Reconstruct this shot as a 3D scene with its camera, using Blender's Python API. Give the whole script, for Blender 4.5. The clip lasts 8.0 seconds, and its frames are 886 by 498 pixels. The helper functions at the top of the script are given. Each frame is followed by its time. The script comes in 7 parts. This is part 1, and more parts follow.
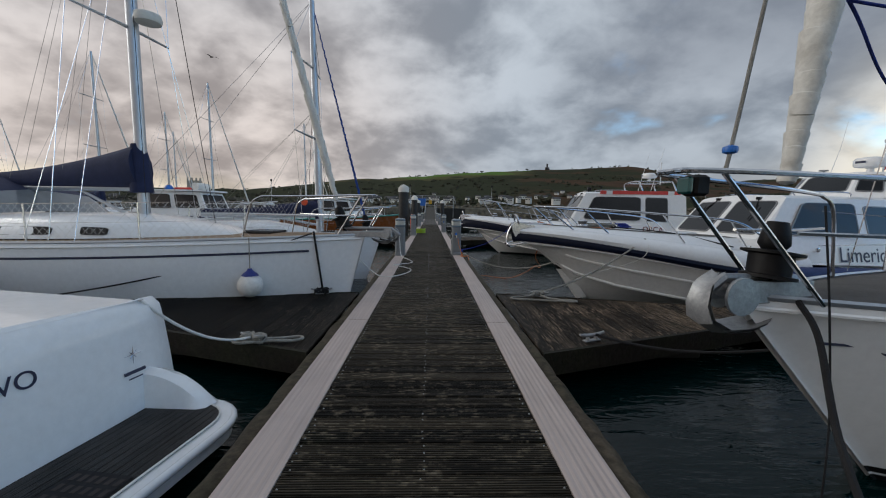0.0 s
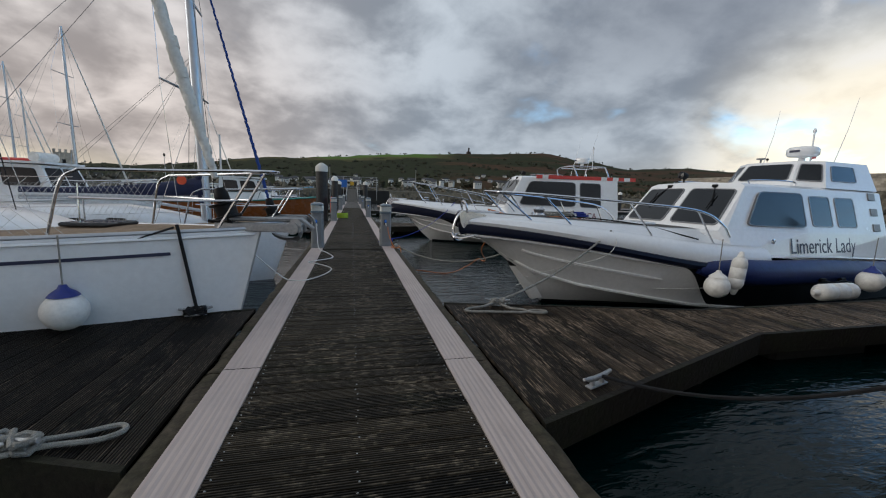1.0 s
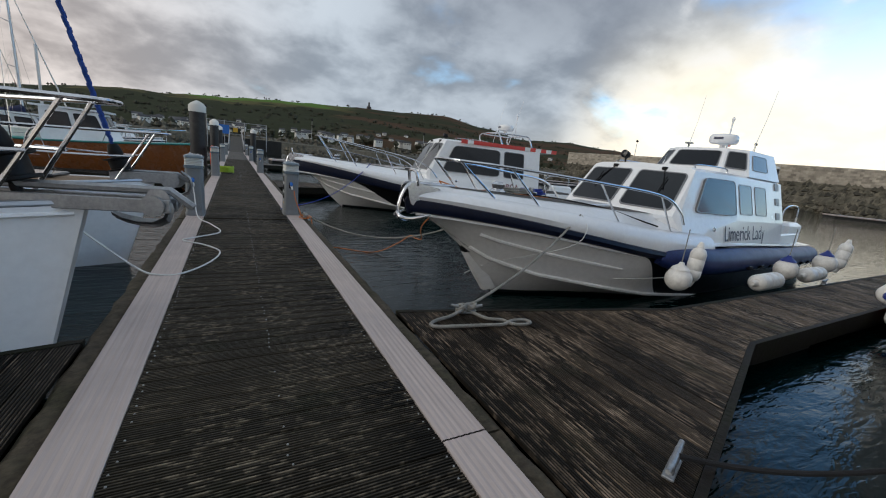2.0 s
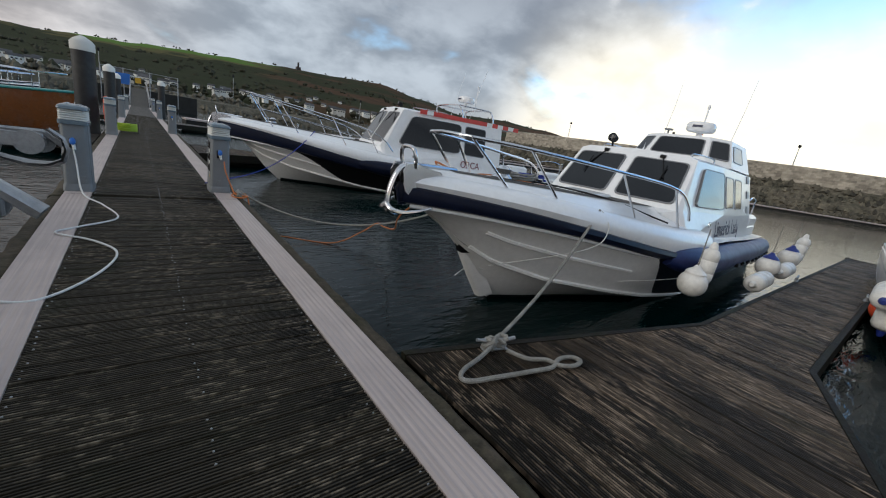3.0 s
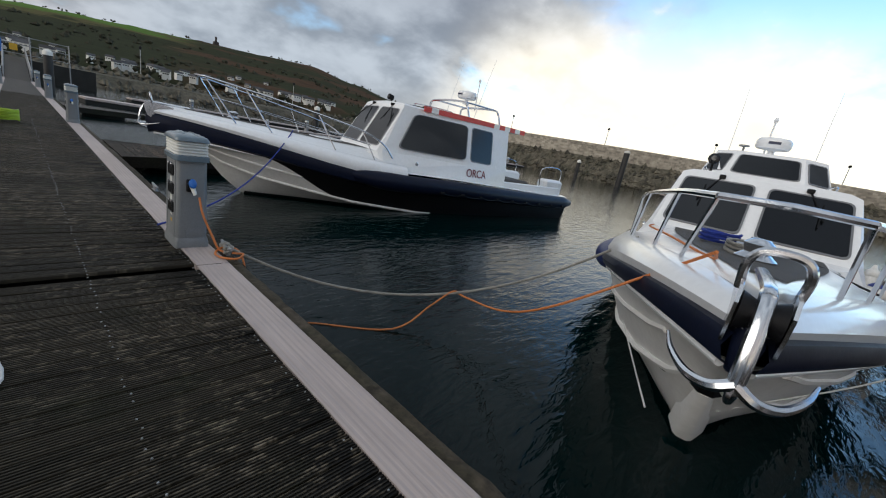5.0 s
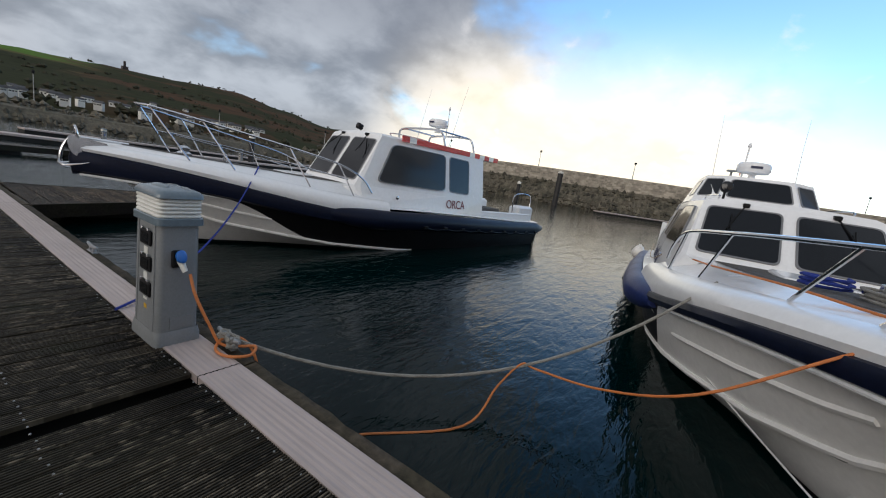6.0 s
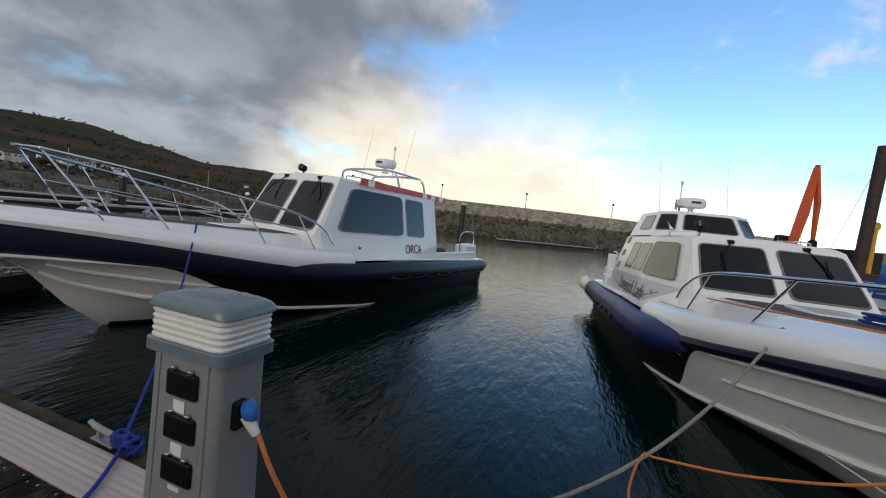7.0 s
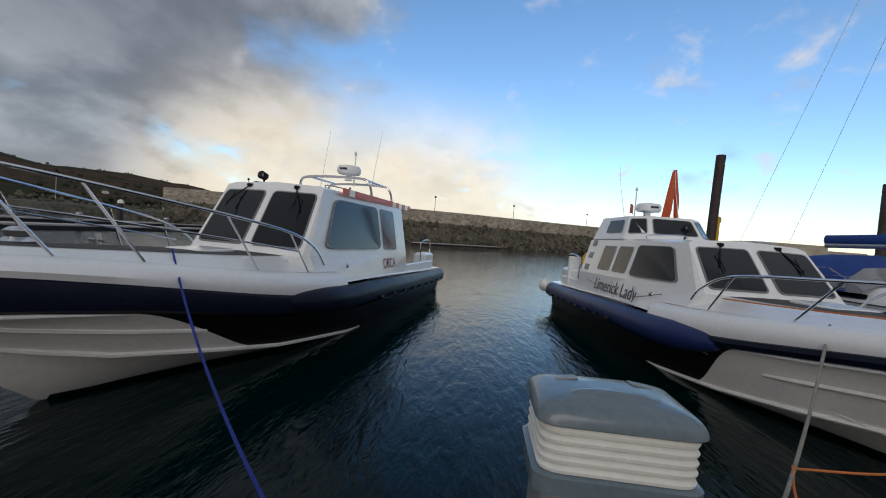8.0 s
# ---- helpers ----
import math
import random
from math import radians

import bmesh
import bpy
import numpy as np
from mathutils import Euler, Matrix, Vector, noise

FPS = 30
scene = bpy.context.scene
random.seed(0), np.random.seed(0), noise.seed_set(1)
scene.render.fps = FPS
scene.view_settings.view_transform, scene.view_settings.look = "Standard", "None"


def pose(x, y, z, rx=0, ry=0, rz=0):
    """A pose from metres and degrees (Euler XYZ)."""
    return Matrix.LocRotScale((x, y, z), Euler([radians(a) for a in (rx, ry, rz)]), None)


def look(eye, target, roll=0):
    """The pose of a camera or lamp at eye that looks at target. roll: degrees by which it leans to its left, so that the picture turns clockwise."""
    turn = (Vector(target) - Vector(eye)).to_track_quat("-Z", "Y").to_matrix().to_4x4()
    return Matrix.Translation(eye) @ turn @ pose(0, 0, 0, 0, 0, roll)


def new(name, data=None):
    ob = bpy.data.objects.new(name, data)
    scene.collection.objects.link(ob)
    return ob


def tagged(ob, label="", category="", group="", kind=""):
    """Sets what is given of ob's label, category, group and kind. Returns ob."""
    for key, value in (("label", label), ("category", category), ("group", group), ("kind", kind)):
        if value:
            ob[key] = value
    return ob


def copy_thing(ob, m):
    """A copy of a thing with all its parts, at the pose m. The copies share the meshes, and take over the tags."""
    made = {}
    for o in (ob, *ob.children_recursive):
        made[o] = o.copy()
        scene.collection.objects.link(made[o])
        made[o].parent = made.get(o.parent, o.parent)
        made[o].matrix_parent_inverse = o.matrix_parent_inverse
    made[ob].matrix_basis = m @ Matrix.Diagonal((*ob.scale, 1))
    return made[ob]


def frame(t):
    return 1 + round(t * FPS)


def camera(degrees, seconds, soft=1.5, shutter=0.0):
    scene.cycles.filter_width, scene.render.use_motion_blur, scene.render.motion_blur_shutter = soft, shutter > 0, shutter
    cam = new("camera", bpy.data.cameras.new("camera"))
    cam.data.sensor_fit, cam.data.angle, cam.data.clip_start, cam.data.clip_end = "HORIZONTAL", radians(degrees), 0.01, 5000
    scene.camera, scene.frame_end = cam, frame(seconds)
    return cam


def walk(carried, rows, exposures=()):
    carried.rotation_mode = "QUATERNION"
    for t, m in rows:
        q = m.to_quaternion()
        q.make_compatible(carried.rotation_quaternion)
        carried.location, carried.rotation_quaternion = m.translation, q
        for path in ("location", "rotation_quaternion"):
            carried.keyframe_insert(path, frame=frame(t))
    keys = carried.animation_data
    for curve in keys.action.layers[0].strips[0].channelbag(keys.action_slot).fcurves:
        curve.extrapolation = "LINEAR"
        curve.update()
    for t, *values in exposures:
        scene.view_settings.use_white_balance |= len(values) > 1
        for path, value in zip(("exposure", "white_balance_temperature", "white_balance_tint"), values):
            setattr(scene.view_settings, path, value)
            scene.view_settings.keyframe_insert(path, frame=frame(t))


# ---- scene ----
cam = camera(97.7, 8.0, soft=1.1)
PATH = [
    (0, (0.017, -0.872, 1.431), (0.086, 1.117, 1.233), 1.1),
    (0.5, (0.026, -0.053, 1.422), (0.2486, 1.923, 1.2075), 0.65),
    (1, (-0.04, 0.792, 1.46), (0.4184, 2.7191, 1.184), 1.89),
    (1.5, (-0.113, 1.577, 1.49), (0.6032, 3.4096, 1.1312), 4.06),
    (2, (-0.227, 2.409, 1.506), (0.7166, 4.1172, 1.0683), 6.03),
    (3.5, (-0.214, 4.568, 1.424), (1.0879, 5.9851, 0.879), 10.7),
    (4, (-0.254, 5.386, 1.487), (1.1078, 6.7409, 0.9303), 11.69),
    (4.5, (-0.283, 6.202, 1.545), (1.1134, 7.521, 0.9878), 11.49),
    (6, (-0.376, 8.461, 1.532), (1.2744, 9.5318, 1.1719), 9.02),
    (6.5, (-0.421, 9.179, 1.592), (1.3461, 10.0818, 1.3422), 7.92),
    (7, (-0.424, 10.211, 1.587), (1.459, 10.8723, 1.4563), 6.52),
    (7.5, (-0.318, 11.22, 1.585), (1.6375, 11.632, 1.5066), 5.96),
    (8, (-0.353, 12.15, 1.592), (1.637, 12.3372, 1.5229), 4.5),
]
walk(cam, [(t, look(eye, target, roll)) for t, eye, target, roll in PATH], [(0, -0.14, 6250, 7), (2, 0.06, 6200, 6), (3.5, 0.15, 6200, 6), (4.5, 0.15, 6200, 6), (6, 0.05, 6330, 9), (7, -0.20, 6330, 9), (8, -0.45, 6280, 9)])

# ---------------------------------------------------------------- sky and light
world = bpy.data.worlds.new("overcast_evening")
scene.world = world
world.use_nodes = True
SUN_ELEV, SUN_AZ = 22.0, 278.0   # degrees; azimuth from +y towards +x


def build_sky():
    t = world.node_tree
    t.nodes.clear()
    L = t.links.new

    def math_(op, a, b=None, c=None, clamp=False):
        n = t.nodes.new("ShaderNodeMath")
        n.operation, n.use_clamp = op, clamp
        for i, v in enumerate((a, b, c)):
            if v is None:
                continue
            if isinstance(v, (int, float)):
                n.inputs[i].default_value = v
            else:
                L(v, n.inputs[i])
        return n.outputs[0]

    def step(x, lo, hi, a=0.0, b=1.0):
        n = t.nodes.new("ShaderNodeMapRange")
        n.interpolation_type = "SMOOTHSTEP"
        L(x, n.inputs["Value"])
        for k, v in zip(("From Min", "From Max", "To Min", "To Max"), (lo, hi, a, b)):
            n.inputs[k].default_value = v
        return n.outputs["Result"]

    def mix(f, a, b):
        n = t.nodes.new("ShaderNodeMix")
        n.data_type = "RGBA"
        if isinstance(f, (int, float)):
            n.inputs[0].default_value = f
        else:
            L(f, n.inputs[0])
        for i, v in ((6, a), (7, b)):
            if isinstance(v, tuple):
                n.inputs[i].default_value = (*v, 1)
            else:
                L(v, n.inputs[i])
        return n.outputs[2]

    co = t.nodes.new("ShaderNodeTexCoord").outputs["Generated"]
    sep = t.nodes.new("ShaderNodeSeparateXYZ")
    L(co, sep.inputs[0])
    x, y, z = sep.outputs
    zc = math_("MAXIMUM", z, 0.0)
    den = math_("ADD", zc, 0.42)
    comb = t.nodes.new("ShaderNodeCombineXYZ")
    L(math_("DIVIDE", x, den), comb.inputs[0])
    L(math_("DIVIDE", y, den), comb.inputs[1])
    flat = comb.outputs[0]

    def cloud(scale, detail, off, rough=0.5, dist=0.25):
        m = t.nodes.new("ShaderNodeMapping")
        m.inputs["Location"].default_value = off
        L(flat, m.inputs[0])
        n = t.nodes.new("ShaderNodeTexNoise")
        for k, v in (("Scale", scale), ("Detail", detail), ("Roughness", rough), ("Distortion", dist)):
            n.inputs[k].default_value = v
        L(m.outputs[0], n.inputs["Vector"])
        return n.outputs["Fac"]

    n_big = cloud(1.5, 5, (3.1, 1.2, 0.0))
    n_mid = cloud(3.1, 6, (7.3, -2.2, 1.0))
    n_fine = cloud(7.5, 6, (-4.0, 5.5, 2.0), 0.55)
    # clear blue
    sky = t.nodes.new("ShaderNodeTexSky")
    sky.sky_type, sky.sun_disc = "NISHITA", False
    sky.sun_elevation, sky.sun_rotation = radians(SUN_ELEV), radians(SUN_AZ)
    sky.air_density, sky.dust_density, sky.ozone_density = 1.0, 0.2, 2.0
    clear = t.nodes.new("ShaderNodeVectorMath")
    clear.operation = "SCALE"
    L(sky.outputs[0], clear.inputs[0])
    clear.inputs["Scale"].default_value = 0.24
    hue = t.nodes.new("ShaderNodeHueSaturation")
    hue.inputs["Saturation"].default_value = 1.1
    L(clear.outputs[0], hue.inputs["Color"])
    # the cloud bank lies to the north and west, the sky opens to the east
    east = math_("MULTIPLY_ADD", x, 0.97, math_("MULTIPLY", y, -0.25))
    openness = step(east, 0.42, 0.88)
    cover_at = math_("MULTIPLY_ADD", openness, 0.30, 0.30)
    dens = math_("ADD", math_("MULTIPLY", n_big, 0.62), math_("MULTIPLY", n_mid, 0.38))
    over = math_("SUBTRACT", dens, cover_at)
    cover = step(over, -0.04, 0.09)
    # grey cloud bodies with lighter rims
    shade = math_("ADD", math_("MULTIPLY", n_mid, 0.70), math_("MULTIPLY", n_fine, 0.30))
    shade = step(shade, 0.37, 0.63)
    body = mix(shade, (0.24, 0.268, 0.315), (0.55, 0.585, 0.64))
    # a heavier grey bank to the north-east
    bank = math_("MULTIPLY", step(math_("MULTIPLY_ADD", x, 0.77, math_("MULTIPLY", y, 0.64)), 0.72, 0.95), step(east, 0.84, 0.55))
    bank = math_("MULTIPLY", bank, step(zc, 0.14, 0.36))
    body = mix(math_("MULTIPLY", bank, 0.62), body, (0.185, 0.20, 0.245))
    low = step(zc, 0.30, 0.05)
    body = mix(math_("MULTIPLY", low, 0.45), body, (0.30, 0.33, 0.375))
    warm_w = math_("MULTIPLY", step(math_("MULTIPLY", x, -1.0), -0.25, 0.40), step(zc, 0.85, 0.05))
    body = mix(math_("MULTIPLY", warm_w, 0.80), body, mix(shade, (0.40, 0.322, 0.285), (0.88, 0.735, 0.655)))
    # cream glow low in the east and a thin one low in the west
    glow_e = math_("MULTIPLY", step(math_("MULTIPLY_ADD", x, 0.956, math_("MULTIPLY", y, 0.292)), 0.84, 0.965),
                   step(zc, 0.40, 0.13))
    puff = step(math_("ADD", math_("MULTIPLY", n_big, 0.55), math_("MULTIPLY", n_fine, 0.45)), 0.26, 0.46)
    glow = math_("MULTIPLY", glow_e, puff)
    low_w = math_("MULTIPLY", step(math_("MULTIPLY", x, -1.0), 0.25, 0.8), step(zc, 0.085, 0.035))
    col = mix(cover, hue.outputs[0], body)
    col = mix(math_("MULTIPLY", glow, 0.92), col, mix(shade, (0.98, 0.84, 0.64), (1.28, 1.10, 0.84)))
    wisp = math_("MULTIPLY", step(math_("ADD", math_("MULTIPLY", n_mid, 0.45), math_("MULTIPLY", n_fine, 0.55)), 0.54, 0.68), openness)
    col = mix(math_("MULTIPLY", wisp, 0.75), col, (0.93, 0.88, 0.86))
    haze = math_("MULTIPLY", step(zc, 0.16, 0.0), step(east, 0.2, 0.9))
    col = mix(math_("MULTIPLY", haze, 0.7), col, (1.16, 1.03, 0.83))
    col = mix(math_("MULTIPLY", low_w, 0.8), col, (1.0, 0.85, 0.60))
    # an overcast dome is brightest overhead
    lift = step(zc, 0.62, 0.95, 1.1, 1.15)
    up = t.nodes.new("ShaderNodeVectorMath")
    up.operation = "SCALE"
    L(col, up.inputs[0])
    L(lift, up.inputs["Scale"])
    bg = t.nodes.new("ShaderNodeBackground")
    bg.inputs["Strength"].default_value = 1.0
    L(up.outputs[0], bg.inputs["Color"])
    L(bg.outputs[0], t.nodes.new("ShaderNodeOutputWorld").inputs[0])


build_sky()
sun = new("sun", bpy.data.lights.new("sun", "SUN"))
sun.data.energy, sun.data.angle, sun.data.color = 1.15, radians(40), (1.0, 0.92, 0.83)
_a, _e = radians(SUN_AZ), radians(SUN_ELEV)
sun.matrix_world = look((math.sin(_a) * math.cos(_e) * 50, math.cos(_a) * math.cos(_e) * 50, math.sin(_e) * 50), (0, 0, 0))

# ---------------------------------------------------------------- materials
def material(name, base, rough=0.5, metal=0.0, vary=0.12, grain=40.0, stains=2.5, bump=0.05, dark=None, coat=0.0, rand=0.0, spec=0.5, stretch=None, island=0.0):
    """A principled surface with variation at two scales, stains and fine relief. dark: the colour of the stains."""
    m = bpy.data.materials.new(name)
    m.use_nodes = True
    t = m.node_tree
    p = t.nodes["Principled BSDF"]
    L = t.links.new
    co = t.nodes.new("ShaderNodeTexCoord").outputs["Object"]
    fine = t.nodes.new("ShaderNodeTexNoise")
    big = t.nodes.new("ShaderNodeTexNoise")
    for n, s, d in ((fine, grain, 4), (big, stains, 5)):
        n.inputs["Scale"].default_value, n.inputs["Detail"].default_value = s, d
        n.inputs["Roughness"].default_value = 0.62
        L(co, n.inputs["Vector"])
    if stretch:
        mp = t.nodes.new("ShaderNodeMapping")
        mp.inputs["Scale"].default_value = stretch
        L(co, mp.inputs[0])
        L(mp.outputs[0], fine.inputs["Vector"])
    dk = dark or tuple(c * 0.55 for c in base)
    ramp = t.nodes.new("ShaderNodeMapRange")
    ramp.inputs["From Min"].default_value, ramp.inputs["From Max"].default_value = 0.42, 0.78
    L(big.outputs["Fac"], ramp.inputs["Value"])
    ramp.inputs["To Max"].default_value = min(1.0, vary * 4)
    mx = t.nodes.new("ShaderNodeMix")
    mx.data_type = "RGBA"
    L(ramp.outputs[0], mx.inputs[0])
    mx.inputs[6].default_value, mx.inputs[7].default_value = (*base, 1), (*dk, 1)
    hs = t.nodes.new("ShaderNodeHueSaturation")
    L(mx.outputs[2], hs.inputs["Color"])
    v = t.nodes.new("ShaderNodeMapRange")
    v.inputs["To Min"].default_value, v.inputs["To Max"].default_value = 1 - vary * 1.6, 1 + vary * 1.6
    v.inputs["From Min"].default_value, v.inputs["From Max"].default_value = 0.25, 0.75
    L(fine.outputs["Fac"], v.inputs["Value"])
    value = v.outputs[0]
    if rand:
        oi = t.nodes.new("ShaderNodeObjectInfo")
        r = t.nodes.new("ShaderNodeMapRange")
        L(oi.outputs["Random"], r.inputs["Value"])
        r.inputs["To Min"].default_value, r.inputs["To Max"].default_value = 1 - rand, 1 + rand
        mu = t.nodes.new("ShaderNodeMath")
        mu.operation = "MULTIPLY"
        L(value, mu.inputs[0])
        L(r.outputs[0], mu.inputs[1])
        value = mu.outputs[0]
    if island:
        gi = t.nodes.new("ShaderNodeNewGeometry")
        r = t.nodes.new("ShaderNodeMapRange")
        L(gi.outputs["Random Per Island"], r.inputs["Value"])
        r.inputs["To Min"].default_value, r.inputs["To Max"].default_value = 1 - island, 1 + island
        mu = t.nodes.new("ShaderNodeMath")
        mu.operation = "MULTIPLY"
        L(value, mu.inputs[0])
        L(r.outputs[0], mu.inputs[1])
        value = mu.outputs[0]
    L(value, hs.inputs["Value"])
    L(hs.outputs[0], p.inputs["Base Color"])
    rr = t.nodes.new("ShaderNodeMapRange")
    L(big.outputs["Fac"], rr.inputs["Value"])
    rr.inputs["To Min"].default_value, rr.inputs["To Max"].default_value = max(0.02, rough - 0.08), min(1.0, rough + 0.12)
    L(rr.outputs[0], p.inputs["Roughness"])
    p.inputs["Metallic"].default_value = metal
    p.inputs["Coat Weight"].default_value = coat
    p.inputs["Specular IOR Level"].default_value = spec
    if bump:
        b = t.nodes.new("ShaderNodeBump")
        b.inputs["Strength"].default_value, b.inputs["Distance"].default_value = min(1.0, bump * 4), 0.01
        L(fine.outputs["Fac"], b.inputs["Height"])
        L(b.outputs[0], p.inputs["Normal"])
    return m


def decking(name, axis, base=(0.0052, 0.0044, 0.0033), pale=(0.043, 0.0345, 0.0235), dash=9.0, flecks=(0.52, 0.66), far_sheen=False):
    """Wet, weathered grooved softwood. axis: 1 when the boards lie side by side along y, 0 along x."""
    m = bpy.data.materials.new(name)
    m.use_nodes = True
    t = m.node_tree
    p = t.nodes["Principled BSDF"]
    L = t.links.new
    geo = t.nodes.new("ShaderNodeNewGeometry")
    sep = t.nodes.new("ShaderNodeSeparateXYZ")
    L(geo.outputs["Position"], sep.inputs[0])
    along = sep.outputs[1 - axis]
    cross = sep.outputs[axis]
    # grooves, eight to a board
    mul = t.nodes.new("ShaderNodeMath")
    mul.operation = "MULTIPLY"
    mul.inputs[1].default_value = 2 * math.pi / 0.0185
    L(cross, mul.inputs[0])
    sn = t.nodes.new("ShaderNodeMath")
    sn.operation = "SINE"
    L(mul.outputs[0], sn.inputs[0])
    # long grain
    mp = t.nodes.new("ShaderNodeMapping")
    mp.inputs["Scale"].default_value = (1.2, 34, 1) if axis == 1 else (34, 1.2, 1)
    L(geo.outputs["Position"], mp.inputs[0])
    grain = t.nodes.new("ShaderNodeTexNoise")
    grain.inputs["Scale"].default_value, grain.inputs["Detail"].default_value, grain.inputs["Roughness"].default_value = 2.2, 6, 0.7
    L(mp.outputs[0], grain.inputs["Vector"])
    wear = t.nodes.new("ShaderNodeTexNoise")
    wear.inputs["Scale"].default_value, wear.inputs["Detail"].default_value = 1.6, 7
    L(geo.outputs["Position"], wear.inputs["Vector"])
    oi = t.nodes.new("ShaderNodeObjectInfo")
    add = t.nodes.new("ShaderNodeMath")
    add.operation = "MULTIPLY_ADD"
    L(oi.outputs["Random"], add.inputs[0])
    add.inputs[1].default_value = 0.62
    L(grain.outputs["Fac"], add.inputs[2])
    add2 = t.nodes.new("ShaderNodeMath")
    add2.operation = "MULTIPLY_ADD"
    L(wear.outputs["Fac"], add2.inputs[0])
    add2.inputs[1].default_value = 0.55
    L(add.outputs[0], add2.inputs[2])
    ramp = t.nodes.new("ShaderNodeMapRange")
    ramp.interpolation_type = "SMOOTHSTEP"
    ramp.inputs["From Min"].default_value, ramp.inputs["From Max"].default_value = 0.88, 1.50
    L(add2.outputs[0], ramp.inputs["Value"])
    mx = t.nodes.new("ShaderNodeMix")
    mx.data_type = "RGBA"
    L(ramp.outputs[0], mx.inputs[0])
    mx.inputs[6].default_value, mx.inputs[7].default_value = (*base, 1), (*pale, 1)
    # worn pale fibres along the ridges, and patches of moss
    idn = t.nodes.new("ShaderNodeMath")
    idn.operation = "MULTIPLY_ADD"
    idn.inputs[1].default_value, idn.inputs[2].default_value = 1 / 0.0185, 0.25
    L(cross, idn.inputs[0])
    fl = t.nodes.new("ShaderNodeMath")
    fl.operation = "FLOOR"
    L(idn.outputs[0], fl.inputs[0])
    row = t.nodes.new("ShaderNodeCombineXYZ")
    L(along, row.inputs[0])
    L(fl.outputs[0], row.inputs[1])
    mf = t.nodes.new("ShaderNodeMapping")
    mf.inputs["Scale"].default_value = (dash, 3.17, 1)
    L(row.outputs[0], mf.inputs[0])
    fleck = t.nodes.new("ShaderNodeTexNoise")
    fleck.inputs["Scale"].default_value, fleck.inputs["Detail"].default_value, fleck.inputs["Roughness"].default_value = 1.0, 3, 0.6
    L(mf.outputs[0], fleck.inputs["Vector"])
    fr = t.nodes.new("ShaderNodeMapRange")
    fr.inputs["From Min"].default_value, fr.inputs["From Max"].default_value = flecks
    L(fleck.outputs["Fac"], fr.inputs["Value"])
    fm = t.nodes.new("ShaderNodeMath")
    fm.operation = "MULTIPLY"
    wr = t.nodes.new("ShaderNodeMapRange")
    wr.inputs["From Min"].default_value, wr.inputs["From Max"].default_value = 0.38, 0.62
    wr.inputs["To Min"].default_value, wr.inputs["To Max"].default_value = 0.05, 1.0
    L(wear.outputs["Fac"], wr.inputs["Value"])
    L(fr.outputs[0], fm.inputs[0])
    L(wr.outputs[0], fm.inputs[1])
    mx1 = mx
    if far_sheen:
        # grazing sheen painted as paler colour further along y, weaker beside the right-hand strip
        dr = t.nodes.new("ShaderNodeMapRange")
        dr.interpolation_type = "SMOOTHSTEP"
        dr.inputs["From Min"].default_value, dr.inputs["From Max"].default_value = 2.0, 5.0
        L(sep.outputs[1], dr.inputs["Value"])
        we = t.nodes.new("ShaderNodeMath")
        we.operation = "MULTIPLY_ADD"
        L(grain.outputs["Fac"], we.inputs[0])
        we.inputs[1].default_value = 0.5
        L(sep.outputs[0], we.inputs[2])
        wm = t.nodes.new("ShaderNodeMapRange")
        wm.interpolation_type = "SMOOTHSTEP"
        wm.inputs["From Min"].default_value, wm.inputs["From Max"].default_value = 0.55, 0.95
        wm.inputs["To Min"].default_value, wm.inputs["To Max"].default_value = 1.0, 0.12
        L(we.outputs[0], wm.inputs["Value"])
        pr = t.nodes.new("ShaderNodeMath")
        pr.operation = "MULTIPLY"
        L(dr.outputs[0], pr.inputs[0])
        L(wm.outputs[0], pr.inputs[1])
        gv = t.nodes.new("ShaderNodeMapRange")
        gv.inputs["From Min"].default_value, gv.inputs["From Max"].default_value = 0.3, 0.65
        gv.inputs["To Min"].default_value, gv.inputs["To Max"].default_value = 0.25, 1.0
        L(grain.outputs["Fac"], gv.inputs["Value"])
        pq = t.nodes.new("ShaderNodeMath")
        pq.operation = "MULTIPLY"
        L(pr.outputs[0], pq.inputs[0])
        L(gv.outputs[0], pq.inputs[1])
        mx1 = t.nodes.new("ShaderNodeMix")
        mx1.data_type = "RGBA"
        L(pq.outputs[0], mx1.inputs[0])
        L(mx.outputs[2], mx1.inputs[6])
        mx1.inputs[7].default_value = (0.036, 0.0305, 0.0215, 1)
    mx2 = t.nodes.new("ShaderNodeMix")
    mx2.data_type = "RGBA"
    L(fm.outputs[0], mx2.inputs[0])
    L(mx1.outputs[2], mx2.inputs[6])
    mx2.inputs[7].default_value = (pale[0] * 3.9, pale[1] * 4.0, pale[2] * 4.2, 1)
    moss = t.nodes.new("ShaderNodeTexNoise")
    moss.inputs["Scale"].default_value, moss.inputs["Detail"].default_value = 1.7, 8
    L(geo.outputs["Position"], moss.inputs["Vector"])
    mo = t.nodes.new("ShaderNodeMapRange")
    mo.inputs["From Min"].default_value, mo.inputs["From Max"].default_value = 0.58, 0.72
    mo.inputs["To Max"].default_value = 0.55
    L(moss.outputs["Fac"], mo.inputs["Value"])
    mx = t.nodes.new("ShaderNodeMix")
    mx.data_type = "RGBA"
    L(mo.outputs[0], mx.inputs[0])
    L(mx2.outputs[2], mx.inputs[6])
    mx.inputs[7].default_value = (0.016, 0.019, 0.009, 1)
    # shade in the grooves painted into the base colour, ridge tops kept paler
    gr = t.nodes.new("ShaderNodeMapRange")
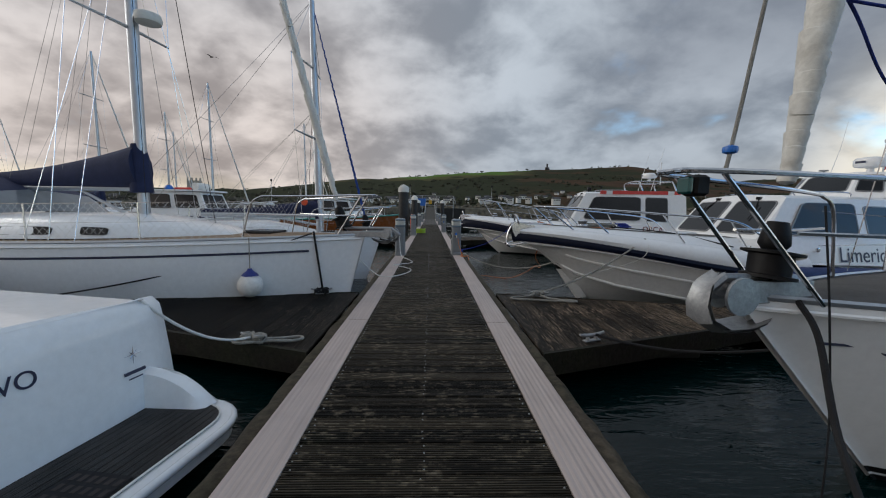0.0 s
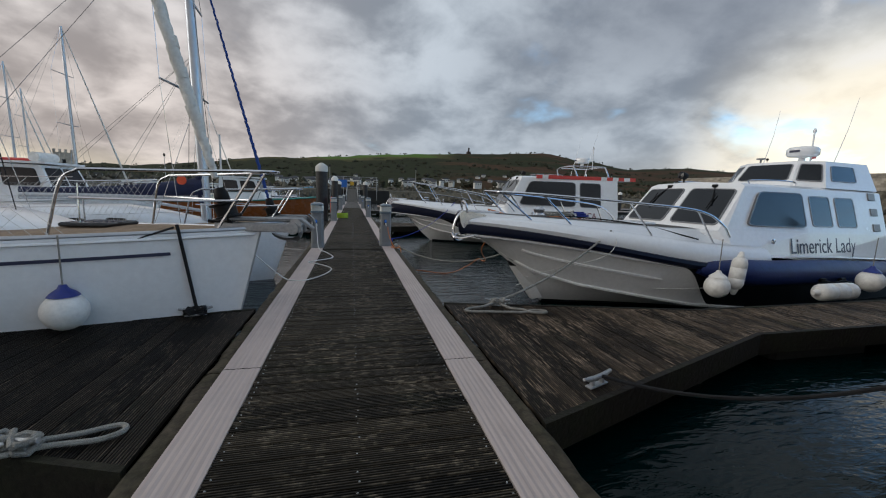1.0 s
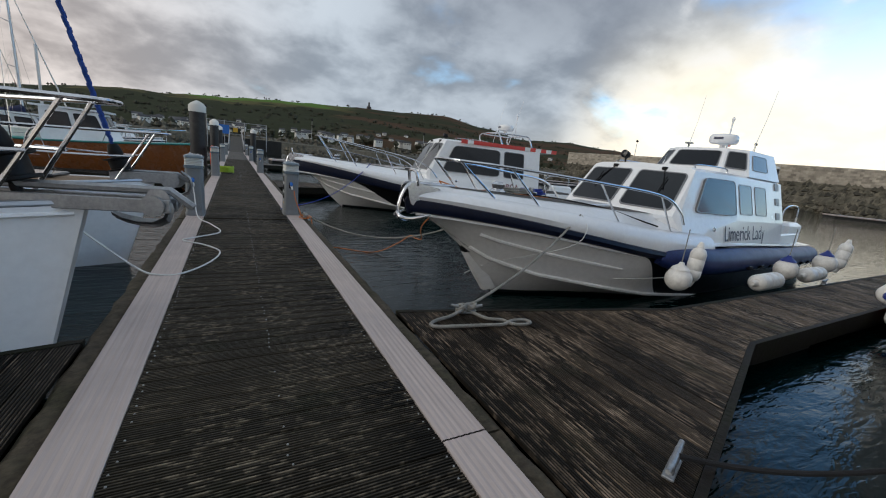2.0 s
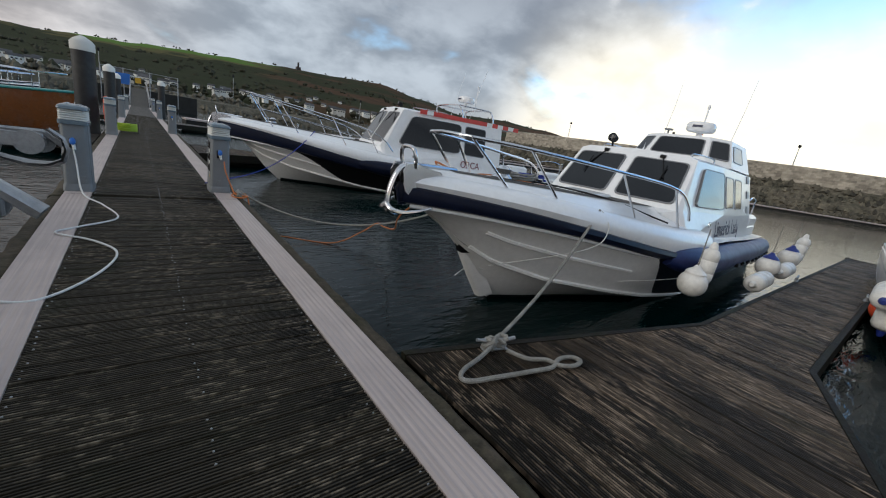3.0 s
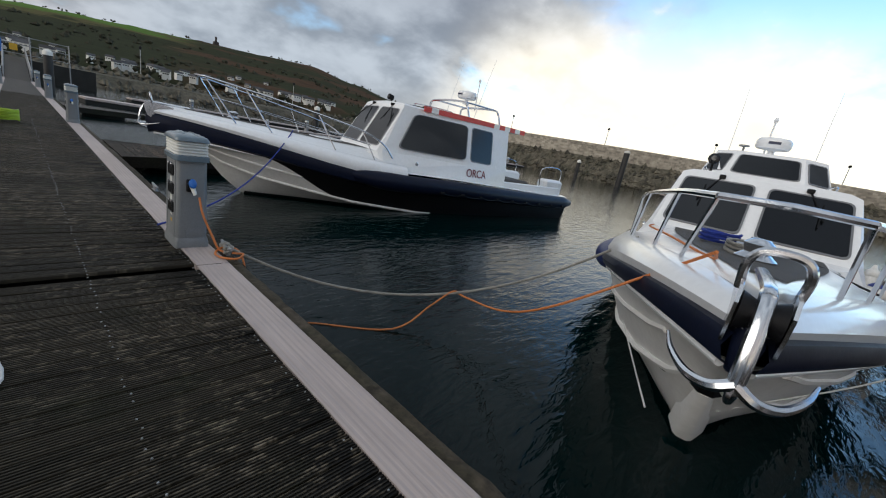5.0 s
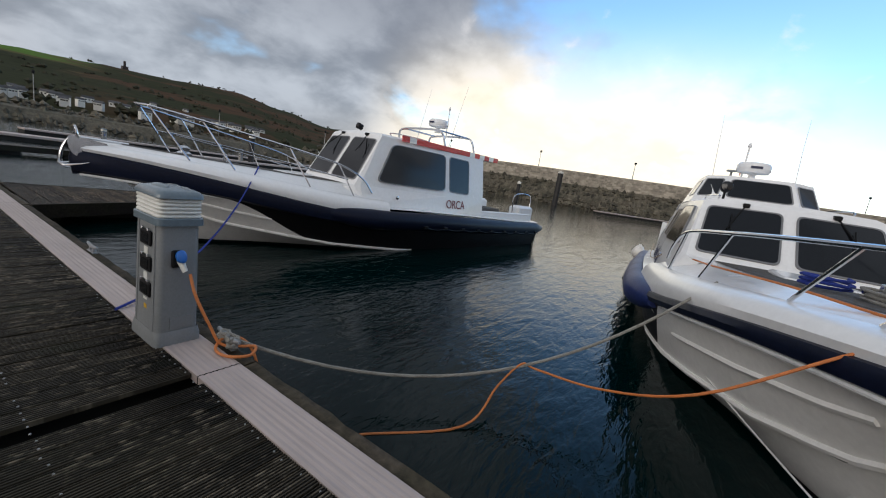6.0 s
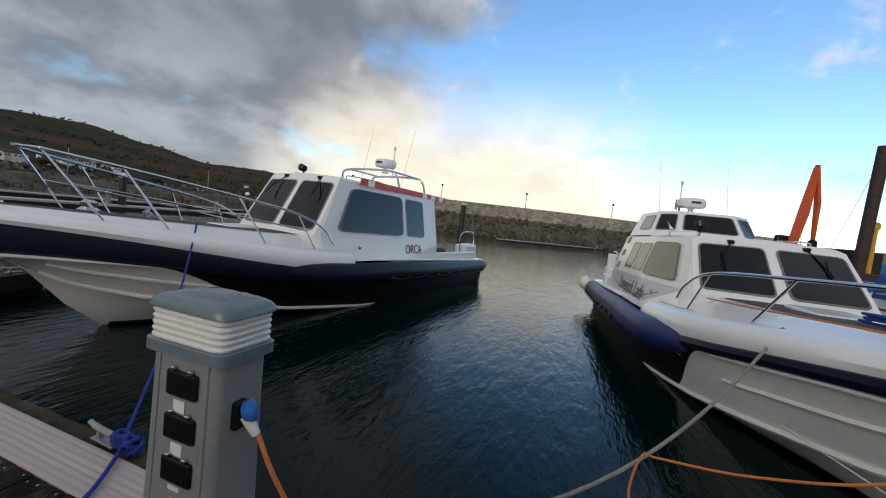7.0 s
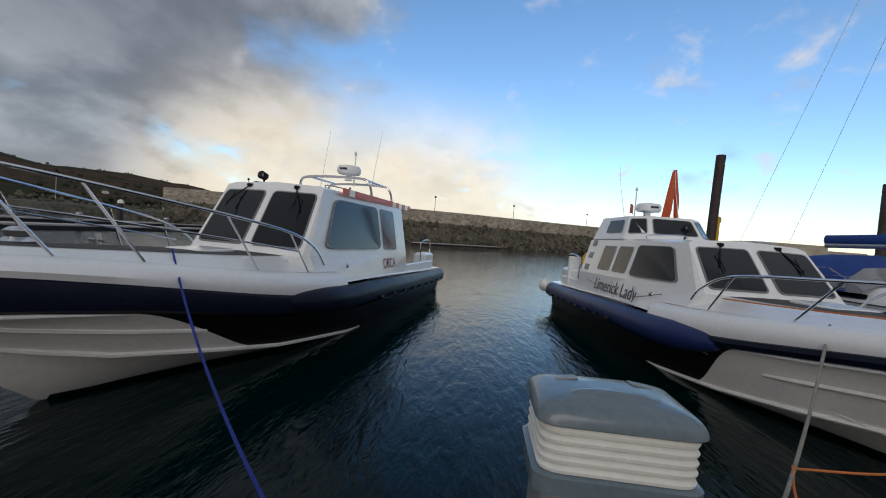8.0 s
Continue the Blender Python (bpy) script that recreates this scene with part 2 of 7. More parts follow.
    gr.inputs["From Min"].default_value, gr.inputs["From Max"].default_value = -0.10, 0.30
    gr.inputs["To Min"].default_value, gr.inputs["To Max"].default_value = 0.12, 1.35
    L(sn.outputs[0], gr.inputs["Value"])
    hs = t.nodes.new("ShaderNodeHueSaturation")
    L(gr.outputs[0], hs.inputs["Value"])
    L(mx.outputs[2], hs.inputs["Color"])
    L(hs.outputs[0], p.inputs["Base Color"])
    p.inputs["Roughness"].default_value = 0.50
    p.inputs["Specular IOR Level"].default_value = 0.17
    b = t.nodes.new("ShaderNodeBump")
    b.inputs["Strength"].default_value, b.inputs["Distance"].default_value = 1.0, 0.003
    L(grain.outputs["Fac"], b.inputs["Height"])
    L(b.outputs[0], p.inputs["Normal"])
    return m


def water_material():
    m = bpy.data.materials.new("harbour_water")
    m.use_nodes = True
    t = m.node_tree
    p = t.nodes["Principled BSDF"]
    L = t.links.new
    p.inputs["Base Color"].default_value = (0.0001, 0.0066, 0.0068, 1)
    p.inputs["Specular IOR Level"].default_value = 0.29
    p.inputs["Roughness"].default_value = 0.03
    p.inputs["IOR"].default_value = 1.333
    geo = t.nodes.new("ShaderNodeNewGeometry")
    total = None
    for scale, stretch, amp, turn, det in ((0.7, (1, 1.8, 1), 0.40, 12, 2), (2.3, (0.8, 2.6, 1), 0.50, -8, 3), (6.5, (0.8, 2.4, 1), 0.20, 14, 3)):
        mp = t.nodes.new("ShaderNodeMapping")
        mp.inputs["Scale"].default_value = stretch
        mp.inputs["Rotation"].default_value = (0, 0, radians(turn))
        L(geo.outputs["Position"], mp.inputs[0])
        n = t.nodes.new("ShaderNodeTexNoise")
        n.inputs["Scale"].default_value, n.inputs["Detail"].default_value = scale, det
        n.inputs["Distortion"].default_value = 0.6
        L(mp.outputs[0], n.inputs["Vector"])
        ma = t.nodes.new("ShaderNodeMath")
        ma.operation = "MULTIPLY_ADD"
        L(n.outputs["Fac"], ma.inputs[0])
        ma.inputs[1].default_value = amp
        if total is not None:
            L(total, ma.inputs[2])
        total = ma.outputs[0]
    b = t.nodes.new("ShaderNodeBump")
    b.inputs["Strength"].default_value, b.inputs["Distance"].default_value = 0.34, 0.10
    L(total, b.inputs["Height"])
    L(b.outputs[0], p.inputs["Normal"])
    return m


def hill_material():
    m = bpy.data.materials.new("hillside")
    m.use_nodes = True
    t = m.node_tree
    p = t.nodes["Principled BSDF"]
    L = t.links.new
    geo = t.nodes.new("ShaderNodeNewGeometry")
    sep = t.nodes.new("ShaderNodeSeparateXYZ")
    L(geo.outputs["Position"], sep.inputs[0])

    def noise_(scale, det=5, stretch=(1, 1, 1)):
        mp = t.nodes.new("ShaderNodeMapping")
        mp.inputs["Scale"].default_value = stretch
        L(geo.outputs["Position"], mp.inputs[0])
        n = t.nodes.new("ShaderNodeTexNoise")
        n.inputs["Scale"].default_value, n.inputs["Detail"].default_value = scale, det
        n.inputs["Roughness"].default_value = 0.65
        L(mp.outputs[0], n.inputs["Vector"])
        return n.outputs["Fac"]

    def rng(v, a, b, lo=0.0, hi=1.0):
        n = t.nodes.new("ShaderNodeMapRange")
        n.interpolation_type = "SMOOTHSTEP"
        L(v, n.inputs["Value"])
        for k, x in zip(("From Min", "From Max", "To Min", "To Max"), (a, b, lo, hi)):
            n.inputs[k].default_value = x
        return n.outputs[0]

    def mix(f, a, b):
        n = t.nodes.new("ShaderNodeMix")
        n.data_type = "RGBA"
        L(f, n.inputs[0])
        for i, v in ((6, a), (7, b)):
            if isinstance(v, tuple):
                n.inputs[i].default_value = (*v, 1)
            else:
                L(v, n.inputs[i])
        return n.outputs[2]

    def ma(op, a, b):
        n = t.nodes.new("ShaderNodeMath")
        n.operation = op
        for i, v in enumerate((a, b)):
            if isinstance(v, (int, float)):
                n.inputs[i].default_value = v
            else:
                L(v, n.inputs[i])
        return n.outputs[0]

    patch = noise_(0.006, 4, (1, 0.6, 5))
    trees = noise_(0.05, 6)
    wood = mix(trees, (0.006, 0.010, 0.005), (0.045, 0.050, 0.022))
    grass = mix(noise_(0.02, 4), (0.055, 0.12, 0.018), (0.10, 0.17, 0.03))
    rough_ = mix(trees, (0.05, 0.05, 0.02), (0.12, 0.10, 0.045))
    brown = mix(trees, (0.024, 0.015, 0.009), (0.105, 0.058, 0.033))
    up = ma("ADD", sep.outputs[2], ma("MULTIPLY", ma("SUBTRACT", patch, 0.5), 150.0))
    c = mix(rng(up, 84, 98), wood, rough_)
    c = mix(rng(up, 108, 118), c, grass)
    right = ma("ADD", ma("SUBTRACT", sep.outputs[0], ma("MULTIPLY", sep.outputs[1], 0.20)), ma("MULTIPLY", patch, 160.0))
    c = mix(rng(right, 70, 170), c, mix(rng(patch, 0.44, 0.54), wood, brown))
    L(c, p.inputs["Base Color"])
    p.inputs["Roughness"].default_value = 0.95
    p.inputs["Specular IOR Level"].default_value = 0.05
    return m


WHITE = material("white_gelcoat", (0.78, 0.79, 0.80), 0.22, vary=0.03, grain=14, stains=1.1, bump=0, dark=(0.62, 0.61, 0.57), coat=0.3)
CREAM = material("weathered_white_gelcoat", (0.80, 0.79, 0.765), 0.30, vary=0.04, grain=14, stains=1.5, bump=0, dark=(0.66, 0.64, 0.58))
TIMBER = material("dark_wet_timber", (0.013, 0.010, 0.0075), 0.7, spec=0.2, vary=0.30, grain=22, stains=2.0, bump=0.25, dark=(0.018, 0.021, 0.009), rand=0.2)
EDGE = material("weathered_edge_timber", (0.066, 0.053, 0.037), 0.75, spec=0.2, vary=0.35, grain=16, stains=2.2, bump=0.25, dark=(0.03, 0.03, 0.015), rand=0.2)
RIMM = material("grey_window_frame", (0.20, 0.20, 0.205), 0.4, metal=0.5, vary=0.05, grain=20, bump=0)
PLANK_Y = decking("grooved_decking", 1, far_sheen=True)
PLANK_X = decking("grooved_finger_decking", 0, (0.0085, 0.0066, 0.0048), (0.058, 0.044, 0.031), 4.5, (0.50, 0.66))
STRIP = material("worn_aluminium_strip", (0.46, 0.385, 0.355), 0.55, metal=0.2, vary=0.10, grain=30, stains=1.6, bump=0.04, dark=(0.30, 0.26, 0.25), stretch=(1.6, .03, 1))
NAVY = material("navy_canvas", (0.010, 0.017, 0.060), 0.85, vary=0.2, grain=90, stains=3, bump=0.1)
NAVYTUBE = material("navy_rubber_tube", (0.005, 0.008, 0.022), 0.36, spec=0.16, vary=0.15, grain=25, stains=3, bump=0.02)
BLUETUBE = material("blue_rubber_tube", (0.014, 0.026, 0.11), 0.42, spec=0.3, vary=0.15, grain=25, stains=3, bump=0.02)
BLACK = material("black_rubber", (0.005, 0.005, 0.006), 0.5, spec=0.22, vary=0.2, grain=40, stains=4, bump=0.03)
GLASS = material("tinted_glass", (0.006, 0.007, 0.009), 0.03, vary=0.0, bump=0, spec=0.45)
STEEL = material("polished_stainless_steel", (0.62, 0.63, 0.65), 0.16, metal=1.0, vary=0.03, grain=30, bump=0)
GALV = material("galvanised_steel", (0.36, 0.37, 0.38), 0.48, metal=0.85, vary=0.12, grain=35, stains=6, bump=0.05)
MASTM = material("anodised_aluminium_spar", (0.45, 0.48, 0.52), 0.35, metal=0.8, vary=0.06, grain=10, bump=0)
PEDM = material("grey_moulded_plastic", (0.21, 0.22, 0.225), 0.42, vary=0.06, grain=60, stains=4, bump=0.03)
PEDCAP = material("blue_grey_plastic_lid", (0.13, 0.17, 0.20), 0.20, vary=0.08, grain=40, stains=5, bump=0.01, dark=(0.09, 0.115, 0.13))
LOUVRE = material("milky_lamp_louvre", (0.66, 0.66, 0.62), 0.5, vary=0.05, grain=30, stains=4, bump=0, dark=(0.5, 0.48, 0.42))
FENDERW = material("white_vinyl_fender", (0.74, 0.72, 0.68), 0.42, vary=0.10, grain=12, stains=5, bump=0.02, dark=(0.45, 0.42, 0.36))
FENDERB = material("blue_vinyl_end", (0.015, 0.03, 0.20), 0.4, vary=0.1, grain=20, bump=0.02)
ROPE = material("grey_laid_rope", (0.30, 0.29, 0.26), 0.9, vary=0.3, grain=160, stains=8, bump=0.4)
ROPEW = material("white_cable", (0.66, 0.66, 0.64), 0.5, vary=0.08, grain=50, bump=0.03)
ROPEO = material("orange_cable", (0.55, 0.17, 0.04), 0.55, vary=0.12, grain=60, bump=0.05)
ROPEB = material("blue_rope", (0.012, 0.035, 0.28), 0.8, vary=0.25, grain=160, stains=8, bump=0.3)
ROPEK = material("black_rope", (0.012, 0.012, 0.014), 0.9, vary=0.3, grain=160, stains=8, bump=0.3)
SAIL = material("weathered_white_sailcloth", (0.62, 0.61, 0.57), 0.8, vary=0.08, grain=30, stains=3, bump=0.1, dark=(0.42, 0.40, 0.36))
TEAK = material("weathered_teak", (0.24, 0.165, 0.10), 0.7, vary=0.2, grain=30, stains=3, bump=0.12)
TEAKD = material("dark_wet_teak", (0.012, 0.0105, 0.0098), 0.5, vary=0.5, grain=60, stains=2.5, bump=0.15, dark=(0.05, 0.047, 0.044), rand=0.4, spec=0.25, stretch=(1.2, .06, 1))
VARN = material("varnished_wood_hull", (0.26, 0.085, 0.025), 0.25, vary=0.15, grain=14, stains=3, bump=0.02, coat=0.5)
RED = material("red_striped_paint", (0.60, 0.055, 0.045), 0.35, vary=0.05, bump=0)
LETTER = material("navy_lettering", (0.02, 0.025, 0.06), 0.4, vary=0.02, bump=0)
LETTERR = material("dark_red_lettering", (0.16, 0.015, 0.03), 0.4, vary=0.02, bump=0)
GREYDECK = material("grey_nonslip_deck", (0.085, 0.078, 0.072), 0.85, vary=0.14, grain=120, stains=3, bump=0.2)
STONE = material("grey_harbour_stone", (0.37, 0.335, 0.28), 0.92, vary=0.2, grain=0.8, stains=0.12, bump=0.2, dark=(0.20, 0.18, 0.15), island=0.32)
ROCK = material("dark_weedy_rock", (0.095, 0.083, 0.060), 0.85, vary=0.35, grain=1.6, stains=0.3, bump=0.3, dark=(0.03, 0.032, 0.02), island=0.6)
PILE = material("black_pile_sleeve", (0.012, 0.012, 0.013), 0.55, vary=0.3, grain=8, stains=1.2, bump=0.08, dark=(0.035, 0.033, 0.03))
RUST = material("dark_rusty_steel", (0.045, 0.032, 0.03), 0.7, vary=0.3, grain=3, stains=0.7, bump=0.1)
ORANGE = material("orange_machine_paint", (0.66, 0.11, 0.025), 0.45, vary=0.1, grain=4, stains=0.8, bump=0.02)
YELLOW = material("yellow_paint", (0.62, 0.36, 0.02), 0.45, vary=0.1, bump=0.02)
HIVIS = material("green_yellow_hose", (0.40, 0.55, 0.03), 0.5, vary=0.1, bump=0.02)
LIFERED = material("orange_lifebuoy", (0.72, 0.09, 0.03), 0.45, vary=0.08, bump=0.02)
BLUEPAINT = material("blue_plastic", (0.02, 0.14, 0.50), 0.35, vary=0.08, bump=0.01)
BLUECANVAS = material("bright_blue_canvas", (0.012, 0.05, 0.24), 0.8, vary=0.15, grain=40, stains=2, bump=0.08)
GREENP = material("teal_paint", (0.02, 0.22, 0.19), 0.4, vary=0.08, bump=0)
TEALGLASS = material("teal_lamp_glass", (0.01, 0.07, 0.075), 0.08, vary=0.02, bump=0)
ROOFM = material("slate_roof", (0.06, 0.06, 0.065), 0.8, vary=0.15, grain=1, stains=0.3, bump=0, rand=0.4)
HOUSEW = material("white_render_wall", (0.68, 0.67, 0.63), 0.9, vary=0.06, grain=1, stains=0.3, bump=0, rand=0.2)
VINYL = material("clear_vinyl_window", (0.20, 0.21, 0.22), 0.12, vary=0.06, grain=6, bump=0, coat=0.4)
FLOATM = material("dark_concrete_float", (0.018, 0.018, 0.016), 0.8, vary=0.2, grain=6, stains=1.5, bump=0.1)
SHRUB = material("dark_foliage", (0.022, 0.026, 0.012), 0.9, vary=0.35, grain=3, stains=0.4, bump=0, dark=(0.04, 0.028, 0.014))
WATER = water_material()
HILL = hill_material()

# ---------------------------------------------------------------- mesh helpers
class Shape:
    """A growing list of corners and faces."""

    def __init__(self):
        self.v, self.f = [], []

    def add(self, verts, faces):
        n = len(self.v)
        self.v += [tuple(p) for p in verts]
        self.f += [tuple(i + n for i in f) for f in faces]
        return self

    def box(self, x0, x1, y0, y1, z0, z1, m=None, c=0.0):
        """A box, with chamfered corners of c where c is given."""
        if c <= 0:
            v = [(x, y, z) for z in (z0, z1) for y in (y0, y1) for x in (x0, x1)]
            f = [(0, 2, 3, 1), (4, 5, 7, 6), (0, 1, 5, 4), (2, 6, 7, 3), (0, 4, 6, 2), (1, 3, 7, 5)]
        else:
            ring = lambda d: [(x0 + d, y0 + d + c), (x0 + d + c, y0 + d), (x1 - d - c, y0 + d), (x1 - d, y0 + d + c),
                              (x1 - d, y1 - d - c), (x1 - d - c, y1 - d), (x0 + d + c, y1 - d), (x0 + d, y1 - d - c)]
            v, f = [], []
            for d, z in ((c, z0), (0, z0 + c), (0, z1 - c), (c, z1)):
                v += [(x, y, z) for x, y in ring(d)]
            for k in range(3):
                f += [(k * 8 + i, k * 8 + (i + 1) % 8, k * 8 + 8 + (i + 1) % 8, k * 8 + 8 + i) for i in range(8)]
            f += [tuple(range(7, -1, -1)), tuple(range(24, 32))]
        if m is not None:
            v = [m @ Vector(p) for p in v]
        return self.add(v, f)

    def tube(self, pts, r, seg=8, closed=False, cap=True):
        """A round bar along points; r is one radius or one for each point."""
        P = [Vector(p) for p in pts]
        n = len(P)
        R = r if isinstance(r, (list, tuple)) else [r] * n
        v, f = [], []
        side = None
        for i, p in enumerate(P):
            a = P[(i - 1) % n] if closed or i else p
            b = P[(i + 1) % n] if closed or i < n - 1 else p
            d = (b - a).normalized()
            if side is None:
                side = d.orthogonal().normalized()
            side = (side - d * side.dot(d))
            side = side.normalized() if side.length > 1e-6 else d.orthogonal().normalized()
            up = d.cross(side)
            for k in range(seg):
                g = 2 * math.pi * k / seg
                v.append(p + (side * math.cos(g) + up * math.sin(g)) * R[i])
        for i in range(n if closed else n - 1):
            j = (i + 1) % n
            for k in range(seg):
                l = (k + 1) % seg
                f.append((i * seg + k, i * seg + l, j * seg + l, j * seg + k))
        if cap and not closed:
            f += [tuple(range(seg - 1, -1, -1)), tuple(range((n - 1) * seg, n * seg))]
        return self.add(v, f)

    def lathe(self, prof, seg=16, m=None):
        """A turned body round z from (radius, height) pairs."""
        v, f = [], []
        for r, z in prof:
            v += [(r * math.cos(2 * math.pi * k / seg), r * math.sin(2 * math.pi * k / seg), z) for k in range(seg)]
        for i in range(len(prof) - 1):
            for k in range(seg):
                l = (k + 1) % seg
                f.append((i * seg + k, i * seg + l, (i + 1) * seg + l, (i + 1) * seg + k))
        f += [tuple(range(seg - 1, -1, -1)), tuple(range((len(prof) - 1) * seg, len(prof) * seg))]
        if m is not None:
            v = [m @ Vector(p) for p in v]
        return self.add(v, f)

    def grid(self, rows, flip=False, wrap=False):
        """A skin over rows of equally many points."""
        w = len(rows[0])
        v = [p for row in rows for p in row]
        f = []
        for i in range(len(rows) - 1):
            for k in range(w if wrap else w - 1):
                l = (k + 1) % w
                q = (i * w + k, i * w + l, (i + 1) * w + l, (i + 1) * w + k)
                f.append(q[::-1] if flip else q)
        return self.add(v, f)

    def slab(self, poly, z0, z1):
        """A prism over a polygon in the plan."""
        n = len(poly)
        v = [(x, y, z) for z in (z0, z1) for x, y in poly]
        f = [tuple(range(n - 1, -1, -1)), tuple(range(n, 2 * n))]
        f += [(i, (i + 1) % n, n + (i + 1) % n, n + i) for i in range(n)]
        return self.add(v, f)

    def mesh(self, name, smooth=False):
        me = bpy.data.meshes.new(name)
        me.from_pydata(self.v, [], self.f)
        me.validate()
        bm = bmesh.new()
        bm.from_mesh(me)
        bmesh.ops.recalc_face_normals(bm, faces=bm.faces)
        if smooth:
            for e in bm.edges:
                if len(e.link_faces) == 2 and e.calc_face_angle(0) > 0.75:
                    e.smooth = False
            for q in bm.faces:
                q.smooth = True
        bm.to_mesh(me)
        bm.free()
        return me


def part(name, shape, mat, parent=None, label="", smooth=False, m=None):
    """One mesh object under a thing or a part."""
    me = shape.mesh(name, smooth) if isinstance(shape, Shape) else shape
    if not me.materials:
        me.materials.append(mat)
    ob = new(name, me)
    if parent is not None:
        ob.parent = parent
    if m is not None:
        ob.matrix_basis = m
    return tagged(ob, label)


def thing(name, label, category, m=None, group="", kind=""):
    ob = new(name)
    ob.empty_display_size = 0.2
    if m is not None:
        ob.matrix_basis = m
    return tagged(ob, label, category, group, kind)


def single(name, shape, mat, label, category, m=None, group="", kind="", smooth=False):
    ob = part(name, shape, mat, None, label, smooth, m)
    return tagged(ob, label, category, group, kind)


def lettering(name, words, size, mat, m, parent, squeeze=1.0):
    cu = bpy.data.curves.new(name, "FONT")
    cu.body, cu.size, cu.extrude, cu.align_x = words, size, 0.002, "CENTER"
    ob = bpy.data.objects.new(name, cu)
    scene.collection.objects.link(ob)
    me = bpy.data.meshes.new_from_object(ob.evaluated_get(bpy.context.evaluated_depsgraph_get()))
    bpy.data.objects.remove(ob)
    me.transform(Matrix.Diagonal((squeeze, 1, 1, 1)))
    me.materials.clear()
    return part(name, me, mat, parent, m=m)


def basis(origin, right, up):
    """A pose with x along right and y along up."""
    r = Vector(right).normalized()
    n = r.cross(Vector(up)).normalized()
    u = n.cross(r)
    m = Matrix((r, u, n)).transposed().to_4x4()
    m.translation = origin
    return m


def curve_pts(pts, n=24):
    """A smooth run through points (Catmull-Rom)."""
    P = [Vector(p) for p in pts]
    P = [2 * P[0] - P[1]] + P + [2 * P[-1] - P[-2]]
    out = []
    segs = len(P) - 3
    per = max(2, n // segs)
    for i in range(segs):
        a, b, c, d = P[i:i + 4]
        for k in range(per):
            t = k / per
            out.append(0.5 * ((2 * b) + (c - a) * t + (2 * a - 5 * b + 4 * c - d) * t * t + (3 * b - a - 3 * c + d) * t ** 3))
    out.append(P[-2])
    return out


def sag(a, b, drop, n=18):
    a, b = Vector(a), Vector(b)
    return [a.lerp(b, k / n) - Vector((0, 0, drop * 4 * (k / n) * (1 - k / n))) for k in range(n + 1)]


def interp(x, table):
    if x <= table[0][0]:
        return table[0][1]
    for (a, p), (b, q) in zip(table, table[1:]):
        if x <= b:
            return p + (q - p) * (x - a) / (b - a)
    return table[-1][1]


def smooth_interp(x, table):
    if x <= table[0][0]:
        return table[0][1]
    for (a, p), (b, q) in zip(table, table[1:]):
        if x <= b:
            t = (x - a) / (b - a)
            return p + (q - p) * t * t * (3 - 2 * t)
    return table[-1][1]


def window_on(parent, name, corners, u0, u1, v0, v1, out=0.012, skew=(0, 0), rim=0.028, round_=0.18, glass=None, rim_mat=None):
    """A pane in a rubber or metal frame on a quad given by corners (low a, low b, high b, high a); u and v in 0..1."""
    a, b, c, d = [Vector(p) for p in corners]

    def at(u, v, o):
        p = a.lerp(b, u).lerp(d.lerp(c, u), v)
        nrm = (b - a).cross(d - a).normalized()
        return p + nrm * o

    quad = [(u0, v0), (u1, v0), (u1 + skew[1], v1), (u0 + skew[0], v1)]
    w, h = (b - a).length, (d - a).length
    pts = []
    for i, (u, v) in enumerate(quad):
        pu, pv = quad[i - 1]
        nu, nv = quad[(i + 1) % 4]
        for k in range(5):
            t = k / 4
            e0 = Vector((u, v)).lerp(Vector((pu, pv)), round_)
            e1 = Vector((u, v)).lerp(Vector((nu, nv)), round_)
            q = (1 - t) ** 2 * e0 + 2 * t * (1 - t) * Vector((u, v)) + t * t * e1
            pts.append((q.x, q.y))
    cu = sum(p[0] for p in pts) / len(pts)
    cv = sum(p[1] for p in pts) / len(pts)
    inner = []
    for u, v in pts:
        du, dv = (u - cu) * w, (v - cv) * h
        l = math.hypot(du, dv)
        s = max(0.0, (l - rim) / l)
        inner.append((cu + (u - cu) * s, cv + (v - cv) * s))
    n = len(pts)
    fr = Shape()
    rows = [[at(u, v, -0.01) for u, v in pts], [at(u, v, out) for u, v in pts],
            [at(u, v, out) for u, v in inner], [at(u, v, out - 0.008) for u, v in inner]]
    fr.grid(rows, wrap=True)
    frame_ob = part(name, fr, rim_mat or BLACK, parent)
    pane = Shape()
    pane.add([at(u, v, out - 0.004) for u, v in inner] + [at(u, v, -0.012) for u, v in inner],
             [tuple(range(n)), tuple(range(2 * n - 1, n - 1, -1))] + [(i, n + i, n + (i + 1) % n, (i + 1) % n) for i in range(n)])
    part("pane", pane, glass or GLASS, frame_ob, "dark tinted glass")
    return frame_ob


# ---------------------------------------------------------------- water, ground, hill
WATER_Z = -0.42
sea = Shape()
sea.add([(-2500, -2500, WATER_Z), (2500, -2500, WATER_Z), (2500, 2500, WATER_Z), (-2500, 2500, WATER_Z)], [(0, 1, 2, 3)])
single("water", sea, WATER, "dark rippled harbour water", "water", kind="structure")

SKYLINE = [(-180, 0.6), (-110, 1.0), (-60, 1.9), (-40, 2.0), (-27, 2.3), (-8, 4.4), (-2, 5.0), (5, 5.6), (10, 5.9), (17, 6.15), (27, 6.35),
           (33, 5.3), (38, 4.2), (44, 4.3), (50, 3.9), (56, 2.8), (64, 1.8), (75, 1.2), (95, 0.5), (180, 0.6)]


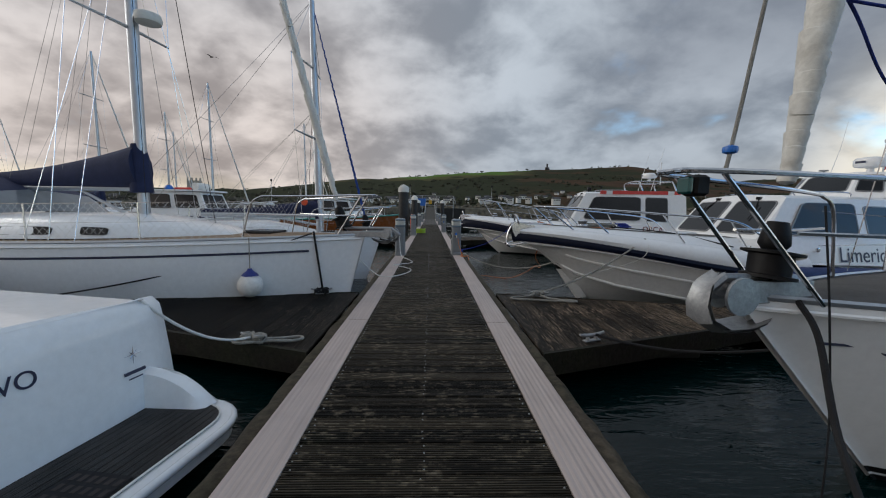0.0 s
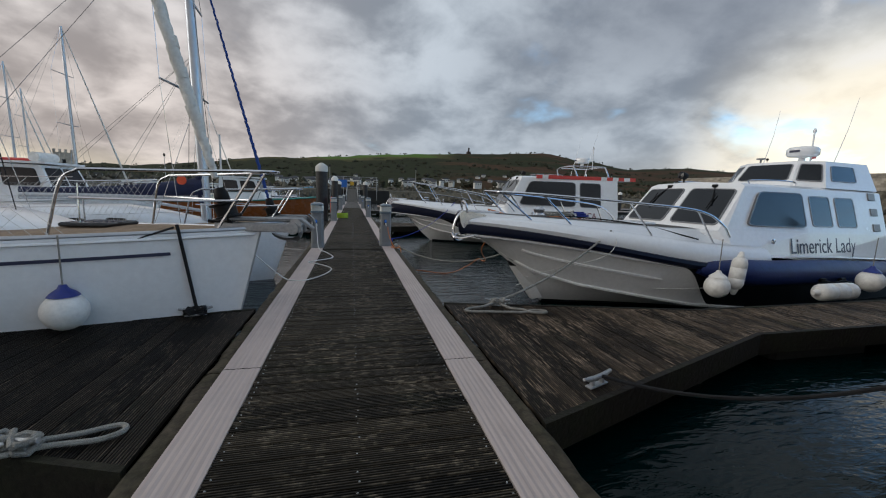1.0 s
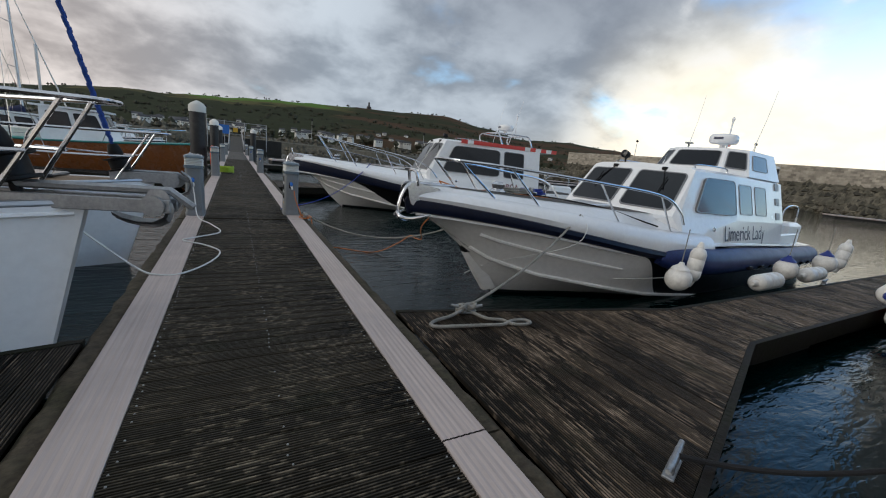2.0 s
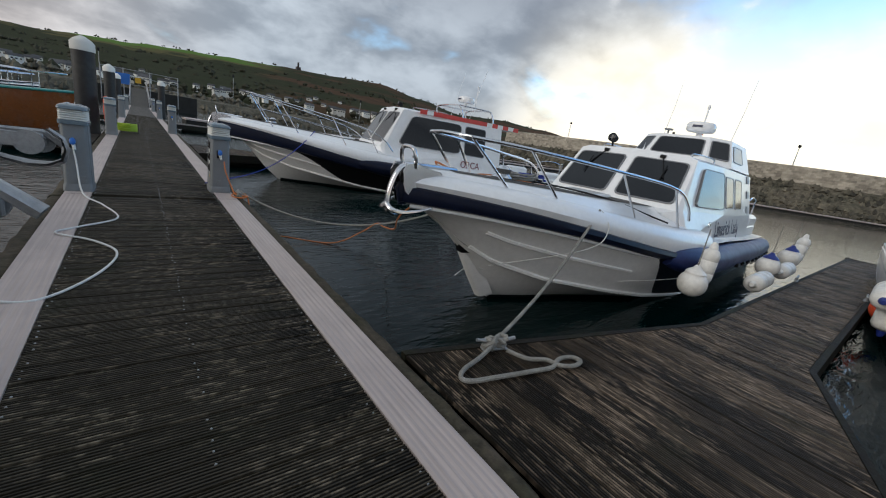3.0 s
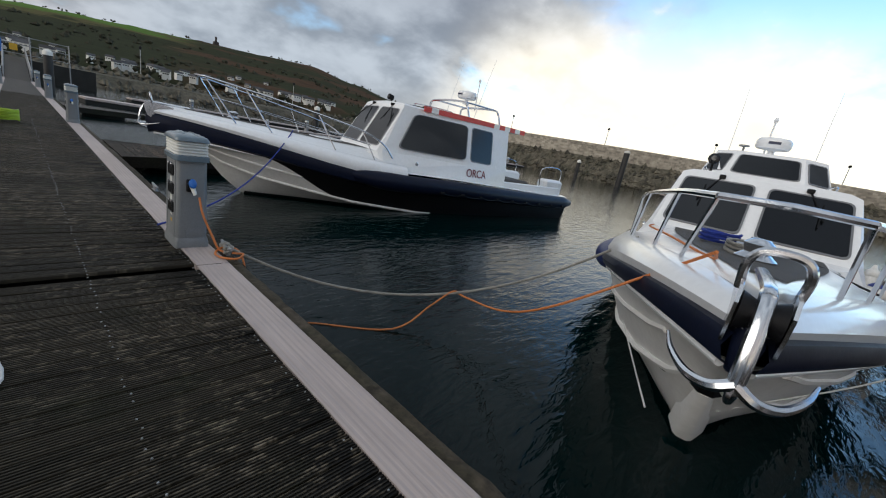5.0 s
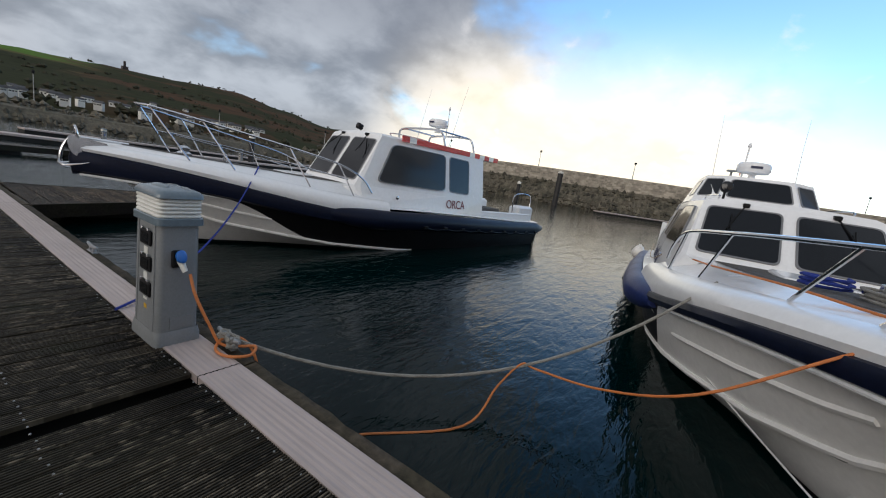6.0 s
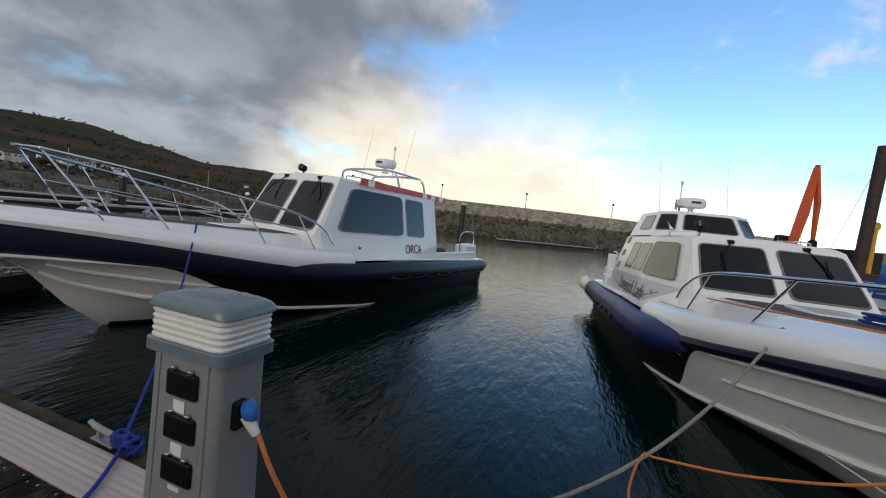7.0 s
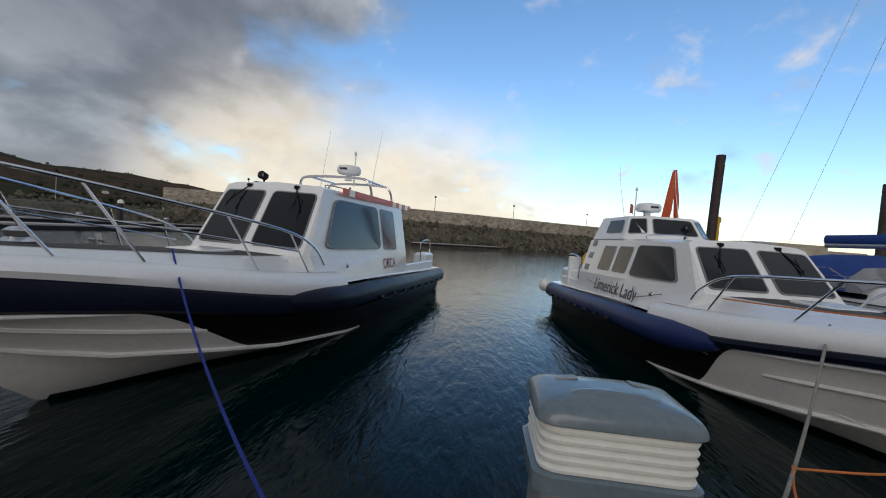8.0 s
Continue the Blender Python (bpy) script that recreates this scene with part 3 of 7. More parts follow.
def build_hill():
    rows = []
    dist = [330, 420, 520, 640, 760, 880, 1000, 1120, 1240, 1360, 1480, 1600, 1800]
    az = [a * 1.0 for a in range(-120, 110)]
    for d in dist:
        row = []
        for a in az:
            top = math.tan(radians(smooth_interp(a, SKYLINE))) * 1400
            t = (d - 330) / (1400 - 330)
            h = top * (0.06 + 0.94 * min(1, t) ** 1.25) if t <= 1 else top * (1 - 0.35 * (t - 1))
            h *= 1 + 0.07 * noise.noise(Vector((a * 0.11, d * 0.004, 3.0))) * (1 if t < 0.95 else 0.25)
            h += 3.0 * noise.noise(Vector((a * 0.5, d * 0.02, 1.0)))
            row.append((math.sin(radians(a)) * d, math.cos(radians(a)) * d, h if d > 330 else -3))
        rows.append(row)
    s = Shape()
    s.grid(rows)
    single("ground", s, HILL, "distant hill with green fields and dark woods", "hill", kind="structure", smooth=True)
    # hedges and small trees along the crest and over the slope
    rng = random.Random(5)
    tr = Shape()
    for k in range(900):
        a = rng.uniform(-60, 52)
        crest = rng.random() < 0.22
        t = 1.0 if crest else rng.uniform(0.05, 0.75) ** 1.2
        d = 330 + t * 1070
        top = math.tan(radians(smooth_interp(a, SKYLINE))) * 1400
        h = top * (0.06 + 0.94 * min(1, t) ** 1.25)
        if crest and rng.random() < 0.5:
            continue
        r = rng.uniform(2.5, 6) * (0.8 if crest else 1.0)
        base = Vector((math.sin(radians(a)) * d, math.cos(radians(a)) * d, h - 2))
        for j in range(4):
            o = base + Vector((rng.uniform(-r, r), rng.uniform(-r, r), rng.uniform(0, r * 0.9)))
            rr = r * rng.uniform(0.35, 0.7)
            v = [o + Vector(q) * rr * rng.uniform(0.7, 1.25) for q in ((1, 0, 0), (-1, 0, 0), (0, 1, 0), (0, -1, 0), (0, 0, 1), (0, 0, -1))]
            tr.add(v, [(0, 2, 4), (2, 1, 4), (1, 3, 4), (3, 0, 4), (2, 0, 5), (1, 2, 5), (3, 1, 5), (0, 3, 5)])
    single("hillside_trees", tr, SHRUB, "dark bare trees and hedges on the far hillside", "trees", kind="stuff")


build_hill()


def far_house(w, d, h):
    hs = thing("far_house", "small white rendered house with slate roof below the hill", "house", group="houses below the hill")
    part("wall", Shape().box(-w / 2, w / 2, -d / 2, d / 2, -3, h), HOUSEW, hs)
    r = Shape()
    r.add([(-w / 2 - .3, -d / 2 - .3, h), (w / 2 + .3, -d / 2 - .3, h), (w / 2 + .3, d / 2 + .3, h), (-w / 2 - .3, d / 2 + .3, h),
           (-w / 2 - .3, 0, h + d * 0.45), (w / 2 + .3, 0, h + d * 0.45)],
          [(0, 1, 5, 4), (3, 4, 5, 2), (0, 4, 3), (1, 2, 5), (0, 3, 2, 1)])
    part("roof", r, ROOFM, hs)
    for k in range(3):
        part("window", Shape().box(-w * .3 + k * w * .3 - .5, -w * .3 + k * w * .3 + .5, -d / 2 - .06, -d / 2 + .02, h * .35, h * .7), GLASS, hs)
    return hs


def town():
    rng = random.Random(11)
    kinds = [far_house(5, 3.8, 2.3), far_house(7, 4, 2.5), far_house(4.2, 3.5, 2.1)]
    spots = []
    for k in range(84):
        a = rng.uniform(-9, 30) if k < 66 else rng.uniform(-40, 44)
        d = rng.uniform(365, 440) if k < 74 else rng.uniform(440, 540)
        spots.append((a, d))
    for k, (a, d) in enumerate(spots):
        top = math.tan(radians(smooth_interp(a, SKYLINE))) * 1400
        t = (d - 330) / 1070
        z = max(2.0, top * (0.06 + 0.94 * t ** 1.25))
        m = pose(math.sin(radians(a)) * d, math.cos(radians(a)) * d, z, 0, 0, -a + rng.uniform(-35, 35))
        if k < 3:
            kinds[k].matrix_basis = m
        else:
            copy_thing(kinds[k % 3], m)


town()


def church():
    c = thing("church_tower", "grey stone church tower with battlements", "church", pose(-148, 250, 0, 0, 0, 30))
    part("tower", Shape().box(-4, 4, -4, 4, -3, 17), STONE, c)
    for k in range(4):
        part("pinnacle", Shape().box(-4 + k * 2.2, -3 + k * 2.2, -4.1, -3, 17, 18.6), STONE, c)
    part("window", Shape().box(-.7, .7, -4.1, -3.9, 10, 13.5), BLACK, c)


church()


def monument():
    a = radians(16.6)
    m = thing("hilltop_monument", "small dark monument among trees on the hilltop", "monument",
              pose(math.sin(a) * 1395, math.cos(a) * 1395, math.tan(radians(6.15)) * 1400 - 2))
    part("base", Shape().box(-6, 6, -6, 6, -4, 6), RUST, m)
    part("column", Shape().box(-2.2, 2.2, -2.2, 2.2, 6, 19), RUST, m)


monument()


# ---------------------------------------------------------------- harbour walls
def on_circle(az, r, z=0.0):
    return Vector((math.sin(radians(az)) * r, math.cos(radians(az)) * r, z))


def breakwater():
    line = [on_circle(44, 118), on_circle(54, 106), on_circle(66, 99), on_circle(80, 100), on_circle(94, 112), on_circle(107, 130)]
    pts = []
    for a, b in zip(line, line[1:]):
        for k in range(6):
            pts.append(a.lerp(b, k / 6))
    pts.append(line[-1])
    w = thing("breakwater_wall", "long grey stone harbour wall above a weedy rock slope", "harbour wall", kind="structure")
    rows = []
    for i, p in enumerate(pts):
        o = p.normalized()
        rows.append([p - o * 7 + Vector((0, 0, -1.5)), p - o * 4.2 + Vector((0, 0, 1.8)), p - o * 0.3 + Vector((0, 0, 4.6)), p + o * 3 + Vector((0, 0, 4.6))])
    part("foundation", Shape().grid(rows), ROCK, w, "dark weedy rock slope")
    rows = [[p + Vector((0, 0, 3.0)), p + Vector((0, 0, 7.6)), p + p.normalized() * 1.2 + Vector((0, 0, 7.7)), p + p.normalized() * 1.4 + Vector((0, 0, 2))] for p in pts]
    part("masonry_core", Shape().grid(rows), STONE, w)
    rng = random.Random(3)
    st = Shape()
    for i in range(len(pts) - 1):
        a, b = pts[i], pts[i + 1]
        n = int((b - a).length / 0.72)
        for row in range(8):
            for k in range(n):
                t0, t1 = (k + 0.5 * (row % 2)) / n, (k + 0.5 * (row % 2) + 0.94) / n
                p, q = a.lerp(b, t0), a.lerp(b, min(1.0, t1))
                o = p.normalized() * -(0.05 + rng.uniform(0, 0.12))
                z0, z1 = 4.4 + row * 0.395, 4.4 + row * 0.395 + 0.36
                st.add([p + Vector((0, 0, z0)), q + Vector((0, 0, z0)), q + Vector((0, 0, z1)), p + Vector((0, 0, z1)),
                        p + o + Vector((0, 0, z0)), q + o + Vector((0, 0, z0)), q + o + Vector((0, 0, z1)), p + o + Vector((0, 0, z1))],
                       [(4, 5, 6, 7), (0, 4, 7, 3), (1, 2, 6, 5), (3, 7, 6, 2), (0, 1, 5, 4)])
    tagged(part("masonry", st, STONE, w), kind="stuff")
    rk = Shape()
    for i in range(len(pts) - 1):
        a, b = pts[i], pts[i + 1]
        for k in range(90):
            p = a.lerp(b, rng.random())
            t = rng.random()
            o = p - p.normalized() * (6.6 - 6.2 * t) + Vector((0, 0, -0.6 + 5.0 * t))
            r = rng.uniform(0.3, 0.9)
            v = [o + Vector(q) * r * rng.uniform(0.6, 1.3) for q in ((1, 0, 0), (-1, 0, 0), (0, 1, 0), (0, -1, 0), (0, 0, 1), (0, 0, -1))]
            rk.add(v, [(0, 2, 4), (2, 1, 4), (1, 3, 4), (3, 0, 4), (2, 0, 5), (1, 2, 5), (3, 1, 5), (0, 3, 5)])
    tagged(part("boulders", rk, ROCK, w), kind="stuff")


breakwater()


def rock_bank():
    """The low rubble bank in front of the town."""
    rng = random.Random(8)
    pts = [on_circle(a, interp(a, [(-60, 120), (-10, 115), (20, 120), (46, 150)])) for a in range(-60, 49, 3)]
    b = thing("rubble_bank", "low dark rubble bank in front of the town", "rock bank", kind="structure")
    rows = []
    for p in pts:
        o = p.normalized()
        rows.append([p - o * 4 + Vector((0, 0, -1.5)), p + Vector((0, 0, 2.0)), p + o * 6 + Vector((0, 0, 3.0)), p + o * 240 + Vector((0, 0, 3.2))])
    part("foundation", Shape().grid(rows), ROCK, b)
    rk = Shape()
    for a, c in zip(pts, pts[1:]):
        for k in range(60):
            p = a.lerp(c, rng.random())
            t = rng.random()
            o = p + p.normalized() * (-4 + 9 * t) + Vector((0, 0, -0.8 + 4.4 * t))
            r = rng.uniform(0.3, 1.0)
            v = [o + Vector(q) * r * rng.uniform(0.6, 1.3) for q in ((1, 0, 0), (-1, 0, 0), (0, 1, 0), (0, -1, 0), (0, 0, 1), (0, 0, -1))]
            rk.add(v, [(0, 2, 4), (2, 1, 4), (1, 3, 4), (3, 0, 4), (2, 0, 5), (1, 2, 5), (3, 1, 5), (0, 3, 5)])
    tagged(part("boulders", rk, ROCK, b), kind="stuff")


rock_bank()

# ---------------------------------------------------------------- pontoons
A_IN, B_OUT, RAIL = 0.768, 1.05, 1.20
PITCH = 0.148


GROOVE = PITCH / 8


def groove_profile(width, centre):
    """(offset, depth) pairs across a grooved board whose middle lies at centre."""
    w, out = width / 2, [(-width / 2, -0.003)]
    k = math.floor((centre - w) / GROOVE) - 1
    while k * GROOVE < centre + w:
        for f, z in ((0.0, -0.0055), (0.07, 0.0), (0.43, 0.0), (0.50, -0.0055)):
            u = (k + f) * GROOVE - centre
            if -w + 0.001 < u < w - 0.001:
                out.append((u, z))
        k += 1
    return out + [(w, -0.003)]


def plank_mesh(length, width, centre):
    """A board lying across the walkway, grooved along its length."""
    s = Shape()
    prof = [(-width / 2, -0.032)] + groove_profile(width, centre) + [(width / 2, -0.032)]
    n = len(prof)
    s.grid([[(x, u, z) for u, z in prof] for x in (-length / 2, length / 2)])
    s.add([(x, u, z) for x in (-length / 2, length / 2) for u, z in prof], [tuple(range(n)), tuple(range(2 * n - 1, n - 1, -1))])
    return s.mesh("plank")


def worn_beam(x0, x1, y0, y1, z0, z1, seed):
    """A long timber with rounded, uneven edges."""
    rg = random.Random(seed)
    n = max(2, int((y1 - y0) / 0.16))
    rows = []
    for k in range(n + 1):
        y = y0 + (y1 - y0) * k / n
        j = lambda a: rg.uniform(-a, a)
        gap = rg.random() < 0.12
        a, b, top = x0 + j(.004), x1 + j(.010), z1 + j(.006) - (.010 if gap else 0)
        rows.append([(a, y, z0), (a, y, top - .015), (a + .02, y, top + j(.003)), ((a + b) / 2, y, top + j(.006)), (b - .035, y, top + j(.005)), (b + j(.006), y, top - .03), (b, y, z0)])
    s = Shape().grid(rows)
    for row in (rows[0], rows[-1]):
        s.add(row, [tuple(range(7))])
    return s


def main_pontoon():
    rng = random.Random(21)
    p = thing("main_pontoon", "long floating walkway of dark wet grooved decking between pale edge strips", "pontoon", kind="structure")
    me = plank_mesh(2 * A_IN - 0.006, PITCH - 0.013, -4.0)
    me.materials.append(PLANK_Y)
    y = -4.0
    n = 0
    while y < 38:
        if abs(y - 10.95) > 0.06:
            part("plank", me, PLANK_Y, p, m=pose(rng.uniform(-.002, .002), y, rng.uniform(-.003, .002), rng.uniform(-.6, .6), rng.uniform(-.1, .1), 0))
        y += PITCH
    far = Shape()
    while y < 62:
        far.box(-A_IN, A_IN, y - PITCH / 2 + .004, y + PITCH / 2 - .004, -0.03, 0)
        y += PITCH
    tagged(part("plank_run", far, PLANK_Y, p), kind="stuff")
    joints = [-6, -1.6, 3.98, 10.95, 18.0, 25, 32, 45, 62]
    for side in (-1, 1):
        for a, b in zip(joints, joints[1:]):
            a, b = a + (0.08 if side < 0 and a == 3.98 else 0), b + (0.08 if side < 0 and b == 3.98 else 0)
            s = Shape()
            # ribbed top
            xs, zs = [], []
            n = 14
            for k in range(n + 1):
                xs.append(A_IN + (B_OUT - A_IN) * k / n)
                zs.append(0.006 + (0.0035 if k % 2 else 0.0))
            rows = [[(side * x, yy, z) for x, z in zip([A_IN] + xs + [B_OUT], [-0.05] + zs + [-0.05])] for yy in (a + 0.006, b - 0.006)]
            s.grid(rows)
            part("edge_strip", s, STRIP, p, "pale worn metal edge strip")
            beam = worn_beam(B_OUT + .008, RAIL, a + .01, b - .01, -0.16, -0.022, int(a * 10 + 500 + side))
            beam.v = [(side * x, y_, z_) for x, y_, z_ in beam.v]
            part("fender_board", beam, EDGE, p, "weathered timber fender board", smooth=True)
            part("fascia", Shape().box(min(side * (B_OUT - .02), side * (RAIL - .04)), max(side * (B_OUT - .02), side * (RAIL - .04)), a + .02, b - .02, -0.34, -0.165, c=0.01), TIMBER, p)
    for yy in range(-5, 62, 3):
        part("float", Shape().box(-1.0, 1.0, yy + .2, yy + 2.4, -0.75, -0.2, c=0.05), FLOATM, p, "dark concrete float")
    for yy in range(-5, 62, 3):
        part("bearer", Shape().box(-1.0, 1.0, yy - .05, yy + .05, -0.2, -0.035), TIMBER, p)
    sc = Shape()
    y = -4.0
    while y < 24:
        for x in (-0.735, -0.005, 0.735):
            for o in (-0.035, 0.035):
                if rng.random() < 0.3:
                    continue
                q = Vector((x + rng.uniform(-.01, .01), y + o, 0.0005))
                sc.add([q + Vector((math.cos(k * 1.047) * .0042, math.sin(k * 1.047) * .0042, 0.0018)) for k in range(6)] +
                       [q + Vector((math.cos(k * 1.047) * .0065, math.sin(k * 1.047) * .0065, -0.003)) for k in range(6)],
                       [tuple(range(6))] + [(k, 6 + k, 6 + (k + 1) % 6, (k + 1) % 6) for k in range(6)])
        y += PITCH
    tagged(part("screw_heads", sc, GALV, p), kind="stuff")


main_pontoon()


def finger(side, y0, length, detail=True):
    """A finger that leaves the walkway with a tapered root. y0: shift of the whole plan along the walkway."""
    rng = random.Random(int(40 + side * 7 + y0))
    f = thing("finger_pontoon", "finger pontoon of weathered grooved boards with a tapered root", "pontoon", kind="structure")
    x0, xk, xe = 1.205, 4.55, length
    near = [(x0, 2.93 + y0), (xk, 4.12 + y0), (xe, 4.28 + y0)]
    far = [(x0, 5.86 + y0), (xk + 0.1, 5.12 + y0), (xe, 5.32 + y0)]
    if detail:
        x = x0 + PITCH / 2
        while x < xe:
            a, b = interp(x - PITCH / 2, near) + .06, interp(x - PITCH / 2, far) - .06
            c, d = interp(x + PITCH / 2, near) + .06, interp(x + PITCH / 2, far) - .06
            xa, xb = -PITCH / 2 + .004, PITCH / 2 - .004
            yc = (a + b) / 2
            s = Shape()
            zt = rng.uniform(-.003, .002)
            prof = [(xa, -.03)] + groove_profile(xb - xa, x) + [(xb, -.03)]
            at = lambda u, p, q: p + (q - p) * (u + PITCH / 2) / PITCH - yc
            n = len(prof)
            ends = [[(u, at(u, a, c), z + zt) for u, z in prof], [(u, at(u, b, d), z + zt) for u, z in prof]]
            s.grid(ends)
            s.add(ends[0] + ends[1], [tuple(range(n)), tuple(range(2 * n - 1, n - 1, -1))])
            if side < 0:
                s.v = [(-p[0], p[1], p[2]) for p in s.v]
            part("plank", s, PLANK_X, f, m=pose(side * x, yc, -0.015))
            x += PITCH
    else:
        s = Shape()
        x = x0
        while x < xe:
            s.add([(side * x, interp(x, near), -.015), (side * (x + PITCH - .01), interp(x + PITCH, near), -.015), (side * (x + PITCH - .01), interp(x + PITCH, far), -.015), (side * x, interp(x, far), -.015)], [(0, 1, 2, 3)])
            x += PITCH
        tagged(part("plank_run", s, PLANK_X, f), kind="stuff")
    for line, sgn in ((near, -1), (far, 1)):
        for (xa, ya), (xb, yb) in zip(line, line[1:]):
            s = Shape()
            o0, o1 = (0, 0.055) if sgn < 0 else (-0.055, 0)
            v = []
            for z in (-0.26, -0.012):
                v += [(side * xa, ya + o0, z), (side * xb, yb + o0, z), (side * xb, yb + o1, z), (side * xa, ya + o1, z)]
            s.add(v, [(0, 1, 2, 3), (4, 5, 6, 7), (0, 1, 5, 4), (1, 2, 6, 5), (2, 3, 7, 6), (3, 0, 4, 7)])
            part("edge_beam", s, TIMBER, f, "dark wet timber edge beam")
    part("end_beam", Shape().box(min(side * xe, side * (xe + .1)), max(side * xe, side * (xe + .1)), near[-1][1] - .05, far[-1][1] + .05, -0.26, 0.0, c=.01), TIMBER, f)
    for xx in range(2, int(xe), 3):
        ya, yb = interp(xx, near) + .12, interp(xx, far) - .12
        part("float", Shape().box(min(side * xx, side * (xx + 1.6)), max(side * xx, side * (xx + 1.6)), max(ya, interp(xx + 1.6, near) + .12), min(yb, interp(xx + 1.6, far) - .12), -0.75, -0.22, c=.05), FLOATM, f, "dark concrete float")
    return f


finger(1, 0, 17.0)
finger(-1, 0, 12.0)
finger(1, 15.0, 15.0)
finger(-1, 15.0, 13.0)
finger(1, 30.0, 13.0, False)
finger(-1, 30.0, 13.0, False)

# ---------------------------------------------------------------- the two cabin boats with inflatable collars
def patrol_boat(name, label, m, L, tube_mat, two_deck, words, word_mat, cab_end, roof_z):
    """Bow at the origin, the boat runs along +x, port is -y. Heights are above the walkway."""
    boat = thing(name, label, "boat", m)
    half = lambda s: (0.035 + 1.585 * (1 - (1 - min(s, 6.2) / 6.2) ** 2.3)) - max(0, s - 8) * 0.035
    sheer = lambda s: smooth_interp(s, [(0, 1.20), (5.4, 0.80), (L, 0.60)])
    lip = lambda s: min(0.30, 0.10 + 0.055 * s)
    keel = lambda s: interp(s, [(0, 0.95), (0.25, 0.88), (0.6, 0.68), (0.95, 0.42), (1.2, 0.10), (1.5, -0.30), (2.1, -0.55), (4.5, -0.72), (L, -0.70)])
    chine_z = lambda s: interp(s, [(0, 0.955), (0.25, 0.89), (0.6, 0.70), (0.95, 0.46), (1.3, 0.26), (2.0, 0.06), (4.0, -0.26), (5.8, -0.41), (L, -0.43)])
    chine_b = lambda s: half(s) * interp(s, [(0, 0.02), (0.6, 0.06), (0.95, 0.12), (1.3, 0.33), (2.0, 0.55), (3, 0.70), (6, 0.84), (L, 0.9)])
    S = [0, 0.15, 0.35, 0.6, 0.9, 1.3, 1.7, 2.1, 2.6, 3.2, 3.8, 4.4, 4.8, 5.2, 5.6, 6.2, 7, 8, 9, 10, L]
    S = [s for s in S if s <= L]
    band_h = lambda s: interp(s, [(0, 0.30), (2, 0.24), (6, 0.22)]) * (0.62 if two_deck else 1.25)
    low = lambda s: sheer(s) - lip(s) - band_h(s)
    topside, bottom, dark = Shape(), Shape(), Shape()
    # the white topside sweeps down to the chine, black above and behind it
    sweep = lambda s: smooth_interp(s, [(3.5, 0.0), (4.5, 1.0)] if two_deck else [(1.9, 0.0), (3.8, 1.0)])
    for sd in (-1, 1):
        def section(s, t0, t1, n=8):
            b, zb = half(s) - 0.05, low(s)
            cb, cz = chine_b(s), chine_z(s)
            out = []
            for k in range(n):
                t = t0 + (t1 - t0) * k / (n - 1)
                bulge = 0.05 * math.sin(math.pi * t)
                out.append((s, sd * (b + (cb - b) * (t ** 0.85) + bulge * 0.4), zb + (cz - zb) * t))
            return out
        fine = [0.0, 0.15, 0.35, 0.6, 0.9, 1.3, 1.7] + [2.0 + 0.1 * k for k in range(28)]
        topside.grid([section(s, sweep(s), 1.0) for s in fine if sweep(s) < 0.999])
        dark.grid([section(s, 0.0, sweep(s)) for s in fine + [x for x in S if x > 4.75] if sweep(s) > 0.001])
        rows = []
        for s in S:
            cb, cz, kz = chine_b(s), chine_z(s), keel(s)
            rows.append([(s, sd * (cb + 0.035 * min(1, s / 1.5)), cz - 0.01), (s, sd * cb * 0.93, cz - 0.05 * min(1, s / 1.5))] +
                        [(s, sd * cb * 0.93 * (1 - t), cz - 0.05 * min(1, s / 1.5) + (kz - cz + 0.05 * min(1, s / 1.5)) * t) for t in (0.25, 0.5, 0.75, 1.0)])
        bottom.grid(rows)
    bottom.add([(L, sd * 0, -0.7) for sd in (1,)] + [(L, -1.4, -0.4), (L, -1.45, 0.35), (L, 1.45, 0.35), (L, 1.4, -0.4)], [(0, 1, 2, 3, 4)])
    line = -.28 if two_deck else -.34
    for sd in (-1, 1):
        rows = []
        for s in [1.36 + .14 * k for k in range(40)]:
            cb, z0, kz = chine_b(s) * .93, chine_z(s) - 0.05 * min(1, s / 1.5), keel(s)
            if kz > line - .03:
                continue
            t0 = max(0.0, (z0 - line) / (z0 - kz))
            rows.append([(s - .004, sd * (cb * (1 - t) + .005), z0 + (kz - z0) * t - .004) for t in (t0, t0 + (1 - t0) * .5, 1.0)])
        part("boot_stripe", Shape().grid(rows), BLACK, boat, "black waterline stripe", smooth=True)
    hull = part("hull", topside, CREAM, boat, "weathered white planing hull", smooth=True)
    part("hull_bottom", bottom, CREAM, boat, smooth=True)
    part("dark_topside", dark, BLACK, boat, "black hull side under the collar", smooth=True)
    for sd in (-1, 1):
        for f, e in ((0.42, 3.4 if two_deck else 2.9), (0.97, 6.4)):
            pts = []
            for s in [1.0 + 0.25 * k for k in range(40)]:
                if s > e:
                    break
                b, zb = half(s) - 0.05, low(s)
                cb, cz = chine_b(s), chine_z(s)
                pts.append((s, sd * (b + (cb - b) * (f ** 0.85) + 0.02), zb + (cz - zb) * f))
            part("spray_rail", Shape().tube(pts, [0.03 * min(1, 6 * (1 - i / len(pts)) + .1) for i in range(len(pts))], 6), CREAM, boat, smooth=True)
        flange = [(s, sd * (half(s) - .035), low(s) - .012) for s in [.1 + .2 * k for k in range(24)] if sweep(s) < .02]
        part("hull_flange", Shape().tube(flange, [.022 * min(1.0, .15 + .25 * (len(flange) - 1 - i)) for i in range(len(flange))], 8), WHITE, boat, "white moulded flange under the rubbing band", smooth=True)
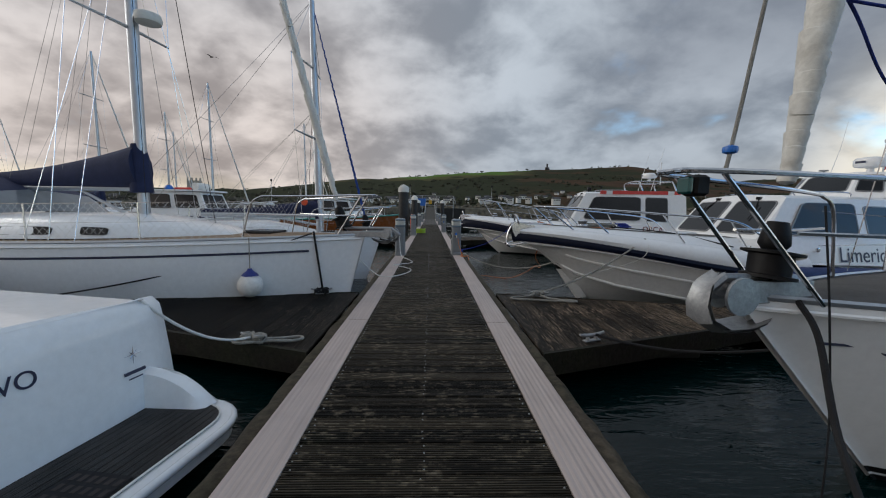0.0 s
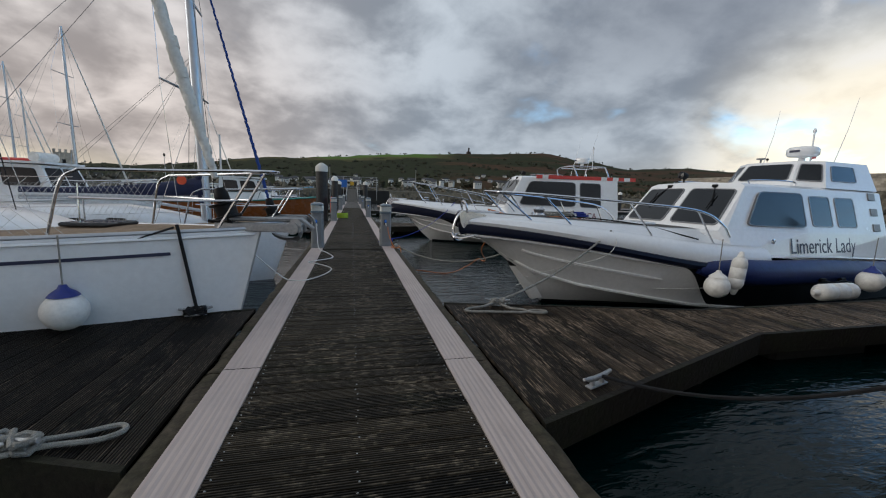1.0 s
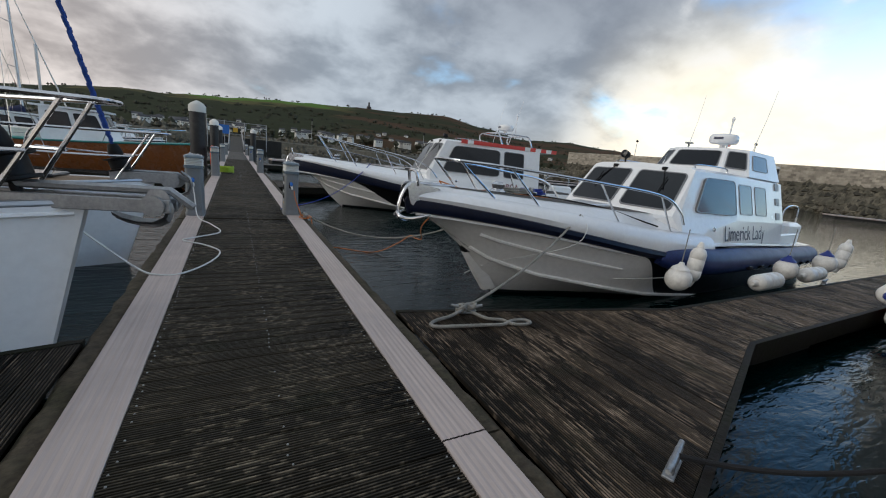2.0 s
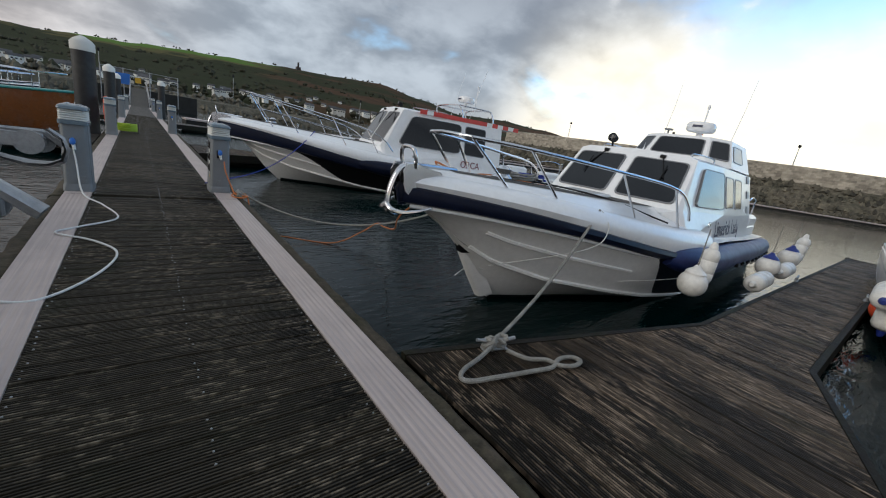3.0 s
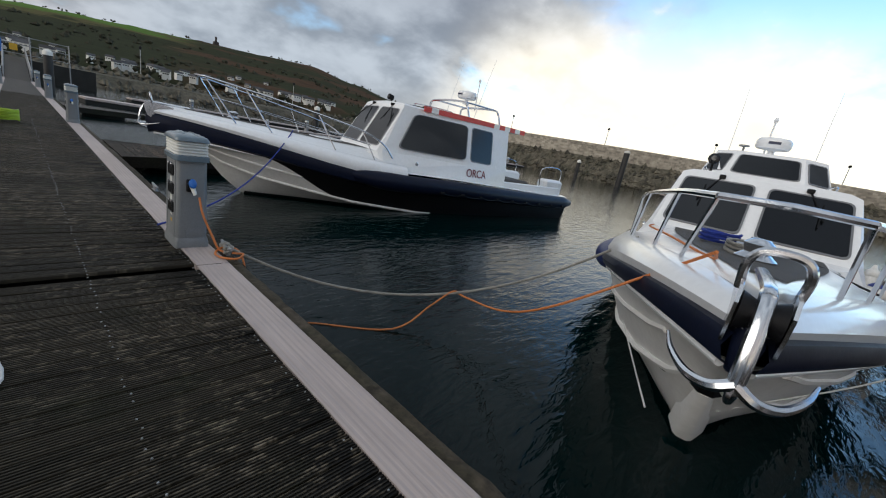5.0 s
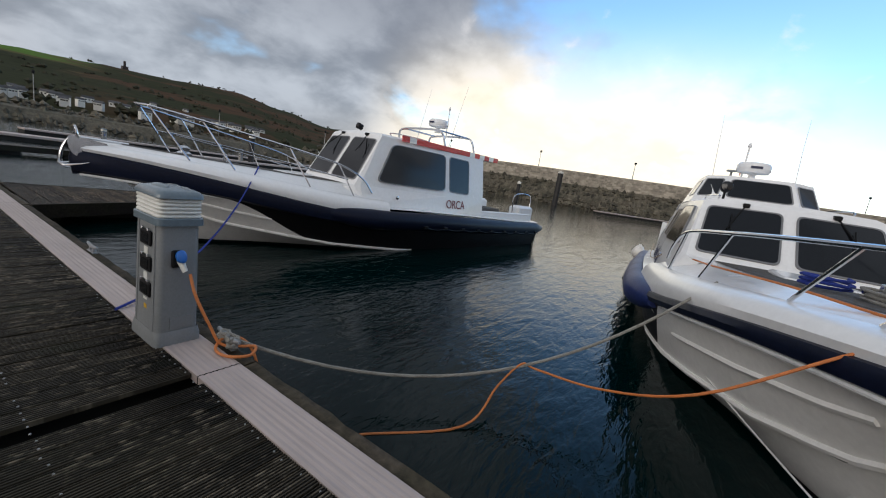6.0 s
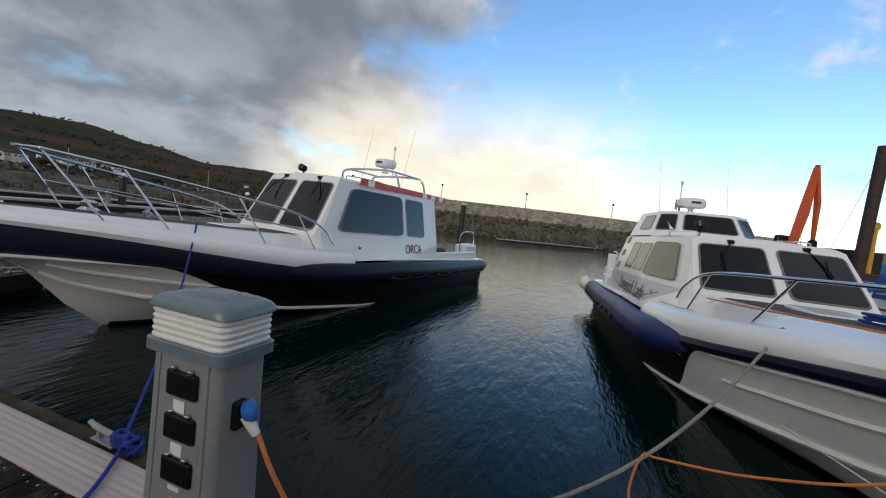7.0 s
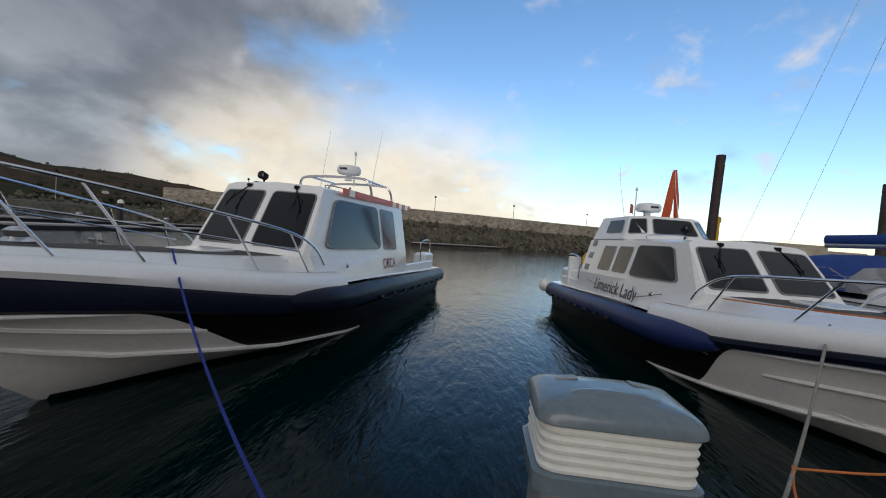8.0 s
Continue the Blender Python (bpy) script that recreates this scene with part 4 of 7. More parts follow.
        # dark band round the bow
        rows = []
        for s in [x * 0.2 for x in range(0, 29)]:
            b, zt, zb = half(s), sheer(s) - lip(s), low(s)
            fade = 1.0 if s < 4.2 else max(0.15, 1 - (s - 4.2) / 1.2)
            mid = (zt + zb) / 2
            h = (zt - zb) / 2 * fade
            rows.append([(s, sd * (b - 0.04), mid + h), (s, sd * (b + 0.025), mid + h * 0.75), (s, sd * (b + 0.05), mid), (s, sd * (b + 0.025), mid - h * 0.75), (s, sd * (b - 0.06), mid - h)])
        part("rubbing_band", Shape().grid(rows), NAVYTUBE, boat, "navy rubber rubbing band", smooth=True)
        # white rolled gunwale
        rows = []
        for s in S:
            if s > 5.4:
                continue
            b, zt, l = half(s), sheer(s), lip(s)
            r = min(0.16, 0.3 * b)
            fall = 0 if s < 3.6 else (s - 3.6) * 0.05
            rows.append([(s, sd * (b - 0.01 + fall * .3), zt - l - 0.01), (s, sd * (b + 0.015), zt - l * 0.7), (s, sd * (b - 0.03), zt - l * 0.30), (s, sd * (b - 0.10), zt - l * 0.06), (s, sd * (b - 0.10 - r), zt + 0.02 - fall * .2)])
        part("gunwale", Shape().grid(rows), WHITE, boat, smooth=True)
        # inflatable collar
        pts, rad = [], []
        for k in range(41):
            s = 3.75 + (L + 0.1 - 3.75) * k / 40
            t = (s - 3.75) / 0.8
            pts.append((s, sd * (half(s) - 0.05 + 0.07 * min(1, t)), sheer(s) - 0.42 + 0.05 * max(0, (s - 8) / 4)))
            rad.append(0.09 + 0.135 * min(1, t) ** 0.6 if s < L - 0.35 else 0.225 * max(0.25, (L + 0.1 - s) / 0.45) ** 0.5)
        part("inflatable_collar", Shape().tube(pts, rad, 14), tube_mat, boat, smooth=True)
        for k in range(9):
            s = 6.2 + (L - 6.8) * k / 8
            c = Vector((s, sd * (half(s) + 0.235), sheer(s) - 0.52 + 0.05 * max(0, (s - 8) / 4)))
            part("lifeline_patch", Shape().box(-.07, .07, -.03, .03, -.035, .035, c=.012), BLACK, boat, m=Matrix.Translation(c))
        rope = []
        for k in range(8):
            s0, s1 = 6.2 + (L - 6.8) * k / 8, 6.2 + (L - 6.8) * (k + 1) / 8
            for j in range(5):
                s = s0 + (s1 - s0) * j / 5
                rope.append((s, sd * (half(s) + 0.255), sheer(s) - 0.52 - 0.05 * math.sin(math.pi * j / 5) + 0.05 * max(0, (s - 8) / 4)))
        part("grab_line", Shape().tube(rope, 0.012, 5), BLACK, boat)
    # foredeck, side decks and cockpit floor
    rows = []
    for s in S:
        if s > 5.4:
            continue
        b, r = half(s), min(0.16, 0.3 * half(s))
        e = max(0.02, b - 0.08 - r)
        rise = interp(s, [(0, 0.02), (1.5, 0.05), (4.6, 0.22), (5.4, 0.25)])
        rows.append([(s, e * t, sheer(s) + 0.015 + rise * min(1.0, 2.6 * (1 - abs(t))) + .03 * (1 - t * t)) for t in (-1, -0.9, -0.8, -.7, -.62, -0.3, 0, 0.3, .62, .7, 0.8, 0.9, 1)])
    part("foredeck", Shape().grid(rows), WHITE, boat, "white moulded foredeck", smooth=True)
    part("deck_tread", Shape().grid([[(a, b, c + .006) for a, b, c in q[4:9]] for q in rows[3:-2]]), GREYDECK, boat, "grey-brown non-slip deck tread", smooth=True)
    rows = []
    for s in [5.2 + k * (L - 5.2) / 12 for k in range(13)]:
        e = half(s) - 0.02
        z = sheer(s) - 0.16
        rows.append([(s, -e, z), (s, -e + .3, z + .02), (s, e - .3, z + .02), (s, e, z)])
    part("side_deck", Shape().grid(rows), WHITE, boat)
    # cabin
    zt = roof_z
    z_sill = 1.10
    fr0, fr1 = 4.50, 5.16         # foot and head of the windscreen
    zh = zt - 0.06
    def ring(s, hw_low, z_low, hw_mid, z_mid, hw_top, z_top):
        return [(s, -hw_low, z_low), (s, -hw_mid, z_mid), (s, -hw_top, z_top), (s, -hw_top + .12, z_top + .05), (s, 0, z_top + .09), (s, hw_top - .12, z_top + .05), (s, hw_top, z_top), (s, hw_mid, z_mid), (s, hw_low, z_low)]
    body = Shape()
    A = [(fr0 + .10, -1.36, .70), (fr0 + .10, -1.18, z_sill), (fr1, -1.02, zh), (fr1 + .05, -.9, zh + .05), (fr1 + .05, 0, zh + .09), (fr1 + .05, .9, zh + .05), (fr1, 1.02, zh), (fr0 + .10, 1.18, z_sill), (fr0 + .10, 1.36, .70)]
    sb = 6.6 if two_deck else 7.35
    B = ring(sb, 1.44, 0.52, 1.34, z_sill - .05, 1.10, zh)
    C = ring(cab_end - (0.0 if not two_deck else 0.1), 1.42, 0.42, 1.36, z_sill - .1, 1.12, zh - .02)
    body.grid([A, B, C])
    body.add(C, [tuple(range(9))])
    # front face below and round the screen
    body.add([(fr0 - .02, -1.12, z_sill - .02), (fr0 - .02, 1.12, z_sill - .02), (fr1, 1.02, zh), (fr1, -1.02, zh), (fr1 - .03, 0, zh + .02), A[0], A[8], (4.3, -0.95, 1.02), (4.3, .95, 1.02), A[1], A[7], (fr1+.05, .9, zh+.05), (fr1+.05, -.9, zh+.05), (fr0 - .06, 0, z_sill - .02), (fr1 + .05, 0, zh + .09)],
             [(0, 13, 4, 3), (13, 1, 2, 4), (3, 4, 14, 12), (4, 2, 11, 14), (0, 3, 9), (1, 10, 2), (7, 13, 0), (7, 8, 13), (8, 1, 13), (7, 0, 9, 5), (8, 6, 10, 1)])
    cabin = part("cabin", body, WHITE, boat, "white moulded cabin")
    # windscreen panes
    for sd in (-1, 1):
        q = [(fr0 - .06, 0, z_sill - .02), (fr0 - .02, 1.12, z_sill - .02), (fr1, 1.02, zh), (fr1 - .03, 0, zh + .02)]
        if sd < 0:
            q = [(fr0 - .02, -1.12, z_sill - .02), (fr0 - .06, 0, z_sill - .02), (fr1 - .03, 0, zh + .02), (fr1, -1.02, zh)]
        q = [q[1], q[0], q[3], q[2]]
        window_on(cabin, "windscreen", q, 0.07, 0.93, 0.09, 0.91, out=0.02, rim=0.030, round_=0.10, rim_mat=RIMM)
        # side windows
        a, b, c, d = (sb, sd * 1.34, z_sill - .05), (cab_end - .05, sd * 1.36, z_sill - .1), (cab_end - .05, sd * 1.12, zh - .02), (sb, sd * 1.10, zh)
        f0, f1 = (fr0 + .12, sd * 1.18, z_sill), (fr1, sd * 1.02, zh)
        def sidewin(q, *args, **kw):
            q = q if sd < 0 else [q[1], q[0], q[3], q[2]]
            if sd > 0:
                u0, u1, v0, v1 = args
                args = (1 - u1, 1 - u0, v0, v1)
                sk = kw.get("skew", (0, 0))
                kw["skew"] = (-sk[1], -sk[0])
            window_on(cabin, "side_window", q, *args, rim_mat=RIMM, **kw)
        sidewin([f0, a, d, f1], 0.20 if two_deck else 0.13, 0.97, 0.10, 0.88, skew=(0.04, 0), round_=0.12, out=0.035)
        if two_deck:
            sidewin([a, b, c, d], 0.06, 0.30, 0.14, 0.84, round_=0.12)
            sidewin([a, b, c, d], 0.36, 0.60, 0.14, 0.84, round_=0.12)
        else:
            sidewin([a, b, c, d], 0.06, 0.60, 0.10, 0.88, round_=0.12)
        # wipers
        w0 = Vector((fr1 + .0, sd * .5, zh + .0)) + Vector((-0.04, 0, 0))
        part("wiper", Shape().tube([w0, w0 + Vector((-.16, sd * .10, -.17)), w0 + Vector((-.33, sd * .2, -.36))], 0.012, 5).tube([w0 + Vector((-.17, sd * .16, -.15)), w0 + Vector((-.40, sd * .16, -.44))], 0.01, 5), BLACK, boat)
        part("wiper_motor", Shape().box(-.05, .05, -.04, .04, -.03, .03, c=.01), BLACK, boat, m=Matrix.Translation(w0))
        # roof rail
        part("roof_rail", Shape().tube(curve_pts([(fr1 + .45, sd * .8, zh + .05), (fr1 + .5, sd * .8, zh + .13), (fr1 + 1.6, sd * .85, zh + .14), (fr1 + 1.7, sd * .85, zh + .05)], 16), 0.013, 6), STEEL, boat, smooth=True)
        # name
        mm = basis(((6.55 if two_deck else 7.72), sd * 1.408 if two_deck else sd * 1.413, z_sill - .36), (1, 0, 0) if sd < 0 else (-1, 0, 0), (0, -sd * 0.16, 1))
        if two_deck:
            mm = basis((7.05, sd * 1.418, z_sill - .43), (1, 0, 0) if sd < 0 else (-1, 0, 0), (0, -sd * 0.20, 1))
        lettering("name_lettering", words, 0.42 if two_deck else 0.33, word_mat, mm, boat, 0.86)
        part("port_light", Shape().lathe([(0.045, 0), (0.045, .02), (0.03, .025)], 12, basis((5.55, sd * 1.375, .90), (1, 0, 0) if sd < 0 else (-1, 0, 0), (0, 0, 1))), STEEL, boat, smooth=True)
    z0 = zh + 0.05
    part("searchlight", Shape().lathe([(0.025, -.12), (0.075, -.09), (0.085, .045), (0.078, .055)], 16, pose(fr1 + .55, .72, z0 + .22, 0, -80, 0)).tube([(fr1 + .6, .72, z0), (fr1 + .6, .72, z0 + .2)], 0.02, 6), BLACK, boat, "round black searchlight", smooth=True)
    part("searchlight_lens", Shape().lathe([(0.076, .0), (0.04, .010), (0.0, .014)], 16, pose(fr1 + .492, .72, z0 + .231, 0, -80, 0)), GLASS, boat)
    if two_deck:
        h0, h1 = 7.12, cab_end - .10
        zt2 = roof_z + 0.54
        up = Shape()
        A2 = [(h0, -1.02, zh + .04), (h0 + .36, -.80, zt2), (h0 + .42, 0, zt2 + .06), (h0 + .36, .80, zt2), (h0, 1.02, zh + .04)]
        B2 = [(h1, -1.08, zh + .02), (h1 - .05, -.86, zt2), (h1 - .05, 0, zt2 + .06), (h1 - .05, .86, zt2), (h1, 1.08, zh + .02)]
        # the front is faceted: two side cheeks and a broad middle
        front = [(h0 + .38, -1.04, zh + .04), (h0, -.62, zh + .07), (h0, .62, zh + .07), (h0 + .38, 1.04, zh + .04)]
        topf = [(h0 + .62, -.84, zt2), (h0 + .38, -.50, zt2 + .02), (h0 + .38, .50, zt2 + .02), (h0 + .62, .84, zt2)]
        up.grid([front, topf])
        up.add([front[0], topf[0], B2[1], B2[0]], [(0, 1, 2, 3)])
        up.add([front[3], topf[3], B2[3], B2[4]], [(0, 1, 2, 3)])
        up.add([topf[0], topf[1], topf[2], topf[3], B2[3], B2[2], B2[1]], [(0, 1, 2, 3, 4, 5, 6)])
        up.add(B2, [(0, 1, 2, 3, 4)])
        house = part("wheelhouse", up, WHITE, boat, "white upper wheelhouse")
        def pane(q, *a, **k):
            window_on(house, "window", q, *a, rim_mat=RIMM, **k)
        pane([front[2], front[1], topf[1], topf[2]], 0.06, 0.94, 0.22, 0.88, round_=.12)
        pane([front[1], front[0], topf[0], topf[1]], 0.10, 0.90, 0.22, 0.88, round_=.12)
        pane([front[3], front[2], topf[2], topf[3]], 0.10, 0.90, 0.22, 0.88, round_=.12)
        pane([front[0], B2[0], B2[1], topf[0]], 0.10, 0.62, 0.26, 0.84, round_=.12)
        pane([B2[4], front[3], topf[3], B2[3]], 0.38, 0.90, 0.26, 0.84, round_=.12)
        rz = zt2 + .05
        rx = h1 - .7
        for sd in (-1, 1):
            for k in range(3):
                part("vent_grille", Shape().box(-.12, .12, -.01, .01, -.08, .08, c=.005), PEDM, boat, m=pose(cab_end - .45, sd * (1.325 - .088 * k), z_sill + .05 + k * .32, sd * 15, 0, 0))
    else:
        zt2 = zh
        rz = zh + .55
        rx = 8.0
        # aft hoop carrying the radar, and the striped roof edge
        for xx in (7.3, 8.6):
            part("radar_hoop", Shape().tube(curve_pts([(xx + .15, -.95, zh), (xx, -.9, zh + .40), (xx, -.6, zh + .52), (xx, .6, zh + .52), (xx, .9, zh + .40), (xx + .15, .95, zh)], 30), 0.03, 8), STEEL, boat, smooth=True)
        for sd in (-1, 1):
            part("hoop_brace", Shape().tube([(7.3, sd * .7, zh + .52), (8.6, sd * .7, zh + .52)], 0.025, 8), STEEL, boat, smooth=True)
            n = 17
            x0, x1 = 5.7, cab_end + 0.75
            for k in range(n):
                a, b = x0 + (x1 - x0) * k / n, x0 + (x1 - x0) * (k + 1) / n
                red = (3 <= k <= 10) or k % 2 == 0
                part("roof_stripe", Shape().box(a, b, sd * 1.115 - .012, sd * 1.115 + .012, zh - .035, zh + .10), RED if red else WHITE, boat, "red and white striped roof edge" if red else "")
        part("roof_overhang", Shape().box(cab_end - .2, cab_end + .75, -1.10, 1.10, zh - .03, zh + .09, c=.02), WHITE, boat)
    part("radar_mount", Shape().lathe([(.12, 0), (.07, .03), (.06, .12), (.12, .15)], 12, pose(rx, 0, rz)), WHITE, boat, smooth=True)
    part("radar_dome", Shape().lathe([(.10, .14), (.27, .16), (.30, .21), (.30, .31), (.26, .36), (.1, .385), (0.0, .39)], 24, pose(rx, 0, rz)), WHITE, boat, "white radar dome", smooth=True)
    part("radar_mark", Shape().box(-.10, .10, -.004, .004, -.025, .025), LETTER, boat, m=pose(rx - .302, 0, rz + .26, 0, 0, 90))
    for sd in (-1, 1):
        part("whip_aerial", Shape().tube([(rx - .2, sd * .7, rz - (.05 if two_deck else .5)), (rx + .08, sd * .72, rz + .7), (rx + .24, sd * .74, rz + 1.35)], [.010, .006, .004], 5), WHITE, boat)
    part("mast_light", Shape().tube([(rx + .5, .1, rz - .1), (rx + .5, .1, rz + .75)], .018, 6).lathe([(.03, 0), (.04, .05), (.02, .1)], 8, pose(rx + .5, .1, rz + .75)), WHITE, boat)
    # bow rail
    top = [(0.55, 0.30, 1.62), (1.2, 0.55, 1.60), (2.6, 0.95, 1.52), (3.8, 1.22, 1.42), (4.3, 1.30, 1.20), (4.5, 1.32, 0.98)]
    if not two_deck:
        top = [(0.9, 0.35, 1.95), (1.6, 0.62, 1.86), (3.0, 0.98, 1.66), (4.0, 1.2, 1.48), (4.55, 1.28, 1.25), (4.85, 1.30, 0.95)]
    for sd in (-1, 1):
        part("bow_rail", Shape().tube(curve_pts([(x, sd * y, z) for x, y, z in top], 36), 0.020, 8), STEEL, boat, "polished steel bow rail", smooth=True)
        for (x, y, z), lean in zip(top[:4], (.55, .5, .4, .35)):
            xf = x + lean
            yf = half(xf) - 0.2
            part("stanchion", Shape().tube([(x, sd * y, z), (xf, sd * max(.1, yf), sheer(xf) + .02)], 0.015, 6), STEEL, boat, smooth=True)
        if not two_deck:
            mid = [(x + .25, y * .98 + .02, z - (z - sheer(x)) * .48) for x, y, z in top[:4]]
            part("mid_rail", Shape().tube(curve_pts([(x, sd * y, z) for x, y, z in mid], 20), 0.014, 6), STEEL, boat, smooth=True)
    part("bow_rail_front", Shape().tube([(top[0][0], -top[0][1], top[0][2]), (top[0][0] - .12, 0, top[0][2] + .01), (top[0][0], top[0][1], top[0][2])], 0.02, 8), STEEL, boat, smooth=True)
    # bow roller and anchor
    for y in (-.095, .095):
        prof = [(.46, 1.19), (.40, 1.24), (.20, 1.27), (.06, 1.30), (-.02, 1.29), (-.06, 1.22), (-.04, 1.12), (.0, 1.03), (.05, 1.0), (.10, 1.06), (.16, 1.13)]
        n = len(prof)
        part("roller_cheek", Shape().add([(a, y - .007, b) for a, b in prof] + [(a, y + .007, b) for a, b in prof],
             [tuple(range(n)), tuple(range(2 * n - 1, n - 1, -1))] + [(i, (i + 1) % n, n + (i + 1) % n, n + i) for i in range(n)]), STEEL, boat, "polished steel bow roller cheek")
    part("roller_wheel", Shape().lathe([(.03, -.085), (.085, -.08), (.05, 0), (.085, .08), (.03, .085)], 14, pose(.01, 0, 1.18, 90, 0, 0)), BLACK, boat, smooth=True)
    part("roller_hoop", Shape().tube(curve_pts([(.08, -.10, 1.26), (.05, -.105, 1.38), (.04, -.06, 1.44), (.04, .06, 1.44), (.05, .105, 1.38), (.08, .10, 1.26)], 20), .019, 8), STEEL, boat, smooth=True)
    shank = curve_pts([(.70, 0, 1.27), (.14, 0, 1.285), (.0, 0, 1.26), (-.08, 0, 1.15), (-.12, 0, 1.02), (-.13, 0, .90)], 24)
    bar = Shape().tube(shank, .024, 8)
    bar.v = [(x, y * 1.35, z) for x, y, z in bar.v]
    part("anchor_shank", bar, STEEL, boat, "polished flat anchor shank", smooth=True)
    # claw anchor hanging below the roller
    for sd in (-1, 1):
        claw = curve_pts([(-.13, 0, .91), (-.125, sd * .08, .865), (-.06, sd * .17, .855), (.06, sd * .25, .885), (.18, sd * .29, .925)], 20)
        k = len(claw)
        cl = Shape().tube(claw, [.028 * (1 - .72 * (i / (k - 1)) ** 1.5) for i in range(k)], 8)
        part("anchor_fluke", cl, STEEL, boat, "polished claw anchor", smooth=True)
    part("anchor_fluke", Shape().tube(curve_pts([(-.13, 0, .92), (-.115, 0, .84), (-.04, 0, .80), (.08, 0, .815)], 12), [.028 - .0018 * i for i in range(13)], 8), STEEL, boat, smooth=True)
    part("bow_pad", Shape().tube([(.045, 0, sheer(0) - lip(0) + .01), (.02, 0, (sheer(0) + low(0)) / 2), (.05, 0, low(0) - .01)], [.05, .062, .045], 12), NAVYTUBE, boat, "rubber pad round the stem head", smooth=True)
    part("windlass", Shape().lathe([(.12, 0), (.13, .06), (.08, .10), (.10, .16), (.05, .2)], 14, pose(1.5, 0, sheer(1.5) + .06)), STEEL, boat, smooth=True)
    part("deck_hatch", Shape().box(-.32, .32, -.32, .32, 0, .06, c=.02), WHITE, boat, m=pose(3.6, 0, sheer(3.6) + .19, 0, -1, 0))
    part("samson_post", Shape().tube([(2.2, 0, sheer(2.2)), (2.2, 0, sheer(2.2) + .28)], .035, 8).tube([(2.2, -.12, sheer(2.2) + .2), (2.2, .12, sheer(2.2) + .2)], .02, 6), STEEL, boat)
    # stem guard and a dark slot through the stem
    if two_deck:
        a, b = Vector((1.0, 0, .36)), Vector((1.47, 0, -.27))
        d = (b - a).normalized()
        n = Vector((d.z, 0, -d.x))
        rows = []
        for p, w, o in ((a, .045, .035), (a.lerp(b, .5), .055, .04), (b, .068, .03)):
            rows.append([p - n * .05 + Vector((.10, -w - .06, 0)), p + n * (o - .02) + Vector((0, -w, 0)), p + n * o + Vector((0, -w * .5, 0)),
                         p + n * o + Vector((0, w * .5, 0)), p + n * (o - .02) + Vector((0, w, 0)), p - n * .05 + Vector((.10, w + .06, 0))])
        plate = Shape().grid(rows)
        for row in (rows[0], rows[-1]):
            plate.add(row, [tuple(range(6))])
        part("stem_plate", plate, CREAM, boat, "white plate standing off the stem", smooth=True)
        e = a - d * .16
        part("stem_slot", Shape().add([e + n * .012 + Vector((0, -.035, 0)), a + n * .03 + Vector((0, -.045, 0)), a + Vector((.10, -.135, .0)), e + Vector((.10, -.12, .0)),
                                       e + n * .012 + Vector((0, .035, 0)), a + n * .03 + Vector((0, .045, 0)), a + Vector((.10, .135, .0)), e + Vector((.10, .12, .0))],
             [(0, 1, 2, 3), (7, 6, 5, 4), (0, 4, 5, 1), (1, 5, 6, 2), (2, 6, 7, 3), (3, 7, 4, 0)]), BLACK, boat, "black opening above the stem plate")
    # cockpit coaming, seat box, stern rail, flagstaff
    for sd in (-1, 1):
        part("coaming", Shape().box(cab_end, L - .5, sd * 1.25 - .06, sd * 1.25 + .06, sheer(L) - .3, sheer(L) + .12, c=.03), WHITE, boat)
        part("quarter_pod", Shape().box(L - 1.3, L - .25, sd * 1.05 - .22, sd * 1.05 + .22, sheer(L) - .2, sheer(L) + .38, c=.08), WHITE, boat)
        part("stern_rail", Shape().tube(curve_pts([(L - 1.5, sd * 1.15, sheer(L) + .1), (L - 1.5, sd * 1.15, sheer(L) + .72), (L - .4, sd * 1.12, sheer(L) + .75), (L - .35, sd * 1.12, sheer(L) + .1)], 20), .018, 7), STEEL, boat, smooth=True)
    part("engine_box", Shape().box(cab_end + .7, L - 1.4, -.6, .6, sheer(L) - .3, sheer(L) + .15, c=.06), GREYDECK, boat)
    if two_deck:
        part("lifebuoy", Shape().tube([(cab_end + .12, .95 + .26 * math.cos(k * .39), 1.25 + .26 * math.sin(k * .39)) for k in range(16)], .07, 8, closed=True), YELLOW, boat, "yellow horseshoe lifebuoy", smooth=True)
        part("boarding_ladder", Shape().box(cab_end + .9, cab_end + 1.0, 1.0, 1.35, .5, 1.35, c=.02), WHITE, boat)
        part("ensign", Shape().grid([[(rx + .55 + .05 * k, .12, rz + .35 + .02 * k - .25 * j + .02 * math.sin(k)) for k in range(5)] for j in range(2)]), RED, boat)
        part("roof_horn", Shape().lathe([(.02, 0), (.02, .12), (.09, .13), (.09, .16)], 10, pose(h0 + .7, .45, zt2)), PEDM, boat)
    return boat


def at_angle(x, y, deg):
    return pose(x, y, 0, 0, 0, deg)


LADY_POSE = pose(1.72, 7.0, -0.08, 0, 0, 6.0)
ORCA_POSE = pose(1.45, 16.75, -0.02, 0, 0, -8.0)
patrol_boat("cabin_boat", "white two-deck cabin boat with blue inflatable collar beside the finger pontoon", LADY_POSE, 11.4, BLUETUBE, True, "Limerick Lady", LETTER, 9.3, 1.95)
patrol_boat("patrol_boat", "white cabin boat with navy inflatable collar and red striped roof", ORCA_POSE, 12.6, NAVYTUBE, False, "ORCA", LETTERR, 9.0, 2.34)

